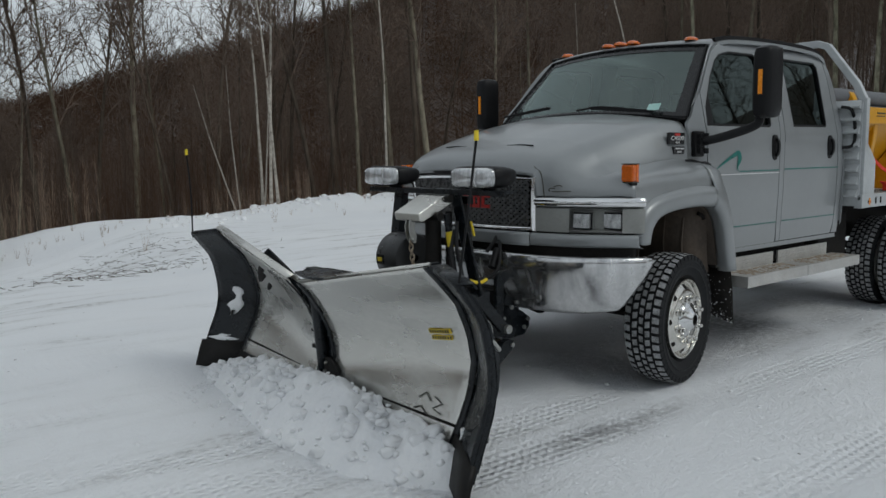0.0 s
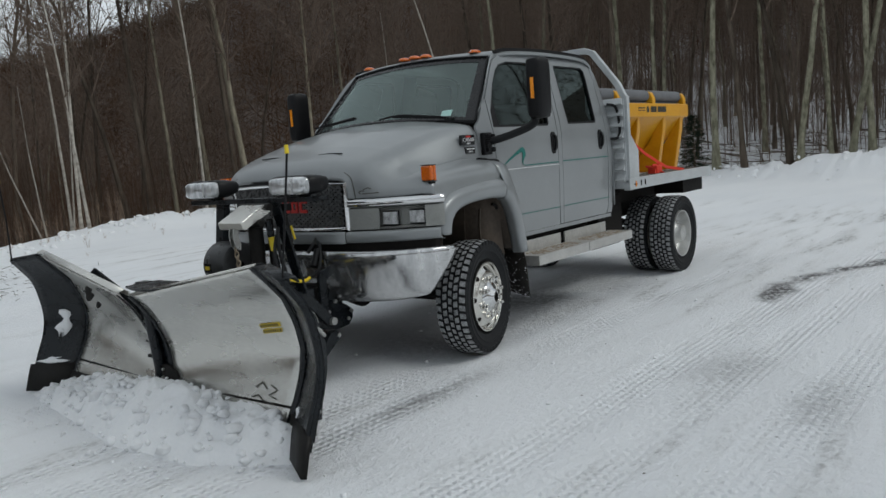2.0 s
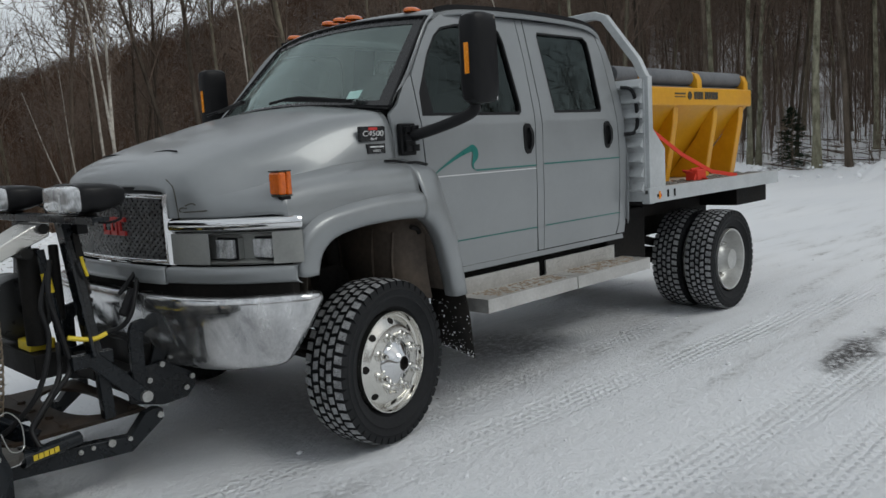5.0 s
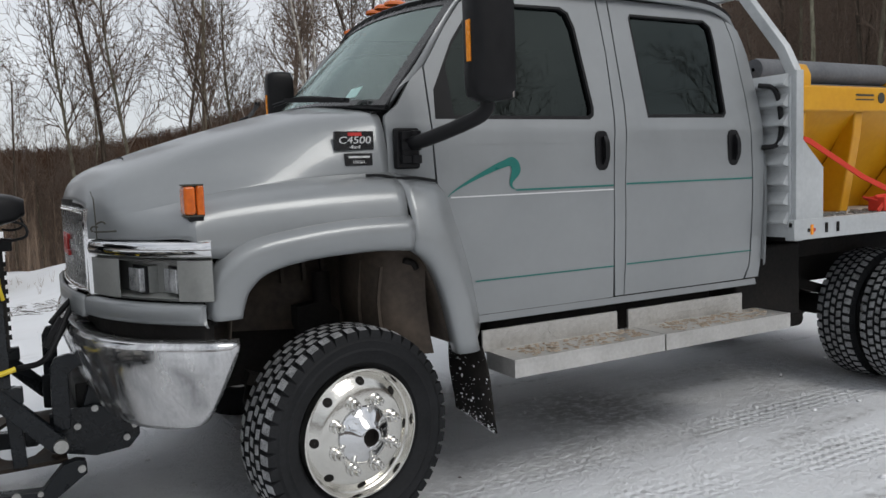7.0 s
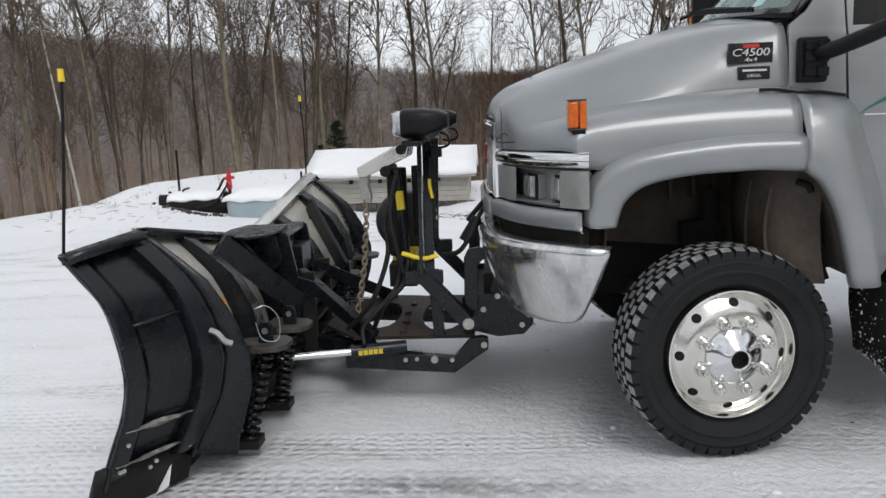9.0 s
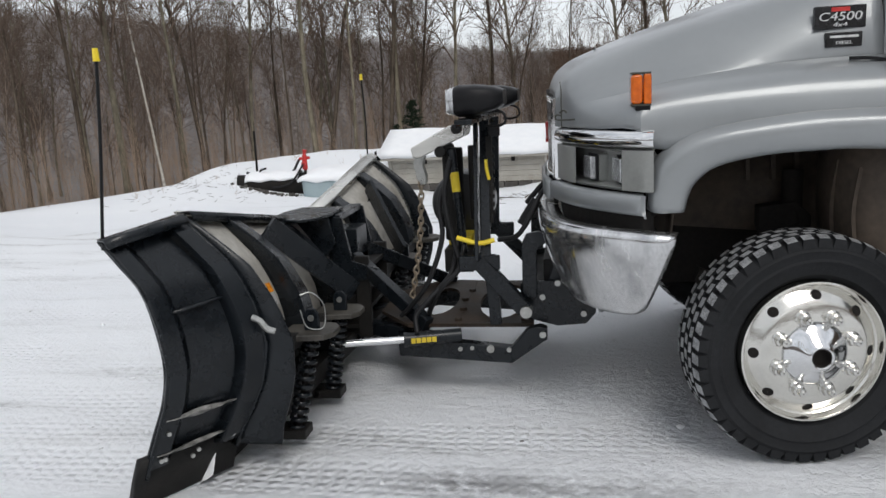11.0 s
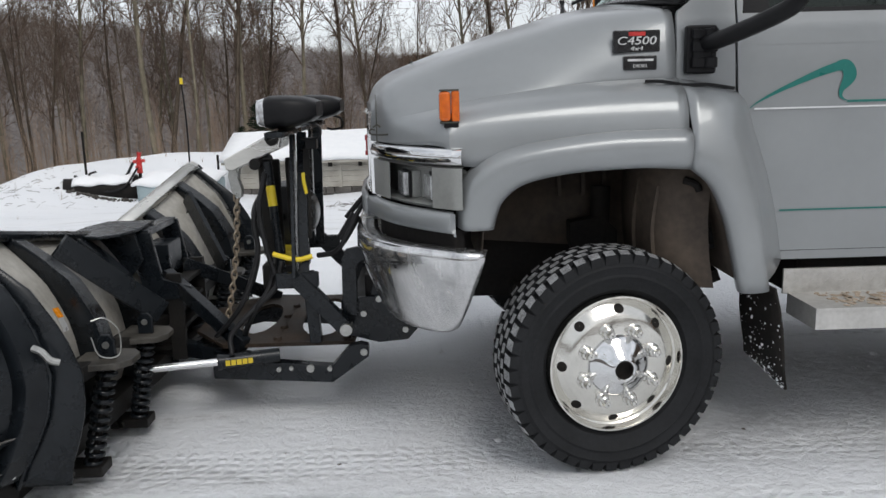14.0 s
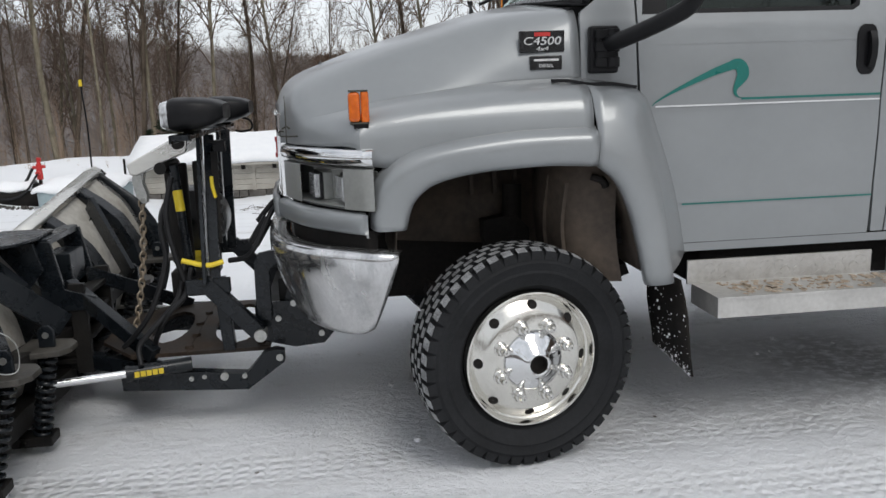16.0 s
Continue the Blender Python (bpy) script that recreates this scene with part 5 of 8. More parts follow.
for side in (0, 1):
    part("corner_chrome", sweep_band(side, (1.168, 1.172, 1.180, 1.198, 1.222, 1.230, 1.234), (0.04, 0.008, -0.004, -0.010, -0.004, 0.006, 0.04)), M_CHROME, truck, "chrome strip above the headlamps", sharp=60)
    bezel = part("headlamp_bezel", sweep_band(side, (1.168, 1.164, 1.150, 1.040, 1.030, 1.018), (0.03, 0.006, 0.07, 0.07, 0.004, 0.02)), M_GREY_PLASTIC, truck, "grey recessed headlamp bezel", sharp=40)
    part("bezel_end", sweep_band(side, (1.168, 1.164, 1.022, 1.018), (0.03, 0.002, 0.002, 0.03), SWEEP[:2] + [(-0.668, 0.090)]), M_GREY_PLASTIC, bezel)
    part("bezel_end", sweep_band(side, (1.168, 1.164, 1.022, 1.018), (0.03, 0.003, 0.003, 0.03), [(-0.828, 0.360), (-0.855, 0.420), (-0.902, 0.572)]), M_GREY_PLASTIC, bezel)
    for x, y in ((-0.768, 0.310), (-0.668, 0.158)):
        m = pose(x, y, 1.090, 0, 0, 12)
        bm = new_box((0.016, -0.058, -0.052), (0.09, 0.060, 0.050), m)
        rim = new_box((0.004, -0.062, -0.050), (0.0155, 0.062, 0.050), m)
        lens = new_box((-0.016, -0.055, -0.043), (0.006, 0.055, 0.043), m)
        for b in (bm, rim, lens):
            if side:
                for v in b.verts:
                    v.co = flip(v.co)
        lamp = part("headlamp", bm, M_GREY_PLASTIC, bezel, "square clear headlamp in black frame", bevel=0.004)
        part("lamp_frame", rim, M_PLASTIC, lamp, "black lamp frame", bevel=0.003)
        part("lens", lens, M_HEADLAMP, lamp, "clear glass lens", bevel=0.004)
    part("valance", sweep_band(side, (1.012, 1.008, 0.995, 0.955, 0.938, 0.932), (0.03, 0.002, -0.006, -0.006, 0.004, 0.03), [(-0.590, 0.022), (-0.62, 0.03), (-0.70, 0.115), (-0.80, 0.250), (-0.88, 0.425), (-0.928, 0.585)]), M_PAINT, truck, "silver lower front valance", sharp=60)
    # dark sheets set behind the gaps to stand for their shade
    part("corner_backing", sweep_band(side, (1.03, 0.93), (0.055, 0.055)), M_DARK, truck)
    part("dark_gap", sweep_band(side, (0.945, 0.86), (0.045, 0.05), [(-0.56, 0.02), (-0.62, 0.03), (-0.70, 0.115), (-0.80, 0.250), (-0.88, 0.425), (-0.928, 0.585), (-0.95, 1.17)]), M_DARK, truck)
bm = bmesh.new()
sheet(bm, [both([(x, y, z) for x, y in ((-0.934, 0.590), (-0.962, 0.8), (-0.978, MID))]) for x0, z in ((0, 0.932), (0, 0.955), (0, 0.995), (0, 1.014))])
part("valance_middle", bm, M_PAINT, truck, "silver strip below the grille", solid=0.02)
bm = bmesh.new()
B = [
    # top back, top front edge, upper face, belly, lower face, bottom
    [(-0.475, 0.050, 0.870), (-0.560, 0.090, 0.874), (-0.74, 0.22, 0.874), (-0.86, 0.42, 0.874), (-0.90, 0.70, 0.874), (-0.91, 1.17, 0.874)],
    [(-0.488, 0.004, 0.868), (-0.600, 0.020, 0.878), (-0.795, 0.165, 0.880), (-0.915, 0.385, 0.880), (-0.965, 0.70, 0.880), (-0.980, 1.17, 0.880)],
    [(-0.492, -0.010, 0.855), (-0.608, 0.002, 0.855), (-0.812, 0.150, 0.856), (-0.935, 0.375, 0.856), (-0.985, 0.70, 0.856), (-1.000, 1.17, 0.856)],
    [(-0.500, -0.004, 0.820), (-0.606, 0.010, 0.800), (-0.806, 0.160, 0.790), (-0.930, 0.385, 0.790), (-0.980, 0.70, 0.790), (-0.995, 1.17, 0.790)],
    [(-0.535, 0.055, 0.700), (-0.610, 0.075, 0.680), (-0.780, 0.205, 0.670), (-0.895, 0.410, 0.665), (-0.940, 0.70, 0.660), (-0.955, 1.17, 0.660)],
    [(-0.570, 0.120, 0.595), (-0.625, 0.135, 0.575), (-0.745, 0.240, 0.560), (-0.845, 0.425, 0.550), (-0.890, 0.70, 0.545), (-0.905, 1.17, 0.545)],
    [(-0.584, 0.150, 0.562), (-0.630, 0.160, 0.545), (-0.725, 0.265, 0.530), (-0.810, 0.440, 0.520), (-0.850, 0.70, 0.515), (-0.860, 1.17, 0.515)],
]
patch(bm, [both(r) for r in B], 4, 3)
part("bumper", bm, M_CHROME_DIRTY, truck, "salt-streaked chrome front bumper wrapping the corners", sharp=60, solid=0.006)

# mirrors on arms
for side in (0, 1):
    fx = (lambda p: flip(p)) if side else (lambda p: Vector(p))
    bm = bmesh.new()
    rows = []
    for x, dy, dz in ((0.405, 0.036, 0.185), (0.412, 0.052, 0.212), (0.440, 0.064, 0.226), (0.500, 0.068, 0.230), (0.560, 0.066, 0.226), (0.575, 0.062, 0.220)):
        ring = []
        for k in range(28):
            a = 2 * math.pi * k / 28
            ca, sa = math.cos(a), math.sin(a)
            ring.append(fx((x, -0.150 + dy * math.copysign(abs(ca) ** 0.35, ca), 1.935 + dz * math.copysign(abs(sa) ** 0.35, sa))))
        rows.append(ring + ring[:1])
    sheet(bm, rows)
    bm.faces.new([bm.verts.new(p) for p in rows[0][:-1]])
    bmesh.ops.remove_doubles(bm, verts=bm.verts, dist=0.0005)
    mirror = part("door_mirror", bm, M_PLASTIC, truck, "tall black door mirror on a black arm", sharp=45)
    bm = bmesh.new()
    prism(bm, [(fx((0, y, z)).y, z) for y, z in ((-0.208, 1.72), (-0.092, 1.72), (-0.092, 2.15), (-0.208, 2.15))], "x", 0.560, 0.568)
    part("mirror_face", bm, M_MIRROR, mirror)
    bm = bmesh.new()
    prism(bm, [(fx((0, y, 0)).y, z) for y, z in ((-0.138, 1.855), (-0.166, 1.855), (-0.166, 2.010), (-0.138, 2.010))], "x", 0.399, 0.412)
    part("mirror_reflector", bm, M_ORANGE, mirror, "orange strip reflector", bevel=0.002)
    bm = pipe(bmesh.new(), [fx(p) for p in ((0.315, 0.215, 1.568), (0.345, 0.135, 1.575), (0.44, -0.01, 1.625), (0.505, -0.085, 1.67), (0.515, -0.10, 1.72))], 0.030, 10, 4)
    part("mirror_arm", bm, M_PLASTIC, mirror, "black mirror arm", sharp=60)
    bm = new_box((0.255, 0.205, 1.462), (0.365, 0.245, 1.632))
    box(bm, (0.275, 0.19, 1.50), (0.345, 0.215, 1.60))
    if side:
        for v in bm.verts:
            v.co = flip(v.co)
    for z in (1.500, 1.555, 1.600):
        b = bmesh.new()
        rod(b, (0.335, 0.185, z - 0.018), (0.335, 0.185, z + 0.018), 0.024, n=14)
        box(b, (0.270, 0.180, z - 0.016), (0.335, 0.206, z + 0.016))
        if side:
            for v in b.verts:
                v.co = flip(v.co)
        part("hinge_knuckle", b, M_PLASTIC, mirror, bevel=0.003)
    part("mirror_base", bm, M_PLASTIC, mirror, "black mirror bracket", bevel=0.010)

# badges and stripes
for side in (0, 1):
    def put_flat(bm, x, z, off):
        bmesh.ops.transform(bm, matrix=Matrix.Translation((x, flank(z) + off, z)) @ SIDE_TEXT if not side else Matrix.Translation((x, 2 * MID - flank(z) - off, z)) @ Matrix(((-1, 0, 0, 0), (0, 0, 1, 0), (0, 1, 0, 0), (0, 0, 0, 1))), verts=bm.verts)
        return bm
    b1 = put_flat(new_box((-0.084, -0.038, -0.02), (0.084, 0.038, 0.004)), 0.083, 1.583, -0.006)
    badge = part("badge", b1, M_BADGE, hood, "black model badge with silver numerals", bevel=0.003)
    part("badge_letters", put_flat(slant(letters("C4500", 0.040), 1.32), 0.083, 1.583, -0.0115), M_LETTER, badge)
    part("badge_letters", put_flat(slant(letters("4x4", 0.022), 1.4), 0.083, 1.556, -0.0115), M_LETTER, badge)
    part("badge_mark", put_flat(new_box((-0.03, -0.007, -0.002), (0.03, 0.007, 0.002)), 0.083, 1.608, -0.0115), M_RED, badge)
    b2 = put_flat(new_box((-0.060, -0.025, -0.02), (0.060, 0.025, 0.004)), 0.095, 1.506, -0.011)
    badge = part("badge", b2, M_BADGE, hood, "small black engine badge", bevel=0.003)
    part("badge_letters", put_flat(slant(letters("DIESEL", 0.016), 1.15, 0.0), 0.095, 1.495, -0.0165), M_LETTER, badge)
    part("badge_mark", put_flat(new_box((-0.046, -0.004, -0.002), (0.046, 0.004, 0.002)), 0.095, 1.516, -0.0165), M_LETTER, badge)

    def stripe(path, name, mat, owner):
        """path of (x, z, half width) laid just proud of the flank"""
        rows = [[on_flank(x, z - w, -0.0022, side), on_flank(x, z + w, -0.0022, side)] for x, z, w in path]
        part(name, sheet(bmesh.new(), rows), mat, owner, "thin painted stripe")
    fd, rd = DOORS["front_door", side], DOORS["rear_door", side]
    swoosh = []
    for k in range(25):
        t = k / 24
        swoosh.append((0.505 + 0.315 * t, 1.335 + 0.146 * t ** 0.80 - 0.004 * max(0, t - 0.8) * 5, 0.0015 + 0.0155 * t ** 0.9))
    stripe(swoosh, "swoosh", M_TEAL, fd)
    hook = [(0.818, 1.478), (0.846, 1.480), (0.862, 1.464), (0.866, 1.440), (0.852, 1.415), (0.838, 1.392), (0.838, 1.370), (0.856, 1.356), (0.89, 1.352)]
    pts = spline([(x, 0, z) for x, z in hook], 4)
    rows = []
    for i, p in enumerate(pts):
        d = (pts[min(i + 1, len(pts) - 1)] - pts[max(i - 1, 0)]).normalized()
        w = 0.017 + 0.008 * math.sin(math.pi * min(1.0, i / len(pts) * 1.7)) - 0.020 * max(0.0, i / len(pts) - 0.35) / 0.65
        q = Vector((-d.z, 0, d.x)) * w
        rows.append([on_flank(p.x - q.x, p.z - q.z, -0.0024, side), on_flank(p.x + q.x, p.z + q.z, -0.0024, side)])
    part("swoosh", sheet(bmesh.new(), rows), M_TEAL, fd, "teal painted swoosh")
    stripe([(x, 1.3515, 0.004) for x in (0.862, 1.1, 1.3, 1.438)], "pinstripe", M_TEAL, fd)
    stripe([(x, 1.356, 0.004) for x in (1.520, 1.8, 2.1, 2.425)], "pinstripe", M_TEAL, rd)
    stripe([(x, 1.332, 0.003) for x in (0.52, 0.7, 1.0, 1.438)], "pinstripe", M_WHITE_STRIPE, fd)
    stripe([(x, 0.952, 0.003) for x in (0.64, 0.9, 1.2, 1.44)], "pinstripe", M_TEAL, fd)
    stripe([(x, 0.955, 0.003) for x in (1.524, 1.8, 2.1, 2.425)], "pinstripe", M_TEAL, rd)
# small dark script mark on the nose, as plain strokes
for pts in (((-0.893, 0.452, 1.268), (-0.897, 0.462, 1.276), (-0.890, 0.452, 1.286), (-0.876, 0.431, 1.284)), ((-0.886, 0.446, 1.266), (-0.850, 0.392, 1.267), (-0.822, 0.352, 1.269)), ((-0.880, 0.437, 1.295), (-0.862, 0.409, 1.304), (-0.852, 0.395, 1.296))):
    part("script_mark", pipe(bmesh.new(), [Vector(p) + Vector((-0.006, -0.004, 0)) for p in pts], 0.0035, 6, 4), M_DECAL_DARK, hood, "small dark script mark")
# dark trim at hood joint, and script mark on the nose
for side in (0, 1):
    pts = [(0.10, 0.212, 1.440), (0.16, 0.198, 1.438), (0.24, 0.198, 1.424), (0.32, 0.208, 1.424), (0.43, 0.236, 1.408)]
    part("hood_latch", pipe(bmesh.new(), [flip(p) - Vector((0, -0.034, 0)) if side else Vector(p) - Vector((0, 0.034, 0)) for p in pts], (0.005, 0.006), square=True, smooth=3), M_PLASTIC, hood, "black rubber trim at the hood joint")

# wheel wells
for side in (0, 1):
    fx = (lambda p: flip(p)) if side else (lambda p: Vector(p))
    arch = [(-0.50, 0.80), (-0.485, 0.98), (-0.43, 1.09), (-0.30, 1.16), (0.0, 1.185), (0.20, 1.175), (0.32, 1.10), (0.40, 0.92), (0.44, 0.72)]
    bm = sheet(bmesh.new(), [[fx((x, y, z)) for x, z in arch] for y in (0.10, 0.30, 0.66)])
    bm.faces.new([bm.verts.new(fx((x, 0.66, z))) for x, z in arch])
    part("wheel_well", bm, M_LINER, truck, "dirty brown wheel well liner", sharp=50, solid=0.006)
    bm = patch(bmesh.new(), [[fx((x + dx, y, z)) for x, z in ((0.16, 1.17), (0.13, 1.08), (0.12, 0.95), (0.13, 0.80), (0.15, 0.68))] for y, dx in ((0.16, 0.22), (0.20, 0.09), (0.28, 0.02), (0.42, 0.0), (0.64, 0.02))], 4, 3)
    guard = part("splash_guard", bm, M_LINER, truck, "brown moulded splash guard", sharp=60)
    for dx, y, z0, z1 in ((0.05, 0.235, 0.74, 1.06), (0.01, 0.35, 0.72, 1.08)):
        part("moulded_rib", pipe(bmesh.new(), [fx((0.125 + dx, y, z1)), fx((0.105 + dx, y, (z0 + z1) / 2)), fx((0.12 + dx, y, z0))], (0.006, 0.007), square=True, smooth=4), M_LINER, guard)
    # dark tube drawn as the shade of a cavity
    part("guard_slot", pipe(bmesh.new(), [fx((0.25, 0.172, 1.085)), fx((0.29, 0.165, 1.07)), fx((0.305, 0.165, 1.045))], 0.013, 8, 4), M_DARK, guard, "dark slot in the guard")
    for x in (-0.13, -0.03, 0.06):
        part("liner_pleat", pipe(bmesh.new(), [fx((x, 0.645, 1.15)), fx((x + 0.004, 0.640, 0.98))], (0.012, 0.008), square=True), M_LINER, truck)
    bm = bmesh.new()
    prism(bm, [(-0.10, 0.80), (-0.10, 0.88), (0.04, 0.90), (0.10, 0.84), (0.10, 0.70), (-0.06, 0.68)], "y", 0.54, 0.62)
    rod(bm, (0.02, 0.50, 0.50), (0.04, 0.60, 0.95), 0.032, n=12)
    rod(bm, (0.03, 0.57, 0.80), (0.042, 0.605, 1.02), 0.042, n=12)
    if side:
        for v in bm.verts:
            v.co = flip(v.co)
    part("shock_tower", bm, M_DARK, truck, "grimy shock absorber and bracket", bevel=0.004)
    for p in ((-0.05, 0.62, 1.155), (0.02, 0.60, 1.16), (0.10, 0.58, 1.15)):
        part("wire_loom", pipe(bmesh.new(), [fx((p[0] - 0.12, p[1], p[2] - 0.01)), fx((p[0], p[1] - 0.04, p[2] - 0.05)), fx((p[0] + 0.12, p[1] - 0.10, p[2] - 0.015))], 0.010, 6, 4), M_DARK, truck)
    # mudflap
    bm = sheet(bmesh.new(), [[fx((0.585 - 0.03 * j / 3 + (0.07 - 0.05 * j / 3) * k / 5 + 0.008 * math.sin(k + j), 0.12 + 0.08 * j, 0.68 - (0.395 - 0.075 * j / 3) * k / 5)) for j in range(4)] for k in range(6)])
    flap = part("mudflap", bm, M_DARK, truck, "black rubber mudflap speckled with snow", solid=0.01)
    bm = bmesh.new()
    rs = random.Random(5 + side)
    for k in range(210):
        k, j = 5 * (1 - rs.random() ** 2.4 * 0.9), 3 * rs.random()
        s = 0.0007 + 0.0032 * rs.random() ** 3
        p = fx((0.580 - 0.03 * j / 3 + (0.07 - 0.05 * j / 3) * k / 5 + 0.008 * math.sin(k + j), 0.12 + 0.08 * j, 0.68 - (0.395 - 0.075 * j / 3) * k / 5))
        box(bm, (-s, -s, -s), (s, s, s * 1.6), Matrix.Translation(p))
    part("snow_specks", bm, M_CLUMP, flap)["kind"] = "stuff"
    # steps
    for x0, x1, r0, r1 in ((0.71, 1.59, 0.69, 1.49), (1.60, 2.51, 1.565, 2.40)):
        bm = bmesh.new()
        box(bm, (x0, 0.055, 0.605), (x1, 0.29, 0.618))
        box(bm, (x0, 0.055, 0.538), (x1, 0.063, 0.606))
        box(bm, (x0, 0.063, 0.538), (x0 + 0.008, 0.29, 0.606))
        box(bm, (x1 - 0.008, 0.063, 0.538), (x1, 0.29, 0.606))
        box(bm, (r0, 0.285, 0.616), (r1, 0.297, 0.715))
        for i in range(int((r1 - r0) / 0.03)):
            for j in range(3):
                s = 1 if (i + j) % 2 else -1
                box(bm, (-0.011, -0.002, -0.003), (0.011, 0.001, 0.003), Matrix.Translation((r0 + 0.02 + 0.03 * i, 0.285, 0.635 + 0.028 * j)) @ Matrix.Rotation(s * 0.6, 4, "Y"))
        if side:
            for v in bm.verts:
                v.co = flip(v.co)
        st = part("side_step", bm, M_ALU, truck, "worn aluminium side step dusted with sand")
        bm = bmesh.new()
        for k in range(190):
            s = rs.uniform(0.003, 0.014)
            box(bm, (-s, -s * 0.7, 0), (s, s * 0.7, 0.003), Matrix.Translation(fx((rs.uniform(x0 + 0.1, x1 - 0.05), rs.uniform(0.08, 0.27), 0.6185))) @ Matrix.Rotation(rs.random() * 3, 4, "Z"))
        part("sand", bm, material("step_sand", (0.30, 0.22, 0.15), (0.55, 0.48, 0.40), 30, 0.9) if "step_sand" not in bpy.data.materials else bpy.data.materials["step_sand"], st)["kind"] = "stuff"
    for x in (0.8, 1.45, 1.7, 2.3):
        bm = new_box((x, 0.26, 0.57), (x + 0.05, 0.75, 0.61))
        if side:
            for v in bm.verts:
                v.co = flip(v.co)
        part("step_bracket", bm, M_DARK, truck)
    # grab handle behind the cab
    bm = pipe(bmesh.new(), [fx(p) for p in ((2.505, 0.262, 1.86), (2.55, 0.20, 1.84), (2.57, 0.175, 1.75), (2.57, 0.165, 1.60), (2.55, 0.18, 1.53), (2.51, 0.24, 1.52))], 0.014, 8, 4)
    part("grab_handle", bm, M_PLASTIC, truck, "black cab grab handle")

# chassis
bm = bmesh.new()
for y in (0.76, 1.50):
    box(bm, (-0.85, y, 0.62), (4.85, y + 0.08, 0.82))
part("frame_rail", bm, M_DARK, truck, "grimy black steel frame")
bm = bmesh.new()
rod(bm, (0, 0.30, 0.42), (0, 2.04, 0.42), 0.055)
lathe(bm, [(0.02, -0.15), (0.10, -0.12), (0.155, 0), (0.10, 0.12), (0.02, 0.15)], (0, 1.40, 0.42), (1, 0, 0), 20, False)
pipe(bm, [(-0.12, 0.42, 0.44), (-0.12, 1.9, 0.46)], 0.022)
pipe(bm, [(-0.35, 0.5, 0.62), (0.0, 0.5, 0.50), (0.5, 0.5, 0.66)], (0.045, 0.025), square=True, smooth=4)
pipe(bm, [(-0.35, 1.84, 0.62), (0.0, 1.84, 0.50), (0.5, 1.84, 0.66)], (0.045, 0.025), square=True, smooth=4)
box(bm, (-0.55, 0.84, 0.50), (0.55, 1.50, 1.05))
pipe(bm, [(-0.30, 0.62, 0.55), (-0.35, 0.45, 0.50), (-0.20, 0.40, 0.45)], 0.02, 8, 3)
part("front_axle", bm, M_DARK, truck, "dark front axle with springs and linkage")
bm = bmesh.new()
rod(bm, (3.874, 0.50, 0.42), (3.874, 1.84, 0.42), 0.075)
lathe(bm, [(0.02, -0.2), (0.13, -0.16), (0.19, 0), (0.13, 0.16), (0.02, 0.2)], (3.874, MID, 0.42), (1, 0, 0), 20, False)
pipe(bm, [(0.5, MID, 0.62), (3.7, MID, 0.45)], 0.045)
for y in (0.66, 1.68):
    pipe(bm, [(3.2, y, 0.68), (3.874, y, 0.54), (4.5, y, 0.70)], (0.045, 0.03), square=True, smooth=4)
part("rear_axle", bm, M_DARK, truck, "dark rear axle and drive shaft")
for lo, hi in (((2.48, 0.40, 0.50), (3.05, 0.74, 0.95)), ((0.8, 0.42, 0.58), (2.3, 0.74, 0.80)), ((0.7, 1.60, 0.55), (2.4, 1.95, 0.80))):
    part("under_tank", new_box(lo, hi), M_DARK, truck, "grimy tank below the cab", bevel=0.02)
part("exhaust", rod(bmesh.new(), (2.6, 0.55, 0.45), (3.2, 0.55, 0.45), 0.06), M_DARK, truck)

# wheels
R = 0.425
def tyre_mesh():
    bm = bmesh.new()
    prof = [(0.262, 0.055), (0.280, 0.030), (0.284, 0.024), (0.290, 0.022), (0.330, 0.004), (0.334, 0.000), (0.340, 0.001), (0.343, 0.0035), (0.366, 0.001), (0.372, -0.002), (0.378, 0.0015), (0.395, 0.010), (0.410, 0.026), (0.411, 0.214), (0.395, 0.230), (0.370, 0.240), (0.330, 0.236), (0.285, 0.212), (0.262, 0.185)]
    lathe(bm, prof, (0, 0, 0), (0, 1, 0), 72)
    return plain_mesh("tyre", bm, M_RUBBER, 35)


def tread_mesh():
    """Rows of tapered blocks; their pale mottled tops take the second material."""
    bm = bmesh.new()
    n = 46
    for k in range(n):
        for row, (y0, y1, sh) in enumerate(((0.002, 0.052, 0.0), (0.057, 0.098, 0.42), (0.102, 0.138, 0.15), (0.142, 0.183, 0.55), (0.188, 0.240, 0.1))):
            pitch = 2 * math.pi / n
            a0 = pitch * (k + sh)
            sk = 0.012 * (1 if row % 2 else -1)
            vs = []
            for rr, cut_a, cut_y in ((0.404 if 0 < row < 4 else 0.392, 0.04, 0.0), (0.4255, 0.17, 0.0045)):
                for y, s in ((y0 + cut_y, 0), (y1 - cut_y, 1)):
                    for a in (a0 + pitch * cut_a, a0 + pitch * (1 - cut_a)):
                        r2 = rr - (0.009 if (row == 0 and s == 0) or (row == 4 and s == 1) else 0)
                        vs.append(bm.verts.new((r2 * math.cos(a + s * sk), y, r2 * math.sin(a + s * sk))))
            for f in ((4, 5, 7, 6), (0, 1, 5, 4), (2, 6, 7, 3), (0, 4, 6, 2), (1, 3, 7, 5)):
                bm.faces.new([vs[i] for i in f])
    count = len(bm.faces)
    me = plain_mesh("tread", bm, M_RUBBER, 35)
    me.materials.append(M_PALE_TREAD)
    for i in range(0, count, 5):
        me.polygons[i].material_index = 1
    return me


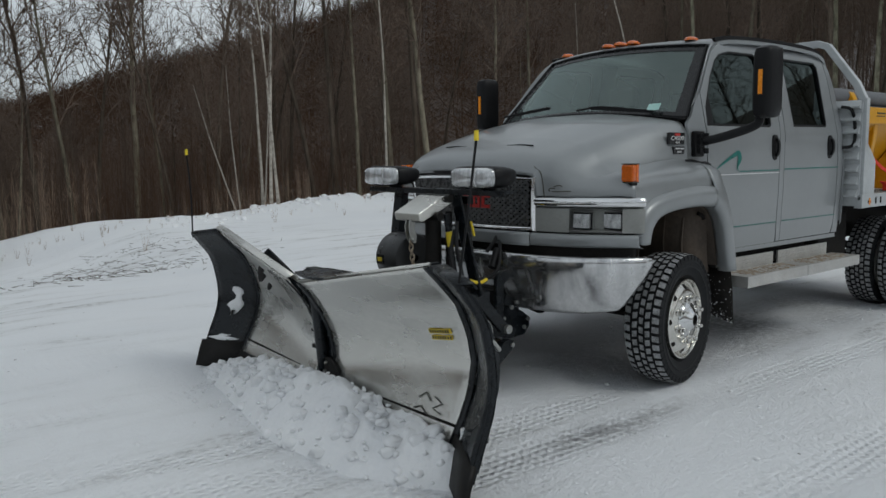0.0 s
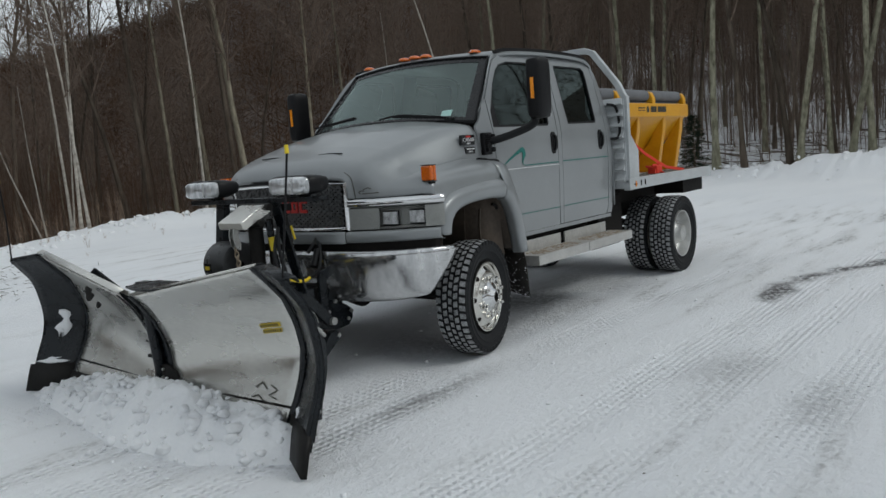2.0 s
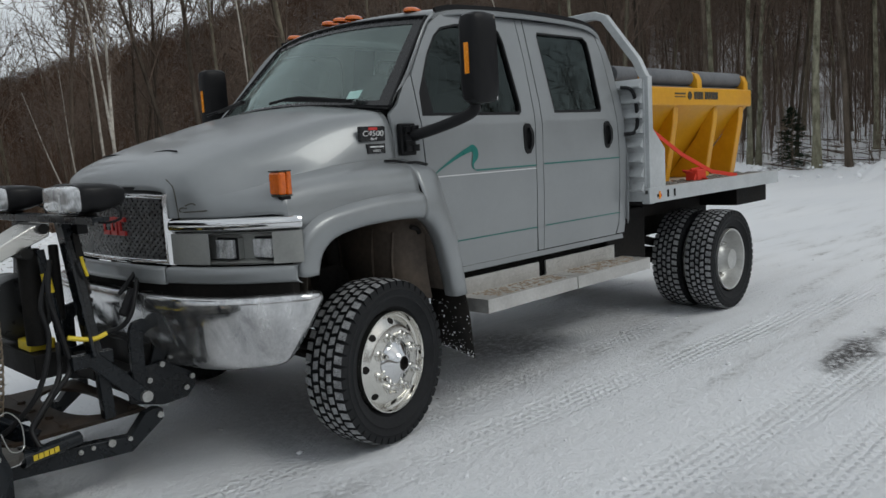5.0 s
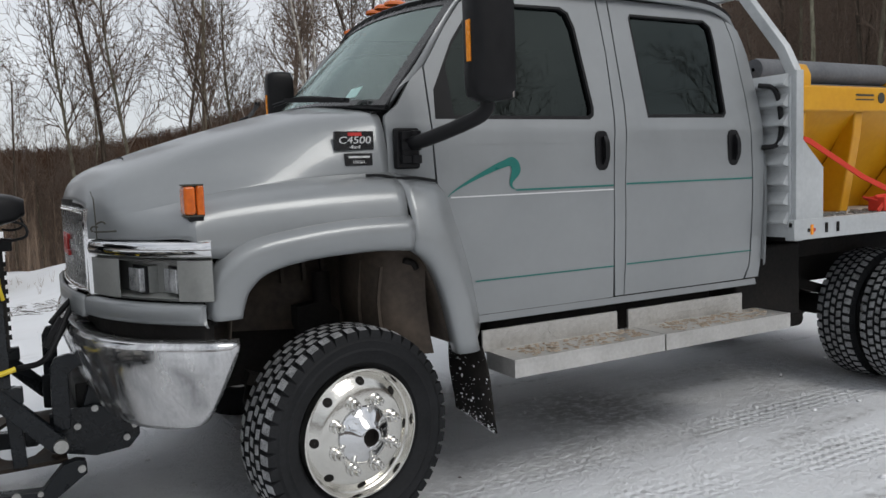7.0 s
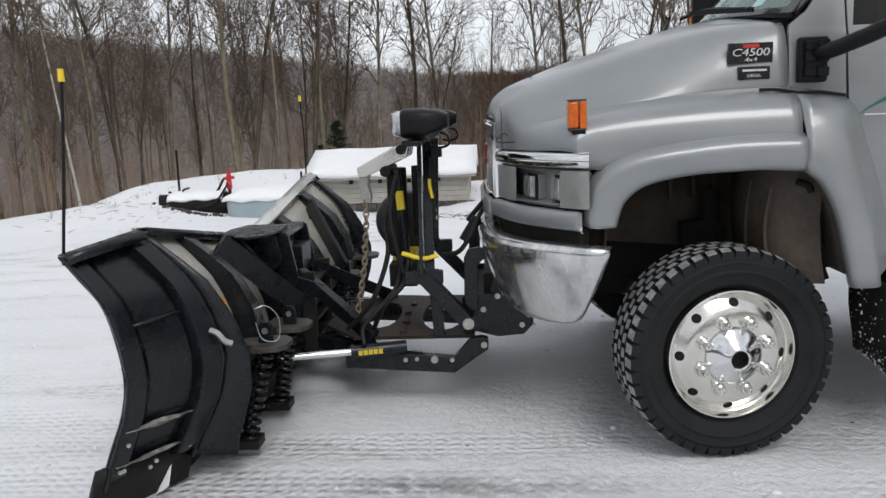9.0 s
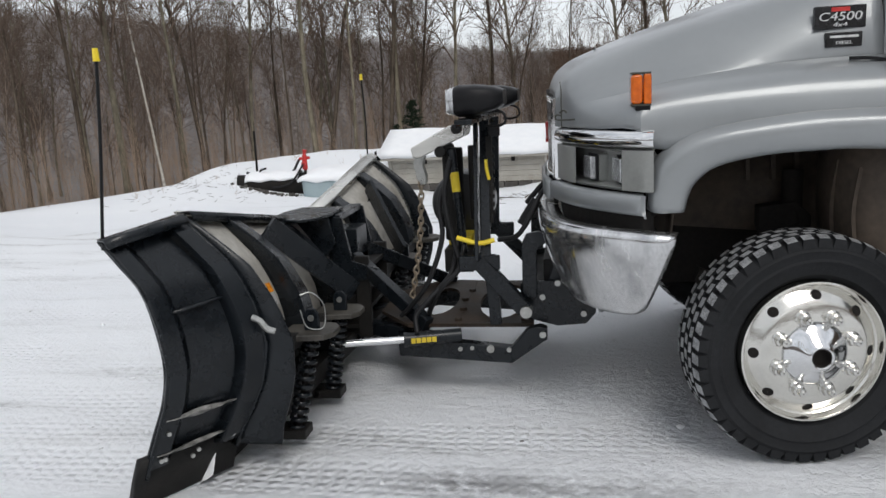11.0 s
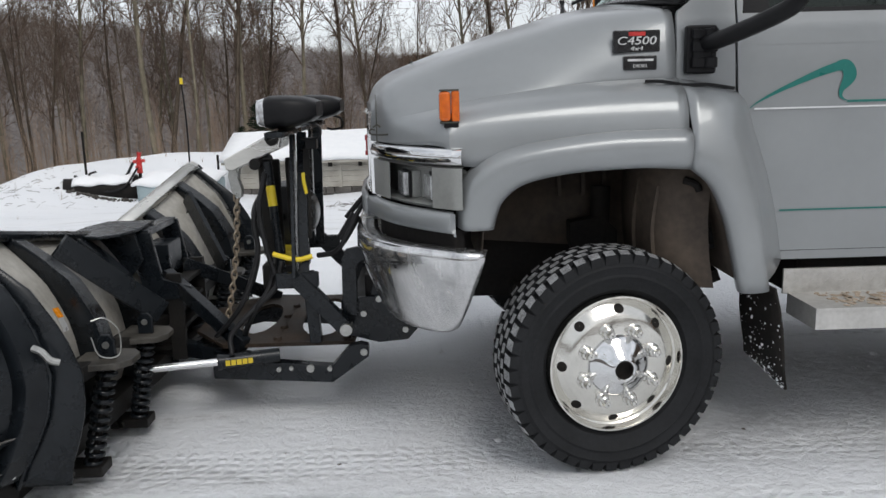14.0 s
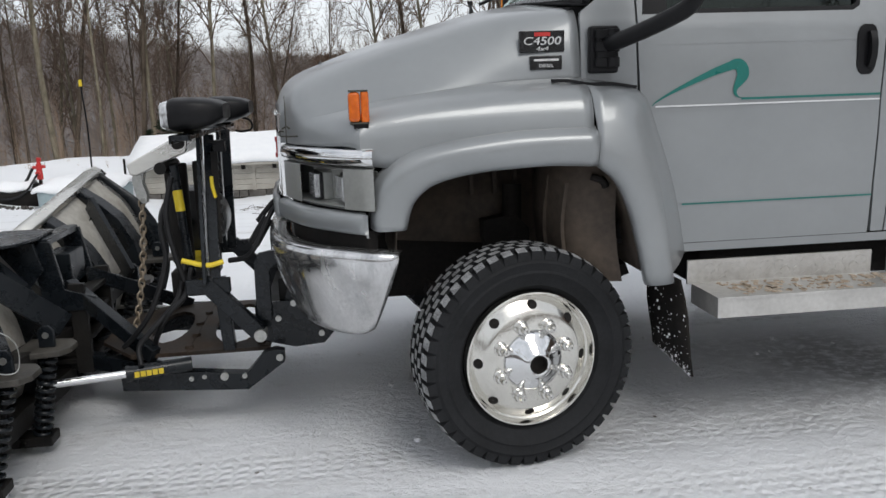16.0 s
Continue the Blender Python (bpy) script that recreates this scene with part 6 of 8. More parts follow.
def plain_mesh(name, bm, mat, sharp=32):
    bmesh.ops.recalc_face_normals(bm, faces=bm.faces)
    me = bpy.data.meshes.new(name)
    bm.to_mesh(me)
    bm.free()
    me.materials.append(mat)
    me.polygons.foreach_set("use_smooth", [True] * len(me.polygons))
    me.set_sharp_from_angle(angle=radians(sharp))
    return me


TYRE, TREAD = tyre_mesh(), tread_mesh()
# rims: (radius, depth from the tyre's outer face)
RIM_F = plain_mesh("rim", lathe(bmesh.new(), [(0.250, 0.20), (0.262, 0.030), (0.2595, 0.014), (0.253, 0.012), (0.248, 0.020), (0.243, 0.040), (0.236, 0.045), (0.226, 0.040), (0.196, 0.018), (0.180, 0.010), (0.100, 0.009), (0.100, 0.03), (0.19, 0.06), (0.235, 0.08), (0.238, 0.20)], (0, 0, 0), (0, 1, 0), 64), M_ALU_WHEEL)
HUB_F = plain_mesh("hub", lathe(bmesh.new(), [(0.120, 0.02), (0.118, 0.006), (0.113, -0.003), (0.104, -0.010), (0.088, -0.020), (0.070, -0.030), (0.056, -0.040), (0.048, -0.048), (0.040, -0.052), (0.035, -0.050), (0.033, -0.02), (0.005, -0.02), (0.005, 0.02)], (0, 0, 0), (0, 1, 0), 40), M_CHROME)
RIM_R = plain_mesh("rim", lathe(bmesh.new(), [(0.250, 0.20), (0.262, 0.030), (0.260, 0.016), (0.248, 0.018), (0.240, 0.040), (0.228, 0.110), (0.205, 0.150), (0.185, 0.165), (0.170, 0.168), (0.150, 0.160), (0.110, 0.150), (0.108, 0.19)], (0, 0, 0), (0, 1, 0), 64, False), M_STEEL_WHEEL)
HUB_R = plain_mesh("hub", lathe(bmesh.new(), [(0.125, 0.17), (0.120, 0.09), (0.105, 0.07), (0.090, 0.05), (0.085, 0.010), (0.070, 0.004), (0.004, 0.002), (0.004, 0.17)], (0, 0, 0), (0, 1, 0), 32), M_STEEL_WHEEL)
bm = bmesh.new()
lathe(bm, [(0.027, 0.01), (0.027, -0.006), (0.0225, -0.010), (0.0205, -0.030), (0.0150, -0.034), (0.0150, -0.050), (0.0120, -0.058), (0.003, -0.061), (0.003, 0.01)], (0, 0, 0), (0, 1, 0), 14)
BORE = plain_mesh("hub_bore", lathe(bmesh.new(), [(0.0005, -0.022), (0.0325, -0.022), (0.0345, -0.0515), (0.031, -0.0525), (0.029, -0.026), (0.0005, -0.026)], (0, 0, 0), (0, 1, 0), 24), M_DARK)
NUT = plain_mesh("lug_nut", bm, M_NUT)
HOLE = plain_mesh("vent_hole", lathe(bmesh.new(), [(0.0165, 0.006), (0.0195, -0.0006), (0.0165, -0.0012), (0.0005, 0.0005), (0.0005, 0.006)], (0, 0, 0), (0, 1, 0), 14), M_DARK)


def sub(name, me, parent, m, label=""):
    o = new(name, me)
    o.parent = parent
    o.matrix_basis = m
    if label:
        o["label"] = label
    return o


def wheel(x, y, side, front, turn=0.0, outer=True, steer=0.0):
    """A wheel whose tyre's outer face lies at y on the driver's side."""
    base = Matrix.Translation((x, y if not side else 2 * MID - y, R - 0.006)) @ Matrix.Rotation(radians(steer), 4, "Z") @ (Matrix.Rotation(math.pi, 4, "Z") if side else Matrix()) @ Matrix.Rotation(turn, 4, "Y")
    rim = new("wheel", RIM_F if front else RIM_R)
    rim.parent = truck
    rim.matrix_parent_inverse = truck.matrix_basis.inverted()
    rim.matrix_basis = base
    rim["label"] = "polished aluminium front wheel" if front else "dull silver rear wheel"
    sub("tyre", TYRE, rim, Matrix(), "black all-terrain tyre with pale mottled tread tops")
    sub("tread", TREAD, rim, Matrix(), "rows of tread blocks")["kind"] = "stuff"
    if outer:
        hub = sub("hub", HUB_F if front else HUB_R, rim, Matrix())
        if front:
            sub("hub_bore", BORE, rim, Matrix(), "dark hub bore")
        for k in range(8):
            a = 2 * math.pi * (k + 0.5) / 8
            rr = 0.141 if front else 0.150
            sub("lug_nut", NUT if front else NUT, rim, Matrix.Translation((rr * math.cos(a), 0.010 if front else 0.155, rr * math.sin(a))))
        if not front:
            for k in range(8):
                a = 2 * math.pi * (k + 0.1) / 8
                sub("vent_hole", HOLE, rim, Matrix.Translation((0.190 * math.cos(a), 0.158, 0.190 * math.sin(a))) @ Matrix.Diagonal((1.3, 1, 1.3, 1)))
        if front:
            for k in range(8):
                a = 2 * math.pi * (k + 0.02) / 8
                sub("vent_hole", HOLE, rim, Matrix.Translation((0.211 * math.cos(a), 0.0285, 0.211 * math.sin(a))) @ Matrix.Rotation(a, 4, "Y").inverted() @ Matrix.Rotation(0.62, 4, "Z"))
    return rim


for side in (0, 1):
    wheel(0.0, 0.072 if not side else 0.06, side, True, 0.05, steer=10)
    wheel(3.874, 0.045, side, False, 0.3)
    wheel(3.874, 0.345, side, False, 0.9, outer=False)

# flatbed
bed = part("bed_floor", new_box((2.58, 0.10, 1.075), (4.95, 2 * MID - 0.10, 1.100)), M_BED_ALU, truck, "aluminium flatbed floor dusted with salt")
for side in (0, 1):
    def sidebox(name, lo, hi, mat=M_BED_ALU, lab="", bev=0.004):
        bm = new_box(lo, hi)
        if side:
            for v in bm.verts:
                v.co = flip(v.co)
        return part(name, bm, mat, bed, lab, bevel=bev)
    sidebox("side_rail", (2.58, 0.085, 1.005), (4.95, 0.125, 1.118), lab="pale aluminium bed side rail")
    bm = bmesh.new()
    prism(bm, [(2.605, 1.118), (2.605, 1.575), (2.64, 1.575), (2.835, 1.400), (2.835, 1.118)], "y", 0.095, 0.105)
    if side:
        for v in bm.verts:
            v.co = flip(v.co)
    part("gusset", bm, M_BED_ALU, bed, "sloped aluminium gusset plate")
    sidebox("corner_post", (2.60, 0.09, 1.0), (2.66, 0.16, 1.93), lab="aluminium corner post")
    pts = [(2.63, 0.125, 1.91), (2.625, 0.19, 2.05), (2.61, 0.44, 2.385), (2.61, 0.52, 2.415), (2.61, 0.70, 2.415)]
    part("rack_post", pipe(bmesh.new(), [flip(p) if side else p for p in pts], (0.030, 0.028), square=True), M_BED_ALU, bed, "pale slanted headache rack tube", bevel=0.006)
    for x in (2.70, 2.745):
        bm = rod(bmesh.new(), (x, 0.083, 1.055), (x, 0.10, 1.055), 0.012, n=12)
        if side:
            for v in bm.verts:
                v.co = flip(v.co)
        part("marker_lamp", bm, M_DARK if x < 2.72 else M_RED, bed, "round side marker lamp")
    sidebox("reflector", (2.715, 0.080, 1.03), (2.735, 0.087, 1.085), M_ORANGE, "orange reflector", 0.0)
    sidebox("stake_pocket", (2.84, 0.080, 1.035), (2.86, 0.087, 1.09), M_DARK, "", 0.0)
    sidebox("stake_pocket", (2.94, 0.080, 1.035), (2.96, 0.087, 1.09), M_DARK, "", 0.0)
    sidebox("bed_sill", (2.62, 0.55, 0.83), (4.90, 0.63, 1.075), M_DARK)
    # louvred headboard side
headboard = part("headboard", new_box((2.585, 0.12, 1.02), (2.60, 2 * MID - 0.12, 1.90)), M_BED_ALU, truck, "louvred aluminium bed headboard")
for k in range(8):
    z = 1.09 + 0.107 * k
    part("louvre", prism(bmesh.new(), [(2.585, z), (2.545, z + 0.012), (2.545, z + 0.022), (2.585, z + 0.075)], "y", 0.13, 2 * MID - 0.13), M_BED_ALU, headboard)
bm = pipe(bmesh.new(), [(2.61, 0.62, 2.415), (2.61, 2 * MID - 0.62, 2.415)], (0.030, 0.028), square=True)
part("rack_bar", bm, M_BED_ALU, bed, bevel=0.006)
for k in range(9):
    x = 2.75 + 0.26 * k
    part("cross_member", new_box((x, 0.14, 1.0), (x + 0.05, 2 * MID - 0.14, 1.07)), M_DARK, bed)
part("tail_box", new_box((4.3, 0.2, 0.84), (4.94, 2.14, 1.0)), M_DARK, bed)
bm = rod(bmesh.new(), (4.94, 0.30, 0.93), (4.965, 0.30, 0.93), 0.05, n=16)
part("tail_lamp", bm, M_RED, bed, "round red tail lamp")
bm = bmesh.new()
rs = random.Random(3)
for k in range(420):
    s = rs.uniform(0.006, 0.02)
    box(bm, (-s, -s, -s * 0.5), (s, s, s * 0.6), Matrix.Translation((rs.uniform(2.85, 4.9), 0.14 + rs.random() ** 1.5 * 0.34, 1.103)) @ Matrix.Rotation(rs.random() * 3, 4, "Z"))
part("grit", bm, M_GRAVEL, bed, "grit and salt lying on the bed")["kind"] = "stuff"


# ---- salt spreader on the bed ----
spreader = thing("salt_spreader", (4.0, MID, 1.10), "yellow plastic salt spreader standing on the truck bed", "salt spreader")
bm = bmesh.new()
x0, x1 = 3.03, 5.06
ring = [[(x0, 0.40, 1.735), (x1, 0.40, 1.735), (x1, 1.94, 1.735), (x0, 1.94, 1.735)], [(x0, 0.39, 1.745), (x1 + 0.01, 0.39, 1.745), (x1 + 0.01, 1.95, 1.745), (x0, 1.95, 1.745)],
        [(x0, 0.39, 1.885), (x1 + 0.01, 0.39, 1.885), (x1 + 0.01, 1.95, 1.885), (x0, 1.95, 1.885)], [(x0 + 0.03, 0.42, 1.90), (x1 - 0.02, 0.42, 1.90), (x1 - 0.02, 1.92, 1.90), (x0 + 0.03, 1.92, 1.90)],
        [(x0 + 0.06, 0.46, 1.80), (x1 - 0.06, 0.46, 1.80), (x1 - 0.06, 1.88, 1.80), (x0 + 0.06, 1.88, 1.80)]]
sheet(bm, [r + r[:1] for r in ring])
part("rim_band", bm, M_YELLOW, spreader, "yellow top band with dark lettering", bevel=0.008)
bm = bmesh.new()
hop = [[(x0 + 0.03, 0.42, 1.74), (x1 - 0.02, 0.42, 1.74), (x1 - 0.02, 1.92, 1.74), (x0 + 0.03, 1.92, 1.74)],
       [(x0 + 0.12, 0.60, 1.50), (x1 - 0.14, 0.60, 1.50), (x1 - 0.14, 1.74, 1.50), (x0 + 0.12, 1.74, 1.50)],
       [(x0 + 0.25, 0.86, 1.16), (x1 - 0.30, 0.86, 1.16), (x1 - 0.30, 1.48, 1.16), (x0 + 0.25, 1.48, 1.16)],
       [(x0 + 0.25, 0.88, 1.10), (x1 - 0.30, 0.88, 1.10), (x1 - 0.30, 1.46, 1.10), (x0 + 0.25, 1.46, 1.10)]]
sheet(bm, [r + r[:1] for r in hop])
part("hopper", bm, M_YELLOW, spreader, "sloping yellow hopper")
for y, s in ((0.42, 1), (1.92, -1)):
    for x, w in ((3.08, 0.10), (3.64, 0.085), (4.38, 0.085), (4.92, 0.10)):
        bm = bmesh.new()
        prism(bm, [(y, 1.74), (y + s * 0.01, 1.60), (y + s * 0.10, 1.10), (y + s * 0.48, 1.10), (y + s * 0.42, 1.18), (y + s * 0.18, 1.48), (y + s * 0.05, 1.74)], "x", x - w / 2, x + w / 2)
        part("leg_rib", bm, M_YELLOW, spreader, "moulded yellow support rib", bevel=0.012)
    for x in (3.10, 4.03, 4.98):
        bm = bmesh.new()
        prism(bm, [(y - s * 0.02, 1.86), (y - s * 0.02, 1.96), (y + s * 0.01, 2.02), (y + s * 0.07, 2.04), (y + s * 0.10, 2.00), (y + s * 0.10, 1.86)], "x", x - 0.045, x + 0.045)
        part("roll_bracket", bm, M_YELLOW, spreader, "yellow tarp roll bracket", bevel=0.01)
for a, b in ((2.75, 4.0), (4.06, 5.0)):
    bm = bmesh.new()
    lathe(bm, [(0.012, 0), (0.062, 0.008), (0.068, 0.03), (0.068, b - a - 0.03), (0.062, b - a - 0.008), (0.012, b - a)], (a, 0.50, 1.985), (1, 0, 0), 20, False)
    part("tarp_roll", bm, M_ROLL, spreader, "grey rolled tarp on top")
bm = patch(bmesh.new(), [[(x, y, 1.90 + 0.13 * math.sin((y - 0.45) / 1.44 * math.pi)) for y in (0.45, 0.7, 1.0, 1.3, 1.6, 1.89)] for x in (3.04, 3.5, 4.2, 5.0)], 4, 2)
part("tarp", bm, M_ROLL, spreader, "dark tarp over the hopper", solid=0.01)
bm = bmesh.new()
prism(bm, [(2.70, 1.90), (2.70, 1.99), (2.78, 2.06), (3.0, 2.06), (3.06, 1.97), (3.06, 1.90)], "y", 0.62, 1.75)
part("front_cover", bm, M_PLASTIC, spreader, "black tarp end cover", bevel=0.02)
bm = bmesh.new()
prism(bm, [(2.72, 1.66), (2.72, 1.90), (3.05, 1.90), (3.05, 1.66)], "y", 0.45, 0.80)
part("front_ledge", bm, M_YELLOW, spreader, "", bevel=0.02)
# lettering as plain bars
for x, w in ((3.90, 0.035), (3.945, 0.035), (3.99, 0.03), (4.03, 0.035), (4.10, 0.035), (4.145, 0.035), (4.19, 0.03), (4.23, 0.035), (4.275, 0.03), (4.315, 0.035)):
    part("letter_bar", new_box((x, 0.386, 1.795), (x + w, 0.39, 1.860)), M_DECAL_DARK, spreader, "dark lettering bar on yellow")
bm = lathe(bmesh.new(), [(0.002, 0), (0.035, 0), (0.035, -0.004), (0.002, -0.004)], (3.82, 0.390, 1.826), (0, 1, 0), 18)
part("round_mark", bm, M_DECAL_DARK, spreader)
part("letter_bar", new_box((3.56, 0.386, 1.835), (3.74, 0.39, 1.848)), M_DECAL_DARK, spreader)
part("letter_bar", new_box((3.56, 0.386, 1.81), (3.74, 0.39, 1.818)), M_DECAL_DARK, spreader)
# red ratchet strap
strap = thing("ratchet_strap", (3.4, 0.3, 1.4), "red ratchet strap tying the spreader down", "strap")
part("webbing", pipe(bmesh.new(), [(3.02, 0.36, 1.57), (3.06, 0.355, 1.56), (3.50, 0.30, 1.33), (3.86, 0.22, 1.17), (4.15, 0.13, 1.12)], (0.004, 0.016), square=True), M_STRAP, strap)
bm = new_box((3.60, 0.22, 1.11), (3.76, 0.33, 1.20))
rod(bm, (3.58, 0.27, 1.20), (3.78, 0.27, 1.21), 0.012)
part("ratchet", bm, M_STRAP, strap, "red ratchet buckle", bevel=0.01)
part("webbing", pipe(bmesh.new(), [(3.50, 0.20, 1.112), (3.62, 0.25, 1.16), (3.55, 0.32, 1.20), (3.66, 0.30, 1.15), (3.70, 0.18, 1.114)], (0.004, 0.014), square=True, smooth=4), M_STRAP, strap)

# ---- snow plow ----
plow = thing("snow_plow", (-1.8, MID, 0), "stainless V plow with black frame on the truck", "snow plow")
OUT = [(-2.276, 1.001), (-2.179, 0.909), (-2.090, 0.815), (-2.018, 0.664), (-1.991, 0.524), (-2.014, 0.392), (-2.070, 0.271), (-2.120, 0.190), (-2.150, 0.120)]
INN = [(-2.250, 0.785), (-2.170, 0.690), (-2.115, 0.600), (-2.065, 0.490), (-2.045, 0.390), (-2.045, 0.300), (-2.060, 0.215), (-2.080, 0.160), (-2.095, 0.120)]
TIP = [(-2.395, 0.968), (-2.330, 0.885), (-2.262, 0.790), (-2.226, 0.650), (-2.214, 0.520), (-2.236, 0.400), (-2.285, 0.280), (-2.320, 0.190), (-2.345, 0.120)]


class Wing:
    """One half of the blade; t runs from the middle hinge (0) to the outer end (1)."""

    def __init__(self, y_in, y_out, y_tip, back):
        self.y_in, self.y_out, self.y_tip, self.back = y_in, y_out, y_tip, back

    def at(self, t, k, off=0.0):
        """Point k of the profile at t, moved off metres to the rear."""
        i = min(int(k), len(OUT) - 2)
        f = k - i
        a = [INN[i][c] + (INN[i + 1][c] - INN[i][c]) * f for c in (0, 1)]
        b = [OUT[i][c] + (OUT[i + 1][c] - OUT[i][c]) * f for c in (0, 1)]
        x = a[0] + (b[0] + self.back - a[0]) * t
        z = a[1] + (b[1] - a[1]) * t
        y = self.y_in + (self.y_out - self.y_in) * t
        return Vector((x + off, y, z + off * 0.15))

    def tip(self, s, k, off=0.0):
        a = self.at(1, k)
        i = min(int(k), len(TIP) - 2)
        f = k - i
        b = Vector((TIP[i][0] + (TIP[i + 1][0] - TIP[i][0]) * f + self.back * 1.4, self.y_tip, TIP[i][1] + (TIP[i + 1][1] - TIP[i][1]) * f))
        p = a + (b - a) * s
        d = (self.y_tip - self.y_out)
        return p + Vector((off * 0.75, math.copysign(off * 0.65, d), 0))


K = len(OUT) - 1
for w in (Wing(1.12, -0.10, -0.42, 0.0), Wing(1.22, 2.33, 2.60, 0.10)):
    driver = w.y_out < MID
    out = math.copysign(1, w.y_out - MID)
    bm = patch(bmesh.new(), [[w.at(t, k) for k in range(K + 1)] for t in (0, 0.25, 0.5, 0.75, 1)], 5, 3)
    board = part("moldboard", bm, M_STAINLESS, plow, "curved brushed stainless plow blade half", sharp=60, solid=0.006)
    bm = patch(bmesh.new(), [[w.at(t, k, 0.0055) for k in [j * (K - 0.1) / 8 for j in range(9)]] for t in (0.01, 0.25, 0.5, 0.75, 0.965)], 5, 3)
    part("back_sheet", bm, M_DULL_STEEL, board, "dull pale steel back of the blade", sharp=60)
    # rolled top lip
    rows = [[w.at(t, 0) + Vector(d) for d in (((0.004, 0, 0.004), (-0.006, 0, 0.014), (0.004, 0, 0.018), (0.012, 0, 0.012)) if driver else ((0.004, 0, 0.004), (-0.012, 0, 0.022), (0.03, 0, 0.034), (0.062, 0, 0.014), (0.058, 0, -0.012)))] for t in (0, 0.5, 1)]
    part("top_lip", sheet(bmesh.new(), rows), M_STAINLESS, board, "folded stainless top edge", solid=0.005)
    if driver:
        rows = [[w.at(t, 0) + Vector(d) for d in ((0.012, 0, 0.012), (0.050, 0, 0.016), (0.066, 0, 0.004), (0.062, 0, -0.020))] for t in (0, 0.5, 1)]
        part("top_channel", sheet(bmesh.new(), rows), M_BLACK, board, "black folded channel along the top", solid=0.005)
    # black extension
    bm = patch(bmesh.new(), [[w.tip(s, k) for k in range(K + 1)] for s in (0, 0.5, 1)], 4, 3)
    ext = part("wing_extension", bm, M_BLACK, plow, "black curved end wing with snow stuck on", sharp=60, solid=0.010)
    rows = [[w.tip(s, 0) + Vector((0, 0, 0.004)), w.tip(s, 0, 0.07) + Vector((0.0, 0, 0.010)), w.tip(s, 0.2, 0.075)] for s in (0, 0.5, 1)]
    part("extension_flange", sheet(bmesh.new(), rows), M_BLACK, ext, solid=0.008)
    # box frame behind the extension: two stiff edges and three cross folds
    for s in (0.02, 0.98):
        rows = [[w.tip(s, k, o) for o in (0.004, 0.055 if s < 0.5 else 0.03)] for k in [j * K / 14 for j in range(15)]]
        part("extension_rib", sheet(bmesh.new(), rows), M_BLACK, ext, solid=0.010)
    for k in (2.6, 5.6, 6.9):
        rows = [[w.tip(s, k, o) for o in (0.002, 0.028)] for s in (0.02, 0.5, 0.98)]
        part("extension_rib", sheet(bmesh.new(), rows), M_BLACK, ext, solid=0.010)
    for s0, s1, h in ((0.02, 0.24, 0.050), (0.80, 0.985, 0.034)):
        rows = [[w.tip(s0 if h > 0.04 else s0 - 0.05, k, h if h > 0.04 else 0.006), w.tip(s0 + 0.02, k, h), w.tip(s1 - 0.02, k, h), w.tip(s1 if h < 0.04 else s1 + 0.06, k, h if h < 0.04 else 0.006)] for k in [j * (K - 0.6) / 16 for j in range(17)]]
        part("extension_fold", sheet(bmesh.new(), rows), M_BLACK, ext, "broad folded steel edge", sharp=30, solid=0.004)
    for k in (5.45, 6.75):
        rows = [[w.tip(s, k + 0.08 * math.sin(s * 9 + k), 0.030), w.tip(s, k + 0.04 + 0.04 * math.sin(s * 17), 0.040), w.tip(s, k + 0.09 + 0.07 * math.sin(s * 11 + 1), 0.032)] for s in [0.05 + 0.09 * j for j in range(11)]]
        part("packed_dirt", sheet(bmesh.new(), rows), M_GRIME, ext, "gritty frozen dirt on a rib", solid=0.006)
    for s_, k in ((0.90, 5.9), (0.90, 7.0), (0.86, 7.0), (0.12, 7.1), (0.55, 7.45), (0.5, 7.2)):
        p = w.tip(s_, k, 0.040)
        part("bolt", rod(bmesh.new(), p, p + Vector((0.008, math.copysign(0.008, out), 0)), 0.008, n=8), M_ZINC, ext)
    # heavy end plate behind the blade's outer edge, and black edge band in front
    rows = []
    for k in [j * K / 20 for j in range(21)]:
        a = w.at(1, k, -0.004)
        reach = max(0.05 + 0.02 * k, (-1.965 + w.back - a.x) if k > 4 else 0)
        rows.append([a + Vector((d, out * 0.012, 0)) for d in (0, 0.03, reach)])
    part("end_plate", sheet(bmesh.new(), rows), M_BLACK, plow, "black end plate", solid=0.012)
    rows = [[w.at(t, k, -0.006) for t in (0.968, 1.0)] for k in [j * K / 20 for j in range(21)]]
    part("edge_band", sheet(bmesh.new(), rows), M_BLACK, plow, "black outer edge band", solid=0.006)
    rows = [[w.at(t, k, -0.006) for t in (-0.005, 0.03)] for k in [j * K / 20 for j in range(21)]]
    part("edge_band", sheet(bmesh.new(), rows), M_BLACK, plow, "black inner edge band", solid=0.006)
    # cutting edge and shoe
    rows = [[w.at(t, K - 0.4, -0.008), w.at(t, K, -0.008) + Vector((-0.004, 0, 0)), w.at(t, K, -0.010) + Vector((-0.03, 0, -0.095))] for t in (0.0, 0.5, 1.0)]
    part("cutting_edge", sheet(bmesh.new(), rows), M_BLACK_DULL, plow, "worn black cutting edge", solid=0.014)
    rows = [[w.tip(s, K - 1.1, -0.008), w.tip(s, K, -0.008), w.tip(s, K, -0.008) + Vector((-0.03, 0, -0.105))] for s in (-0.06, 0.6, 1.06)]
    part("end_shoe", sheet(bmesh.new(), rows), M_BLACK_DULL, plow, "black wear shoe at the blade end", solid=0.03)
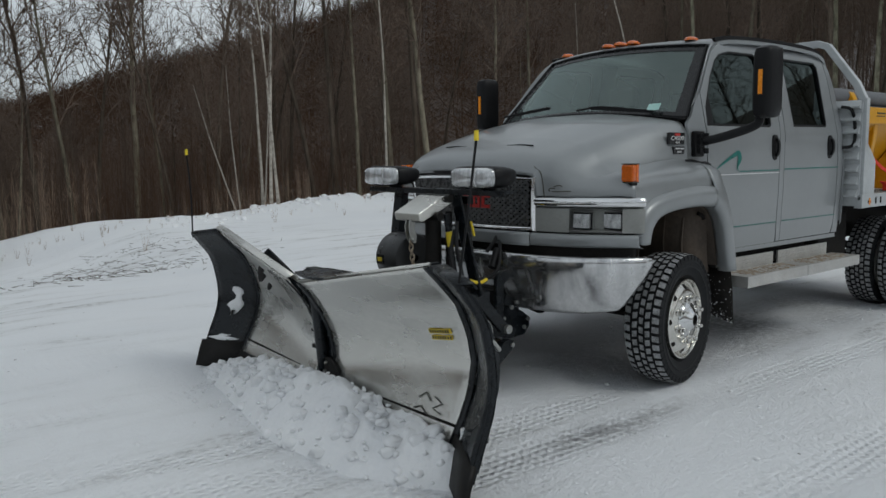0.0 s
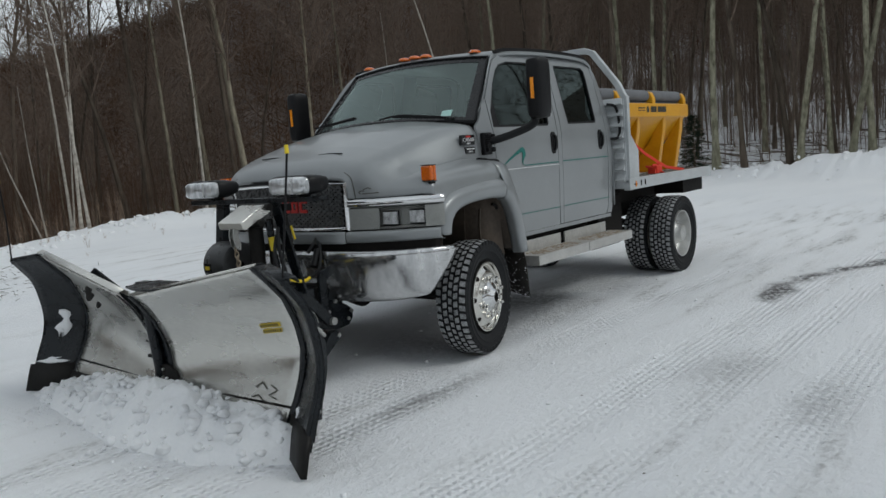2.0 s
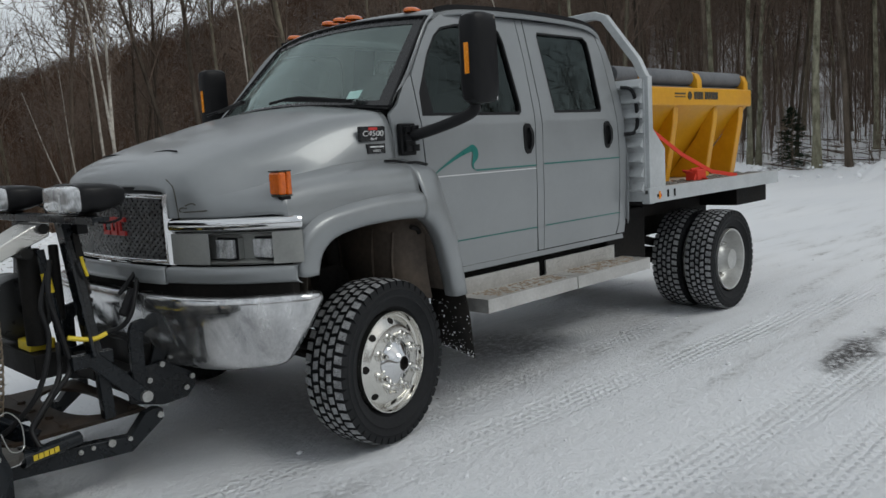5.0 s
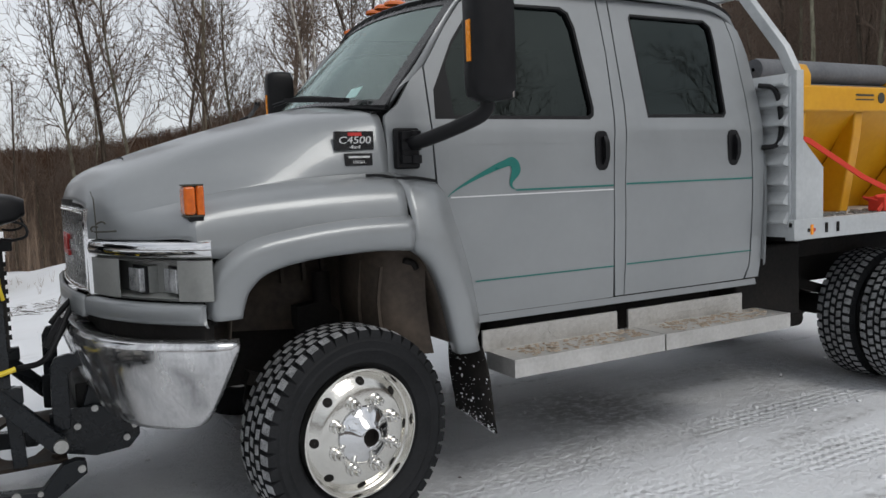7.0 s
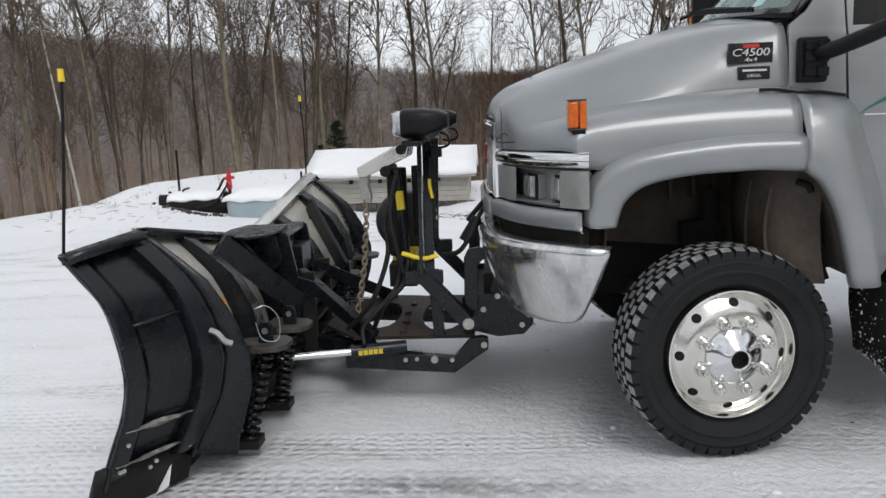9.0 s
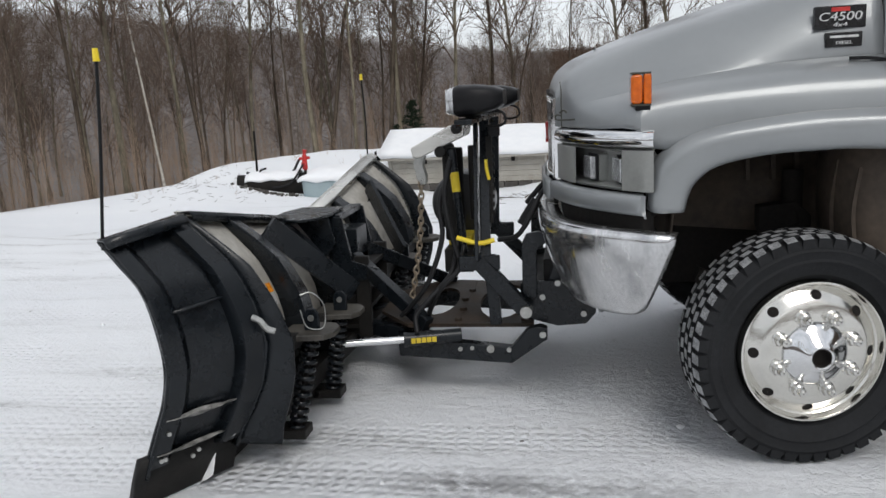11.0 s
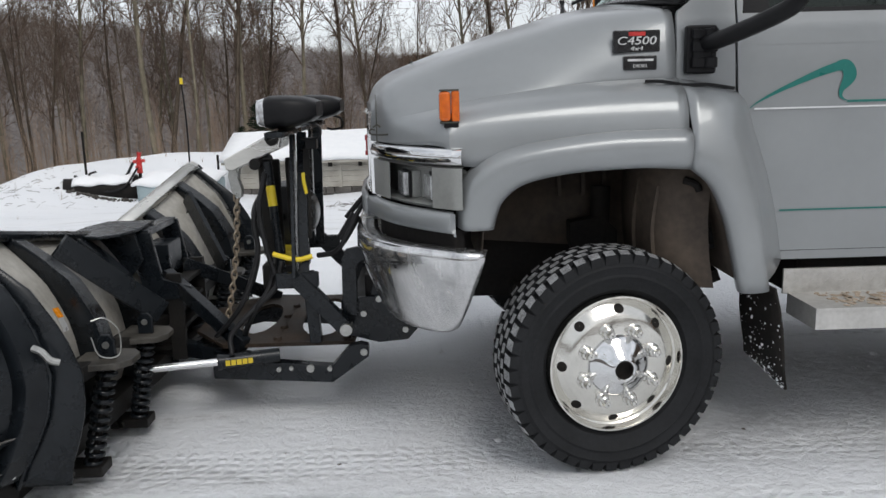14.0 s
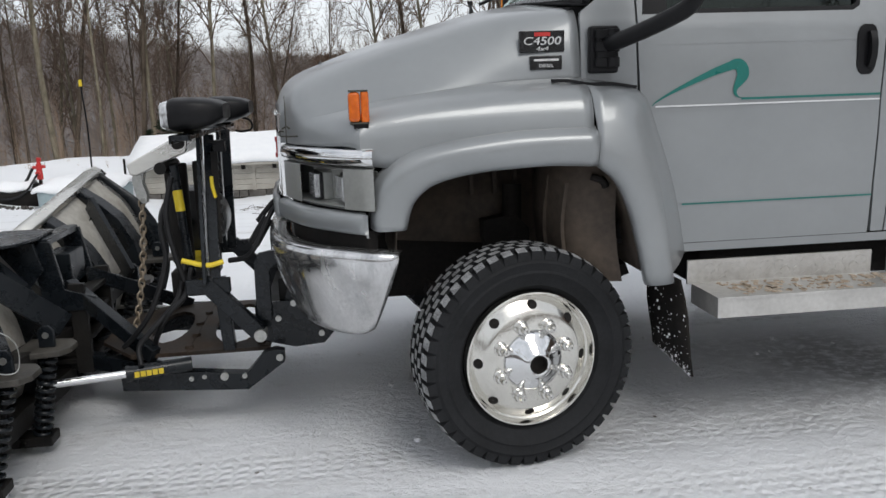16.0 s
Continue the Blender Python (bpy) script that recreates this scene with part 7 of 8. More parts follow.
    # ribs on the back
    for t in (0.30, 0.72):
        rows = []
        for k in [j * K / 24 for j in range(25)]:
            d = 0.018 + 0.075 * math.sin(min(1, max(0, (k + 0.4) / (K + 0.4))) * math.pi) ** 0.7
            h = 0.030 + 0.016 * math.sin(min(1, k / K) * math.pi)
            rows.append([w.at(t - h - 0.01, k, 0.007), w.at(t - h, k, d), w.at(t + h, k, d), w.at(t + h + 0.01, k, 0.007)])
        part("back_rib", sheet(bmesh.new(), rows), M_BLACK, plow, "broad black curved stiffening rib", solid=0.006)
    # slanting braces and lengthwise channels
    for k0, k1, o in ((1.2, 3.6, 0.15),):
        for ta, tb in ((0.60, 0.36),):
            a, b = w.at(ta, k0 - 0.6, 0.085), w.at(tb, k1, o + 0.03)
            part("brace", pipe(bmesh.new(), [a, b], (0.012, 0.05), square=True), M_BLACK, plow, "black slanting back brace", bevel=0.003)
    for k, o, g, h in ((4.3, 0.055, 0.045, 0.028), (7.2, 0.07, 0.05, 0.045)):
        part("channel", pipe(bmesh.new(), [w.at(0.02, k, o), w.at(0.5, k, o), w.at(0.98, k, o)], (g, h), square=True), M_BLACK_DULL, plow, "black lengthwise frame channel", bevel=0.004)
    # trip springs
    for t in (0.82, 0.46):
        top, bot = w.at(t, 4.4, 0.135), w.at(t, K - 0.2, 0.165)
        bot.z = 0.085
        bracket = part("spring_bracket", prism(bmesh.new(), [(top.x - 0.100, top.y - 0.115), (top.x + 0.075, top.y - 0.085), (top.x + 0.105, top.y - 0.04), (top.x + 0.105, top.y + 0.04), (top.x + 0.075, top.y + 0.085), (top.x - 0.100, top.y + 0.115)], "z", top.z + 0.010, top.z + 0.034), M_SHELF, plow, "black spring bracket", bevel=0.004)
        bm = prism(bmesh.new(), [(top.x - 0.02, top.z + 0.034), (top.x - 0.02, top.z + 0.10), (top.x - 0.005, top.z + 0.122), (top.x + 0.025, top.z + 0.122), (top.x + 0.042, top.z + 0.10), (top.x + 0.042, top.z + 0.034)], "y", top.y - 0.03, top.y - 0.012)
        part("lug", bm, M_BLACK, bracket, "rounded black lug", bevel=0.004)
        part("lug_pin", rod(bmesh.new(), (top.x + 0.011, top.y - 0.034, top.z + 0.085), (top.x + 0.011, top.y - 0.006, top.z + 0.085), 0.013, n=12), M_ZINC, bracket)
        turns, pts = 11, []
        for j in range(turns * 12 + 1):
            a = 2 * math.pi * j / 12
            q = top + (bot - top) * (j / (turns * 12))
            pts.append(q + Vector((0.031 * math.cos(a), 0.031 * math.sin(a), 0)))
        part("trip_spring", pipe(bmesh.new(), pts, 0.0095, 6), M_BLACK, plow, "heavy black coil trip spring", sharp=60)
        bm = rod(bmesh.new(), top, bot - Vector((0, 0, 0.02)), 0.014, n=8)
        box(bm, (bot.x - 0.11, bot.y - 0.05, bot.z - 0.035), (bot.x + 0.05, bot.y + 0.05, bot.z + 0.005))
        part("spring_foot", bm, M_BLACK_DULL, plow, bevel=0.006)
        for dy in (-0.03, 0.03):
            part("bolt", rod(bmesh.new(), (bot.x - 0.06, bot.y - 0.062 + dy * 0, bot.z - 0.015), (bot.x - 0.06, bot.y + 0.062, bot.z - 0.015), 0.012, n=6), M_ZINC, plow)
    # blade marker
    base = w.tip(0.96, 0, 0.01)
    top = Vector((-2.30, -0.44, 1.585)) if driver else Vector((-2.256, 2.61, 1.555))
    mk = part("marker_rod", pipe(bmesh.new(), [base - Vector((0, 0, 0.03)), base.lerp(top, 0.5) + Vector((0.008, 0, 0)), top - Vector((0, 0, 0.035))], 0.0055, 6, 4), M_PLASTIC, plow, "thin black blade marker with yellow tip")
    part("marker_tip", rod(bmesh.new(), top - Vector((0, 0, 0.04)), top, 0.011, 0.009, n=10), M_YELLOW_TIP, mk, "yellow marker tip")
    for s0, s1, k0, k1, seed in (((0.22, 0.72, 3.6, 5.0, 1), (0.05, 0.95, 6.4, 6.9, 2)) if not driver else ((0.04, 0.24, 6.3, 6.75, 3),)):
        rows = []
        for i in range(9):
            v = i / 8
            a = 0.5 + 0.35 * math.sin(seed * 3 + v * 5)
            wd = (s1 - s0) * (0.30 + 0.20 * math.sin(seed + v * 9)) * math.sin(math.pi * (0.08 + 0.84 * v))
            c = s0 + (s1 - s0) * (0.35 + 0.3 * a)
            rows.append([w.tip(min(1, max(0, c + wd * q)), k0 + (k1 - k0) * v + 0.25 * math.sin(q * 5 + seed) * (v > 0.8), -0.012 - 0.014 * (1 - q * q)) for q in (-1, -0.5, 0, 0.5, 1)])
        part("stuck_snow", sheet(bmesh.new(), rows), M_CLUMP, ext, "patch of stuck snow", solid=0.012)
    if driver:
        # yellow decal with two lines of bars, dark scribble below
        def on_blade(t0, t1, k0, k1, off, n=4):
            return sheet(bmesh.new(), [[w.at(t0 + (t1 - t0) * i / n, k0 + (k1 - k0) * j / n, off) for j in range(n + 1)] for i in range(n + 1)])
        part("decal", on_blade(0.750, 0.885, 2.85, 3.03, -0.0062), M_DECAL_YELLOW, board, "yellow dealer decal with dark bars")
        part("decal", on_blade(0.760, 0.885, 3.09, 3.27, -0.0062), M_DECAL_YELLOW, board, "yellow dealer decal with dark bars")
        rs = random.Random(11)
        for (t0, t1, k0, k1) in ((0.755, 0.880, 2.88, 3.00), (0.765, 0.880, 3.12, 3.24)):
            t = t0
            while t < t1 - 0.01:
                part("decal_bar", on_blade(t, t + 0.009, k0, k1, -0.0078, 1), M_DECAL_DARK, board)
                t += 0.0135 + 0.003 * rs.random()
        for line in (((0.70, 5.7), (0.74, 5.45), (0.78, 5.75)), ((0.80, 5.55), (0.85, 5.75), (0.80, 6.0), (0.86, 6.2)), ((0.69, 6.25), (0.73, 6.05), (0.76, 6.3), (0.80, 6.45), (0.85, 6.5))):
            part("scribble", pipe(bmesh.new(), [w.at(t, k, -0.0085) for t, k in line], 0.0035, 5), M_DECAL_DARK, board, "dark sketched mark")
        part("pull_handle", pipe(bmesh.new(), [w.tip(0.10, 3.2, 0.060), w.tip(0.06, 3.3, 0.085), w.tip(0.03, 3.5, 0.10), w.tip(-0.03, 3.6, 0.11)], 0.012, 8, 4), M_ZINC, plow, "bent grey steel handle")
        part("safety_wire", pipe(bmesh.new(), [w.at(0.93, 3.0, 0.16), w.at(0.91, 3.0, 0.20), w.at(0.90, 3.4, 0.23), w.at(0.91, 4.0, 0.21), w.at(0.94, 3.9, 0.16), w.at(0.94, 3.4, 0.15)], 0.0022, 5, 5), M_ZINC, plow, "loop of grey wire")
        label = part("warning_label", on_blade(0.795, 0.835, 2.6, 3.6, 0.008), M_LETTER, board, "white and orange warning label")
        part("label_band", on_blade(0.795, 0.835, 2.6, 2.85, 0.0105), M_ORANGE, label)
    else:
        for t0, k0, s in ((0.62, 1.6, 0.05), (0.70, 2.2, 0.06), (0.66, 2.7, 0.035)):
            part("scuff", lathe(bmesh.new(), [(0.001, 0), (s * 0.7, 0.0), (s, 0.002), (s * 0.6, 0.005), (0.001, 0.006)], w.at(t0, k0, -0.004), (-1, 0, 0.4), 9, False), M_BLACK_DULL, board, "dark worn patch")

# middle hinge and flap
bm = bmesh.new()
rod(bm, (-2.05, MID, 0.10), (-2.12, MID, 0.80), 0.035, n=14)
box(bm, (-2.05, MID - 0.10, 0.12), (-1.93, MID + 0.10, 0.74))
prism(bm, [(-2.20, 0.826), (-2.02, 0.826), (-1.99, 0.70), (-2.06, 0.62), (-2.12, 0.72)], "y", 0.90, 0.92)
part("hinge_post", bm, M_BLACK, plow, "black centre hinge post", bevel=0.006)
near = Wing(1.12, -0.10, -0.42, 0.0)
bm = bmesh.new()
rows = []
for j in range(13):
    f = j / 12
    k = 4.65 + 2.6 * f
    bulge = 0.125 * math.sin(math.pi * (0.04 + 0.92 * f)) ** 0.7
    rows.append([near.at(-0.012 + bulge * q, k, -0.030 + 0.012 * q) for q in (0, 0.35, 0.7, 1.0)])
deflector = part("centre_deflector", sheet(bm, rows), M_BLACK_DULL, plow, "black half-round centre deflector plate", solid=0.016)
for k in (4.95, 5.5, 6.1, 6.7):
    p = near.at(0.004, k, -0.040)
    part("bolt", rod(bmesh.new(), p + Vector((0.01, 0, 0)), p - Vector((0.008, 0, 0)), 0.009, n=8), M_ZINC, deflector)
bm = prism(bmesh.new(), [(-2.24, 1.17), (-2.285, 1.02), (-2.285, 0.88), (-2.225, 0.77), (-2.11, 0.72), (-2.04, 0.78), (-2.005, 0.92), (-2.02, 1.17)], "z", 0.832, 0.846)
part("top_flap", bm, M_BLACK, plow, "flat black flap over the hinge", bevel=0.004)
bm = bmesh.new()
prism(bm, [(-2.06, 0.82), (-1.97, 0.82), (-1.93, 0.60), (-1.80, 0.56), (-1.80, 0.50), (-2.02, 0.50)], "y", 0.95, 0.975)
prism(bm, [(-2.06, 0.82), (-1.97, 0.82), (-1.93, 0.60), (-1.80, 0.56), (-1.80, 0.50), (-2.02, 0.50)], "y", 1.36, 1.385)
box(bm, (-2.05, 0.96, 0.80), (-1.98, 1.38, 0.83))
part("hinge_bracket", bm, M_BLACK, plow, "black hinge bracket", bevel=0.004)
bm = bmesh.new()
box(bm, (-2.03, 1.02, 0.20), (-1.93, 1.32, 0.60))
part("pivot_block", bm, M_BLACK_DULL, plow, "black pivot block", bevel=0.004)
for z in (0.24, 0.34, 0.44, 0.54):
    part("pivot_plate", new_box((-2.04, 0.99, z), (-1.86, 1.35, z + 0.022)), M_BLACK_DULL, plow, bevel=0.003)
for y in (0.978, 1.362):
    part("pivot_cheek", new_box((-1.92, y - 0.02, 0.20), (-1.85, y + 0.01, 0.62)), M_BLACK_DULL, plow, bevel=0.003)

# push frame
for side in (0, 1):
    def mir(bm):
        if side:
            for v in bm.verts:
                v.co = flip(v.co)
        return bm
    bm = bmesh.new()
    prism(bm, [(-1.66, 0.285), (-1.655, 0.195), (-1.13, 0.160), (-0.985, 0.262), (-0.965, 0.275), (-0.965, 0.325), (-1.0, 0.335), (-1.05, 0.325), (-1.13, 0.235), (-1.60, 0.285)], "y", 0.690, 0.75)
    arm = part("frame_arm", mir(bm), M_BLACK, plow, "black push frame arm", bevel=0.005)
    for x, z, r in ((-1.365, 0.232, 0.011), (-1.31, 0.236, 0.010), (-1.225, 0.232, 0.018), (-1.14, 0.228, 0.011), (-0.985, 0.300, 0.016)):
        part("bolt", mir(rod(bmesh.new(), (x, 0.678, z), (x, 0.70, z), r, r * 0.85, n=10)), M_ZINC, arm, "bright bolt head")
    bm = pipe(bmesh.new(), [(-1.28, 0.71, 0.655), (-1.06, 0.685, 0.415)], (0.022, 0.036), square=True)
    box(bm, (-1.355, 0.69, 0.60), (-1.17, 0.73, 0.665))
    lift = part("lift_leg", mir(bm), M_BLACK, plow, "black slanting lift frame leg", bevel=0.006)
    part("pin", mir(rod(bmesh.new(), (-1.055, 0.640, 0.415), (-1.055, 0.72, 0.415), 0.027, n=16)), M_ZINC, lift, "bright pivot pin")
    bm = bmesh.new()
    prism(bm, [(-1.075, 0.455), (-1.070, 0.715), (-1.05, 0.755), (-1.00, 0.765), (-0.965, 0.755), (-0.955, 0.715), (-0.985, 0.700), (-1.005, 0.68), (-1.010, 0.455)], "y", 0.735, 0.765)
    prism(bm, [(-1.085, 0.52), (-1.085, 0.36), (-0.92, 0.315), (-0.79, 0.325), (-0.745, 0.375), (-0.745, 0.435), (-0.80, 0.475), (-0.90, 0.53), (-0.98, 0.53)], "y", 0.770, 0.790)
    prism(bm, [(-0.96, 0.52), (-0.90, 0.70), (-0.84, 0.72), (-0.80, 0.60), (-0.82, 0.47)], "y", 0.792, 0.81)
    mount = part("mount_plate", mir(bm), M_BLACK, plow, "black truck mount plates with bolts", bevel=0.004)
    for x, z in ((-1.06, 0.49), (-0.985, 0.455), (-0.80, 0.375), (-0.765, 0.425), (-0.915, 0.52), (-1.045, 0.51)):
        part("bolt", mir(rod(bmesh.new(), (x, 0.755, z), (x, 0.775, z), 0.014, 0.012, n=10)), M_ZINC, mount, "bright bolt head")
    # inner push tubes from hinge to frame
    bm = pipe(bmesh.new(), [(-1.94, 1.04, 0.60), (-1.52, 0.74, 0.33)], (0.026, 0.034), square=True)
    pipe(bm, [(-1.93, 1.06, 0.24), (-1.50, 0.74, 0.26)], (0.03, 0.035), square=True)
    part("push_tube", mir(bm), M_BLACK, plow, "black slanting push tube", bevel=0.005)
    # angle rams
    a, b, c = Vector((-1.36, 0.70, 0.295)), Vector((-1.62, 0.64, 0.290)), Vector((-1.95, 0.565, 0.290))
    bm = rod(bmesh.new(), a, b, 0.032, n=16)
    rod(bm, b, b + (a - b) * 0.06, 0.036, n=16)
    ram = part("ram_cylinder", mir(bm), M_BLACK, plow, "black hydraulic angle cylinder")
    part("ram_rod", mir(rod(bmesh.new(), b, c, 0.017, n=14)), M_ROD, ram, "bright chromed ram rod")
    d = (b - a).normalized()
    bm = bmesh.new()
    for j in range(5):
        q = a + (b - a) * (0.45 + 0.09 * j)
        box(bm, (-0.010, -0.0015, -0.012), (0.010, 0.0015, 0.012), Matrix.Translation(q + Vector((0, -0.033, 0.0))) @ Matrix.Rotation(math.atan2(d.y, d.x), 4, "Z"))
    part("ram_lettering", mir(bm), M_DECAL_YELLOW, ram, "yellow lettering bars")
# quadrant plate with two oval openings
def holed_plate(bm, outer, hole, z0, z1, n=36):
    """A slab with an oval hole of centre and half sizes."""
    cx, cy, rx, ry = hole
    ring = []
    for q in sorted({round(-math.pi + 2 * math.pi * i / n, 4) for i in range(n)} | {round(math.atan2(y - cy, x - cx), 4) for x, y in outer}):
        ox, oy = inside_hit(outer, (cx, cy), q)
        e = 1 / math.hypot(math.cos(q) / rx, math.sin(q) / ry)
        ix, iy = cx + e * math.cos(q), cy + e * math.sin(q)
        ring.append([(ox, oy, z0), (ox, oy, z1), (ix, iy, z1), (ix, iy, z0), (ox, oy, z0)])
    sheet(bm, ring + ring[:1])
    return bm


bm = holed_plate(bmesh.new(), [(-1.80, 0.98), (-1.62, 0.745), (-1.385, 0.745), (-1.385, 1.595), (-1.62, 1.595), (-1.80, 1.36)], (-1.52, 1.17, 0.085, 0.27), 0.318, 0.335)
part("quadrant_plate", bm, M_PLATE, plow, "rust-worn black plate with an oval opening")
bm = holed_plate(bmesh.new(), [(-1.383, 0.745), (-1.03, 0.745), (-1.03, 1.595), (-1.383, 1.595)], (-1.20, 1.17, 0.115, 0.34), 0.318, 0.335)
part("quadrant_plate", bm, M_PLATE, plow, "rust-worn black plate with an oval opening")
for x, y in ((-1.385, 0.80), (-1.385, 0.98), (-1.385, 1.36), (-1.40, 1.17), (-1.07, 0.80)):
    part("bolt", rod(bmesh.new(), (x, y, 0.335), (x, y, 0.348), 0.02, 0.017, n=10), M_PLATE, plow)
bm = bmesh.new()
box(bm, (-1.05, 0.80, 0.38), (-0.95, 1.54, 0.50))
box(bm, (-0.98, 0.82, 0.50), (-0.93, 1.52, 0.62))
part("mount_beam", bm, M_BLACK_DULL, plow, "black cross beam", bevel=0.006)

# masts, lamp bar, lift arm
for side in (0, 1):
    fx = (lambda p: flip(p)) if side else (lambda p: Vector(p))
    top, low = Vector((-1.275, 0.885, 1.262)), Vector((-1.300, 0.800, 0.640) if side else (-1.268, 0.690, 0.640))
    bm = pipe(bmesh.new(), [fx(top), fx(low)], (0.042, 0.008), square=True)
    pipe(bm, [fx(top + Vector((0.036, 0.022, 0))), fx(low + Vector((0.036, 0.022, 0)))], (0.008, 0.022), square=True)
    mast = part("mast", bm, M_BLACK, plow, "black leaning lift mast", bevel=0.003)
    if not side:
        part("mast_foot", pipe(bmesh.new(), [fx((-1.22, 0.74, 0.66)), fx((-1.20, 0.75, 0.335))], (0.026, 0.026), square=True), M_BLACK, mast, "black square stand leg", bevel=0.004)
    if not side:
        bm = pipe(bmesh.new(), [(-1.215, 0.87, 1.19), (-1.215, 0.80, 0.80)], (0.011, 0.014), square=True)
        for j in range(9):
            box(bm, (-1.202, 0.795 + 0.008 * j, 0.84 + 0.036 * j), (-1.192, 0.815 + 0.008 * j, 0.858 + 0.036 * j))
        part("rack_strip", bm, M_BLACK_DULL, mast, "black notched strip")
        part("mast_cap", pipe(bmesh.new(), [(-1.215, 0.87, 1.215), (-1.165, 0.87, 1.215)], (0.03, 0.025), square=True), M_PLASTIC, mast, bevel=0.004)
        part("latch", pipe(bmesh.new(), [(-1.36, 0.70, 0.752), (-1.26, 0.69, 0.726), (-1.19, 0.70, 0.738)], 0.011, 8, 3), M_YELLOW_TIP, mast, "yellow latch handle")
        part("latch", pipe(bmesh.new(), [(-1.225, 0.80, 1.09), (-1.222, 0.79, 1.05), (-1.212, 0.785, 1.00)], 0.008, 8, 3), M_YELLOW_TIP, mast, "yellow latch handle")
        part("lift_cylinder", rod(bmesh.new(), (-1.345, 0.80, 0.66), (-1.385, 0.84, 1.14), 0.019, n=12), M_BLACK, mast, "black lift cylinder")
        part("cylinder_band", rod(bmesh.new(), (-1.369, 0.822, 0.945), (-1.377, 0.830, 1.035), 0.0205, n=14), M_YELLOW_TIP, mast, "yellow band")
bm = bmesh.new()
box(bm, (-1.30, 0.42, 1.264), (-1.235, 1.76, 1.285))
box(bm, (-1.308, 0.42, 1.252), (-1.300, 1.76, 1.285))
bar = part("lamp_bar", bm, M_BLACK, plow, "black lamp bar across the masts", bevel=0.003)
bm = bmesh.new()
prism(bm, [(-1.32, 1.255), (-1.40, 1.245), (-1.585, 1.150), (-1.575, 1.105), (-1.55, 1.100), (-1.33, 1.195)], "y", 0.86, 1.10)
part("lift_arm", bm, M_STAINLESS, plow, "stainless chain lift arm", bevel=0.008)
bm = rod(bmesh.new(), (-1.36, 0.83, 1.232), (-1.36, 1.13, 1.232), 0.024, n=14)
rod(bm, (-1.44, 0.83, 1.13), (-1.44, 1.13, 1.13), 0.026, n=14)
part("arm_pin", bm, M_BLACK_DULL, plow)
bm = bmesh.new()
for y in (0.945, 0.983):
    prism(bm, [(-1.575, 1.13), (-1.590, 1.07), (-1.578, 1.0), (-1.555, 0.97), (-1.535, 0.97), (-1.530, 1.01), (-1.545, 1.06), (-1.530, 1.12)], "y", y, y + 0.010)
rod(bm, (-1.553, 0.94, 0.99), (-1.553, 0.998, 0.99), 0.011, n=10)
rod(bm, (-1.556, 0.94, 1.09), (-1.556, 0.998, 1.09), 0.013, n=10)
part("chain_hook", bm, M_ZINC, plow, "grey steel chain shackle plates", bevel=0.003)
a, b = Vector((-1.560, 0.97, 0.985)), Vector((-1.625, 0.86, 0.40))
n = 20
for j in range(n):
    q = a.lerp(b, (j + 0.5) / n) + Vector((0.018 * math.sin(j / n * math.pi), 0, 0))
    bm = bmesh.new()
    pts = [Vector((0.0125 * math.cos(t), 0, 0.023 * math.sin(t))) for t in [2 * math.pi * k / 10 for k in range(11)]]
    pipe(bm, pts, 0.0048, 6)
    bmesh.ops.transform(bm, matrix=Matrix.Translation(q) @ Matrix.Rotation(0.12, 4, "Y") @ Matrix.Rotation(math.pi / 2 * (j % 2) + 0.5, 4, "Z"), verts=bm.verts)
    part("chain_link", bm, M_CHAIN, plow, "rusty lift chain link" if j == 0 else "")

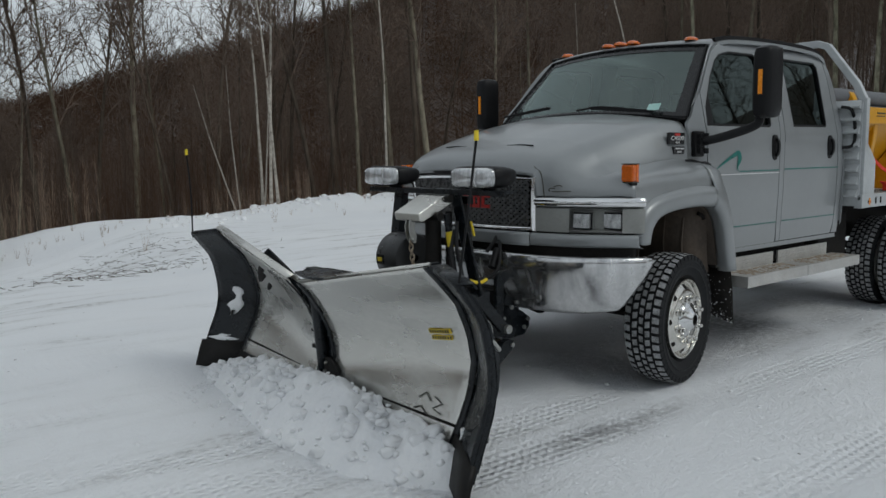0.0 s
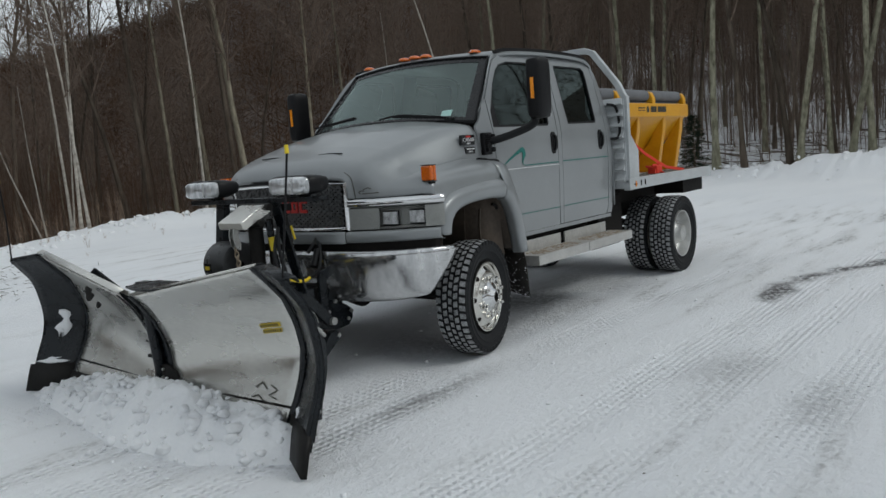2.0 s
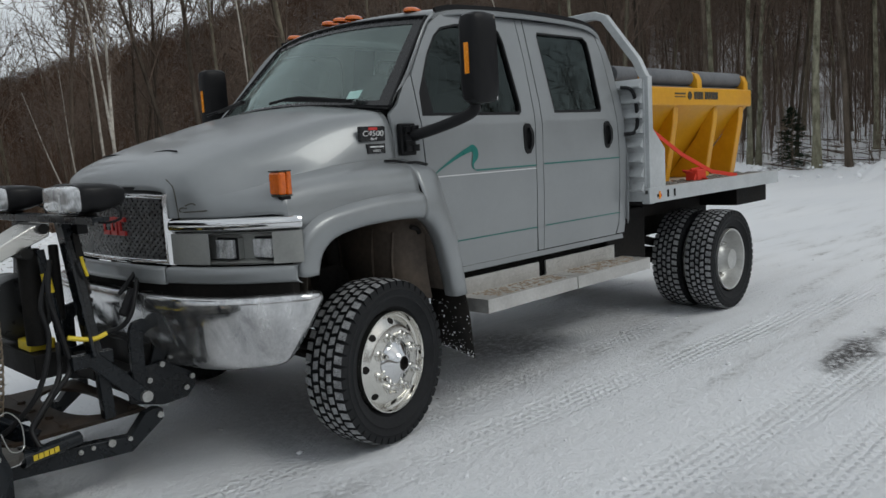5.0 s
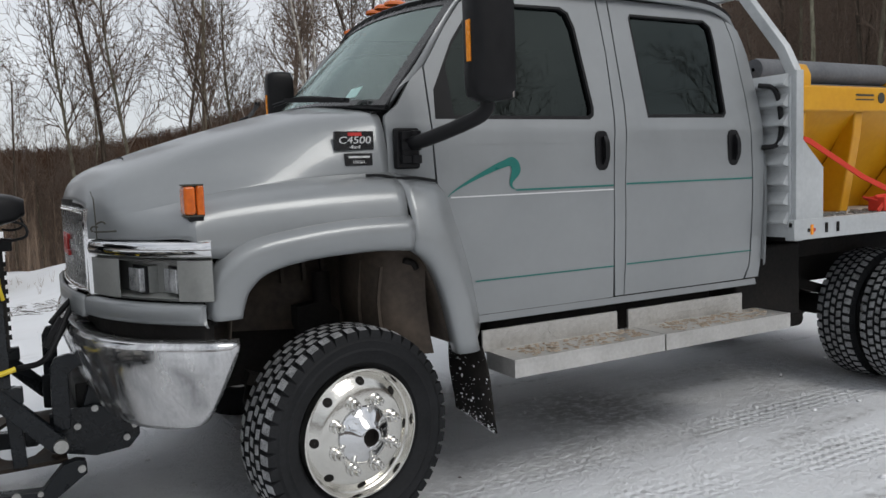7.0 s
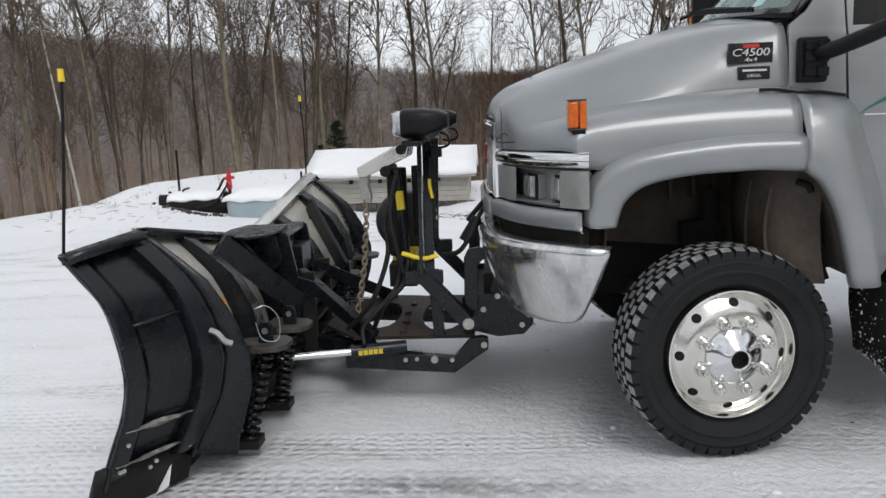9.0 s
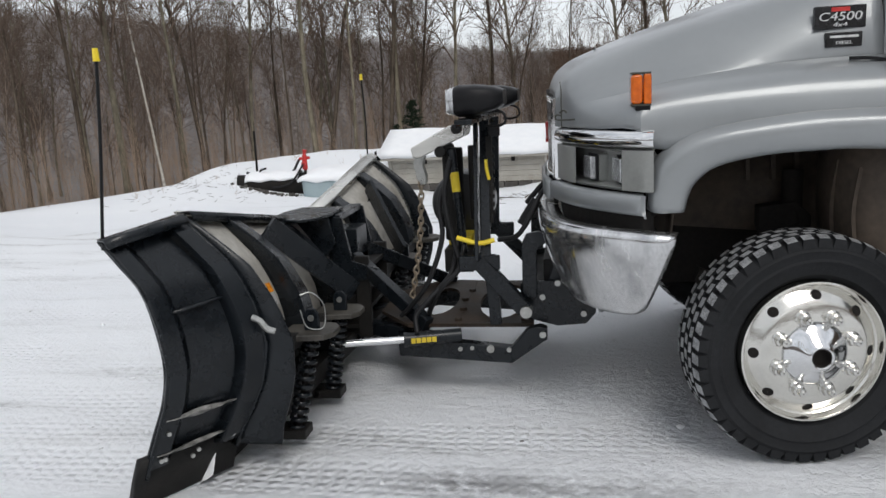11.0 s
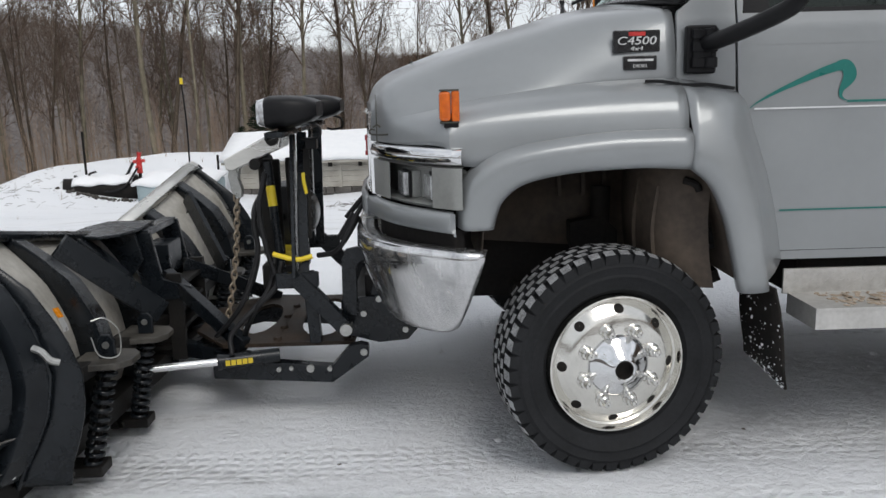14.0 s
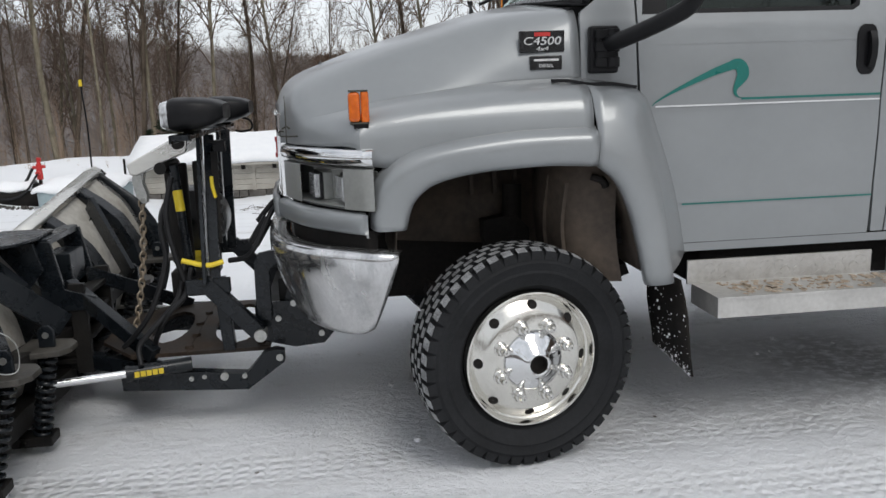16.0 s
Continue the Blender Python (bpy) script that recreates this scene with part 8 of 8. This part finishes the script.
# headlamps of the plow
for yc in (0.61, 1.53):
    bm = bmesh.new()
    rows = []
    for x, wy, h, dz, dy in ((-1.318, 0.185, 0.062, 0, 0.06), (-1.30, 0.192, 0.068, 0, 0.058), (-1.22, 0.180, 0.064, 0.002, 0.045), (-1.15, 0.150, 0.048, 0.006, 0.03), (-1.115, 0.11, 0.030, 0.010, 0.02)):
        ring = []
        for k in range(24):
            t = 2 * math.pi * k / 24
            ca, sa = math.cos(t), math.sin(t)
            ring.append(Vector((x, yc + dy + wy * math.copysign(abs(ca) ** 0.4, ca), 1.358 + dz + h * math.copysign(abs(sa) ** 0.45, sa))))
        rows.append(ring + ring[:1])
    sheet(bm, rows)
    bm.faces.new([bm.verts.new(p) for p in rows[-1][:-1]])
    bmesh.ops.remove_doubles(bm, verts=bm.verts, dist=0.0005)
    lamp = part("plow_lamp", bm, M_PLASTIC, plow, "black plow headlamp with clear lens", sharp=45)
    bm = bmesh.new()
    rows = []
    for x, s in ((-1.312, 0.99), (-1.330, 0.975), (-1.350, 0.90), (-1.358, 0.70), (-1.361, 0.02)):
        rows.append([Vector((x, yc + 0.06 + s * 0.185 * math.copysign(abs(math.cos(t)) ** 0.4, math.cos(t)), 1.358 + s * 0.060 * math.copysign(abs(math.sin(t)) ** 0.45, math.sin(t)))) for t in [2 * math.pi * k / 24 for k in range(25)]])
    sheet(bm, rows)
    part("lens", bm, M_LENS, lamp, "clear ribbed lens", sharp=60)
    part("lens_divider", new_box((-1.366, yc - 0.008, 1.308), (-1.352, yc - 0.002, 1.408)), M_LETTER, lamp)
    bm = new_box((-1.28, yc - 0.03, 1.282), (-1.22, yc + 0.03, 1.305))
    part("lamp_foot", bm, M_BLACK_DULL, lamp, bevel=0.003)
    part("lamp_cable", pipe(bmesh.new(), [(-1.17, yc - 0.02, 1.32), (-1.12, yc - 0.02, 1.30), (-1.115, yc - 0.02, 1.26), (-1.16, yc, 1.245), (-1.20, yc + 0.02, 1.25)], 0.006, 6, 4), M_HOSE, lamp)

# hydraulic unit with round cover, hoses
bm = bmesh.new()
lathe(bm, [(0.02, 0), (0.13, 0.0), (0.150, 0.010), (0.158, 0.03), (0.158, 0.21), (0.150, 0.225), (0.12, 0.235), (0.02, 0.235)], (-1.390, 1.14, 0.845), (0, 1, 0), 40, False)
cover = part("hydraulic_cover", bm, M_COVER, plow, "rounded black hydraulic unit cover")
part("cover_decal", new_box((-1.5515, 1.27, 0.81), (-1.545, 1.34, 0.87)), M_BADGE, cover, "black decal with yellow mark")
part("cover_mark", new_box((-1.5545, 1.282, 0.828), (-1.550, 1.328, 0.852)), M_DECAL_YELLOW, cover)
bm = bmesh.new()
rod(bm, (-1.40, 0.95, 0.70), (-1.40, 0.95, 1.14), 0.05, n=16)
box(bm, (-1.45, 0.88, 0.55), (-1.31, 1.45, 0.664))
rod(bm, (-1.30, 0.92, 0.8), (-1.30, 0.92, 1.15), 0.022, n=12)
part("hydraulic_pump", bm, M_BLACK_DULL, plow, "black pump body", bevel=0.006)
part("pump_cap", new_box((-1.44, 0.96, 0.665), (-1.32, 1.12, 0.715)), M_YELLOW_TIP, plow, "yellow pump block", bevel=0.01)
part("junction_box", new_box((-0.985, 1.08, 0.74), (-0.93, 1.20, 0.85)), M_ORANGE, plow, "orange electrical box", bevel=0.008)
for pts in (((-1.37, 0.80, 0.72), (-1.40, 0.74, 0.58), (-1.50, 0.68, 0.47), (-1.56, 0.66, 0.40), (-1.55, 0.62, 0.33)), ((-1.34, 0.78, 0.70), (-1.36, 0.72, 0.60), (-1.44, 0.70, 0.52), (-1.50, 0.74, 0.42), (-1.53, 0.78, 0.35)),
            ((-1.38, 0.75, 1.10), (-1.41, 0.72, 0.95), (-1.39, 0.70, 0.80), (-1.36, 0.71, 0.66)), ((-1.39, 0.76, 1.05), (-1.44, 0.74, 0.90), (-1.43, 0.72, 0.75), (-1.50, 0.70, 0.55), (-1.60, 0.74, 0.42), (-1.66, 0.80, 0.36)),
            ((-1.18, 0.80, 0.72), (-1.10, 0.76, 0.74), (-1.05, 0.74, 0.80), (-0.98, 0.80, 0.93), (-0.92, 0.90, 0.98)), ((-1.05, 0.85, 0.88), (-0.98, 0.84, 0.96), (-0.93, 0.88, 1.0))):
    part("hose", pipe(bmesh.new(), pts, 0.012, 8, 5), M_HOSE, plow, "black hydraulic hose", sharp=60)
part("cable_plug", pipe(bmesh.new(), [(-1.07, 0.78, 0.79), (-1.0, 0.80, 0.90)], 0.026, 10), M_PLASTIC, plow, "black cable plug")

# ---- snow in front of the blade ----
def lumps(name, spots, seed, label, parent=None):
    """Loose snow: many dented clods heaped together, one mesh."""
    rs = np.random.default_rng(seed)
    t = (1 + 5 ** 0.5) / 2
    b = bmesh.new()
    bmesh.ops.create_icosphere(b, subdivisions=2, radius=1)
    bv = np.array([v.co[:] for v in b.verts])
    bf = np.array([[v.index for v in f.verts] for f in b.faces])
    b.free()
    vs, fs, n = [], [], 0
    for x, y, z, s in spots:
        d = 1 + 0.28 * rs.normal(0, 1, 3) @ bv.T * 0.5 + 0.22 * np.sin(bv @ rs.normal(0, 3.5, 3) + rs.uniform(0, 6)) + 0.16 * np.sin(bv @ rs.normal(0, 7, 3) + rs.uniform(0, 6))
        v = bv * d[:, None] * s * rs.uniform(0.75, 1.25, 3)
        v[:, 2] *= 0.8
        vs.append(v + np.array([x, y, z]))
        fs.append(bf + n)
        n += len(bv)
    me = bulk_mesh(name, np.concatenate(vs), np.concatenate(fs))
    me.materials.append(M_CLUMP)
    return tagged(new(name, me), label, "snow", kind="stuff")


rs = np.random.default_rng(5)
spots = []


def heap(y):
    """Height of the windrow along the blade."""
    return np.interp(y, [-0.24, -0.14, 0.1, 0.5, 1.0, 1.5, 2.0, 2.5, 2.75], [0.0, 0.17, 0.245, 0.275, 0.275, 0.23, 0.16, 0.05, 0.0])


def heap_x(y, u):
    """From the blade (u 0) out to the windrow's foot (u 1)."""
    back = np.interp(y, [-0.2, 1.17, 2.4, 2.8], [-2.185, -2.13, -2.075, -2.16])
    return back - u * np.interp(y, [-0.25, -0.12, 0.0, 0.25, 0.6, 1.05, 1.7, 2.3, 2.8], [0.05, 0.12, 0.22, 0.34, 0.40, 0.42, 0.32, 0.22, 0.10])


for i in range(230):
    y = rs.uniform(-0.16, 2.45)
    u = rs.uniform(0, 1)
    top = heap(y) * np.sin(np.pi / 2 * (1 - u) ** 0.9)
    s = 0.010 + 0.030 * rs.uniform() ** 2.2
    spots.append((heap_x(y, u), y, max(0.0, top - s * 0.35), s))
for i in range(60):
    y = rs.uniform(-0.10, 2.2)
    spots.append((heap_x(y, 1.0 + 0.9 * rs.uniform(0, 1) ** 1.6), y, 0.004, rs.uniform(0.005, 0.013)))
lumps("snow_windrow", spots, 8, "lumpy ridge of loose snow pushed against the blade")
gy_ = np.linspace(-0.22, 2.75, 260)
gu_ = np.linspace(0, 1.15, 70)
YY, UU = np.meshgrid(gy_, gu_, indexing="ij")
XX = heap_x(YY, UU)
SLOPE = np.clip(1 - UU, 0, 1)
ZZ = heap(YY) * np.sin(np.pi / 2 * SLOPE ** 0.9) * (0.97 + 0.38 * fbm(XX, YY, 4.0, 71, 3)) + (np.abs(fbm(XX, YY, 11.0, 73, 3)) * 0.05 + fbm(XX, YY, 30.0, 75, 2) * 0.012) * SLOPE ** 0.5 - 0.012 - 0.03 * np.clip(UU - 1, 0, 1)
ii = np.arange(YY.size).reshape(YY.shape)
hm = bulk_mesh("snow_heap", np.stack([XX, YY, ZZ], -1).reshape(-1, 3), np.stack([ii[:-1, :-1], ii[:-1, 1:], ii[1:, 1:], ii[1:, :-1]], -1).reshape(-1, 4))
hm.materials.append(M_CLUMP)
tagged(new("snow_heap", hm), "soft heap of ploughed snow in front of blade", "snow", kind="stuff")
rs = np.random.default_rng(15)
bank = []
for i in range(420):
    az = rs.uniform(0, 82)
    r = edge_at(az) - 0.6 + rs.normal(0, 0.9)
    x, y = polar(az, r)
    s = rs.uniform(0.02, 0.09) * (1 if rs.uniform() < 0.93 else 1.8)
    bank.append((x, y, ground_z(x, y) - s * 0.1, s))
lumps("snow_bank_clods", bank, 18, "frozen clods along the bank of ploughed snow")
rs = np.random.default_rng(16)
lumps("scattered_clods", [(x, y, ground_z(x, y) + 0.003, rs.uniform(0.005, 0.016)) for x, y in zip(rs.uniform(-4, 7, 160), rs.uniform(-2.4, 4.5, 160))], 19, "small frozen crumbs lying about the yard")


# ---- tank, shed and clutter by the woods ----
def gz(x, y):
    return ground_z(x, y)


# shed: low, with a snow-laden roof and stone footing
SX, SY = -3.35, 17.2
sz = -0.97
shed = thing("shed", (SX, SY, sz), "low weathered shed with snow on its roof", "shed")
half, deep = 1.85, 1.3
for k in range(5):
    z = sz + 0.28 + 0.125 * k
    bm = new_box((SX - half, SY - deep, z), (SX + half, SY - deep + 0.03, z + 0.119))
    part("siding_board", bm, M_SIDING, shed, "weathered horizontal siding board")
for lo, hi in (((SX - half, SY - deep + 0.03, sz + 0.28), (SX - half + 0.03, SY + deep, sz + 0.90)), ((SX + half - 0.03, SY - deep + 0.03, sz + 0.28), (SX + half, SY + deep, sz + 0.90)), ((SX - half + 0.03, SY + deep - 0.03, sz + 0.28), (SX + half - 0.03, SY + deep, sz + 0.90))):
    part("wall", new_box(lo, hi), M_SIDING, shed)
for x in (-1.86, -0.62, 0.62, 1.80):
    part("post", new_box((SX + x, SY - deep - 0.035, sz + 0.27), (SX + x + 0.08, SY - deep - 0.002, sz + 0.90)), M_SIDING, shed, "weathered corner board")
for x in (-1.0, -0.3, 0.4, 1.1):
    part("bracket", new_box((SX + x, SY - deep - 0.10, sz + 0.76), (SX + x + 0.09, SY - deep - 0.035, sz + 0.88)), M_DARK, shed)
rs = random.Random(9)
for row in range(2):
    x = SX - half - 0.02 + 0.1 * row
    while x < SX + half:
        w = rs.uniform(0.2, 0.42)
        bm = new_box((x + 0.006, SY - deep - 0.03 - rs.random() * 0.03, sz - 0.05 + row * 0.165), (x + w - 0.006, SY - deep + 0.2, sz + 0.105 + row * 0.165))
        part("footing_stone", bm, M_STONE, shed, "dark footing stone", bevel=0.02)
        x += w
part("roof", prism(bmesh.new(), [(SY - deep - 0.25, sz + 0.87), (SY - deep - 0.25, sz + 0.92), (SY, sz + 1.36), (SY + deep + 0.25, sz + 0.92), (SY + deep + 0.25, sz + 0.87), (SY, sz + 1.30)], "x", SX - half - 0.18, SX + half + 0.18), M_SIDING, shed, "plank roof under snow")
rows = []
for k in range(9):
    v = -1 + k / 4
    y = SY + v * (deep + 0.28)
    z = sz + 1.47 - abs(v) * 0.47 + 0.03 * math.cos(v * 3)
    rows.append([(SX - half - 0.21 + (2 * half + 0.42) * i / 12, y, z + 0.012 * math.sin(i * 1.7 + k)) for i in range(13)])
part("roof_snow", sheet(bmesh.new(), rows), M_CLUMP, shed, "thick smooth snow on the roof", solid=0.10)

# square tank sunk in the mound, with a valve post behind it
TX, TY = -5.86, 14.20
tz = -0.74
tank = thing("buried_tank", (TX, TY, tz), "pale blue square tank half buried in snow", "tank")
bm = bmesh.new()
rows = []
for z, g in ((-0.20, 0.97), (0.0, 0.985), (0.40, 1.0), (0.46, 0.985), (0.49, 0.93)):
    ring = []
    for k in range(36):
        a = 2 * math.pi * k / 36
        ca, sa = math.cos(a), math.sin(a)
        ring.append(Vector((TX + 0.80 * g * math.copysign(abs(ca) ** 0.22, ca), TY + 0.62 * g * math.copysign(abs(sa) ** 0.22, sa), tz + z)))
    rows.append(ring + ring[:1])
sheet(bm, rows)
bm.faces.new([bm.verts.new(p) for p in rows[-1][:-1]])
bmesh.ops.remove_doubles(bm, verts=bm.verts, dist=0.0005)
part("shell", bm, M_TANK, tank, "pale blue plastic shell")
rows = []
for k in range(11):
    v = -1 + k / 5
    rows.append([(TX + u * 0.84, TY + v * 0.66, tz + 0.47 + 0.15 * (1 - abs(v) ** 3) * (1 - abs(u) ** 4) + 0.05 * (v + 1) + 0.014 * math.sin(u * 7 + k * 1.3) - 0.03 * (1 + math.sin(u * 9)) * (k == 0)) for u in [i / 8 - 1 for i in range(17)]])
part("snow_cap", sheet(bmesh.new(), rows), M_CLUMP, tank, "thick snow lying on the tank", solid=0.05)
VX, VY = TX - 0.90, TY + 0.10
vz = gz(VX, VY)
valve = thing("red_hydrant_valve", (VX, VY, vz), "small red valve head on a post with a hose", "valve")
bm = rod(bmesh.new(), (VX, VY, vz - 0.1), (VX, VY, 0.10), 0.035, n=10)
part("post", bm, M_DARK, valve)
bm = rod(bmesh.new(), (VX, VY, -0.10), (VX, VY, 0.22), 0.062, 0.052, n=14)
rod(bm, (VX, VY, 0.22), (VX + 0.02, VY, 0.34), 0.036, 0.05, n=12)
rod(bm, (VX - 0.12, VY, 0.14), (VX + 0.12, VY, 0.16), 0.034, n=10)
rod(bm, (VX, VY, 0.04), (VX, VY - 0.12, 0.03), 0.045, n=12)
part("valve_body", bm, M_RED, valve, "worn red cast valve")
part("hose", pipe(bmesh.new(), [(VX - 0.12, VY, 0.13), (VX - 0.35, VY - 0.05, -0.20), (VX - 0.85, VY - 0.1, -0.28), (VX - 1.35, VY - 0.1, -0.12)], 0.028, 8, 5), M_HOSE, valve, "black sagging hose")
part("hose", pipe(bmesh.new(), [(VX, VY - 0.12, 0.02), (VX - 0.25, VY - 0.35, -0.36), (VX - 0.70, VY - 0.40, -0.42), (VX - 0.95, VY - 0.30, -0.10), (VX - 0.80, VY - 0.3, -0.02)], 0.022, 8, 5), M_HOSE, valve, "black looping hose")
PX, PY, PZ = -8.22, 13.92, -0.42
culvert = thing("culvert_pipe", (PX, PY, PZ - 0.27), "black pipe end poking from the snow", "pipe")
way = (1, 0.30, -0.02)
bm = lathe(bmesh.new(), [(0.245, 0), (0.275, 0), (0.275, 1.5), (0.245, 1.5)], (PX, PY, PZ), way, 28)
part("pipe_wall", bm, M_DARK, culvert)
part("pipe_mouth", lathe(bmesh.new(), [(0.01, 0.10), (0.247, 0.10), (0.247, 0.12), (0.01, 0.12)], (PX, PY, PZ), way, 28), M_DARK, culvert)
rows = [[(PX + 0.24 + 1.15 * i / 12 * 0.958, PY + 0.07 + 0.35 * i / 12 + 0.30 * math.sin(a), PZ + 0.01 + 0.285 * math.cos(a) + 0.02 * math.sin(i * 1.3 + j * 0.9)) for i in range(13)] for j, a in enumerate([-1.15 + 0.2 * k for k in range(11)])]
part("snow_cap", sheet(bmesh.new(), rows), M_CLUMP, culvert, "snow lying on the pipe", solid=0.04)
rubble = random.Random(31)
bm = bmesh.new()
for k in range(70):
    x, y = PX + rubble.gauss(0.85, 0.38), PY - 0.20 - abs(rubble.gauss(0, 0.10))
    q = rubble.uniform(0.012, 0.05)
    box(bm, (-q, -q * 0.7, -q * 0.5), (q, q * 0.7, q * 0.6), Matrix.Translation((x, y, gz(x, y) + q * 0.2)) @ Matrix.Rotation(rubble.random() * 3, 4, Vector((rubble.random(), rubble.random(), 1))))
me = bpy.data.meshes.new("rubble")
bm.to_mesh(me)
bm.free()
me.materials.append(M_STONE)
tagged(new("rubble", me), "dark stones and frozen earth below the pipe", "rubble", kind="stuff")
for x, y, h in ((-8.15, 14.9, 1.0), (-5.65, 16.4, 0.75), (-5.25, 16.5, 0.70)):
    st = thing("stake", (x, y, gz(x, y)), "thin dark stake standing in the snow", "stake", "stakes by the tank")
    part("shaft", rod(bmesh.new(), (x, y, gz(x, y) - 0.1), (x + 0.01, y, gz(x, y) + h), 0.028, n=8), M_DARK, st)
vent = thing("vent_cap", (-6.05, 16.0, gz(-6.05, 16.0)), "small grey vent cap above the snow", "vent")
zz = gz(-6.05, 16.0)
part("cap", rod(bmesh.new(), (-6.05, 16.0, zz - 0.05), (-6.05, 16.0, zz + 0.36), 0.14, 0.10, n=14), M_STONE, vent)

# dry grass poking out of the snow
tuft_t = []
grng = np.random.default_rng(23)
for k in range(5):
    s = Sticks()
    for _ in range(9):
        a = grng.uniform(0, 6.28)
        l = grng.uniform(0.3, 1.0)
        s.add((0.05 * math.cos(a), 0.05 * math.sin(a), -0.05), (0.3 * l * math.cos(a), 0.3 * l * math.sin(a), l), 0.006, 0.002)
    tuft_t.append(s.arrays())
places = []
for i in range(230):
    az = grng.uniform(48, 128)
    r = edge_at(az) - grng.uniform(-1.5, 5.5) * grng.uniform(0, 1)
    x, y = polar(az, r)
    h = grng.uniform(0.06, 0.28) * (1.5 if grng.uniform() < 0.15 else 1)
    places.append((x, y, gz(x, y), h, h, grng.uniform(0, 6.28), i % 5))
stalks = Sticks()
for i in range(420):
    c = grng.integers(0, 3)
    x = (0.2, -0.9, -8.9)[c] + grng.normal(0, (0.9, 1.1, 0.9)[c])
    y = (10.8, 8.6, 13.6)[c] + grng.normal(0, (0.9, 0.5, 0.7)[c])
    a, l = grng.uniform(0, 6.28), grng.uniform(0.04, 0.26)
    z = gz(x, y)
    stalks.add((x, y, z + 0.012), (x + l * math.cos(a), y + l * math.sin(a), z + 0.012 + grng.uniform(0, 0.3) * l), 0.0045, 0.002)
me = bulk_mesh("dead_stalks", *stalks.arrays())
me.materials.append(M_BARK)
tagged(new("dead_stalks", me), "dead dark stalks and straw lying on snow", "straw", kind="stuff")
scatter("dry_grass", tuft_t, places, M_BRUSH, "dry brown grass stems poking through snow", "grass")
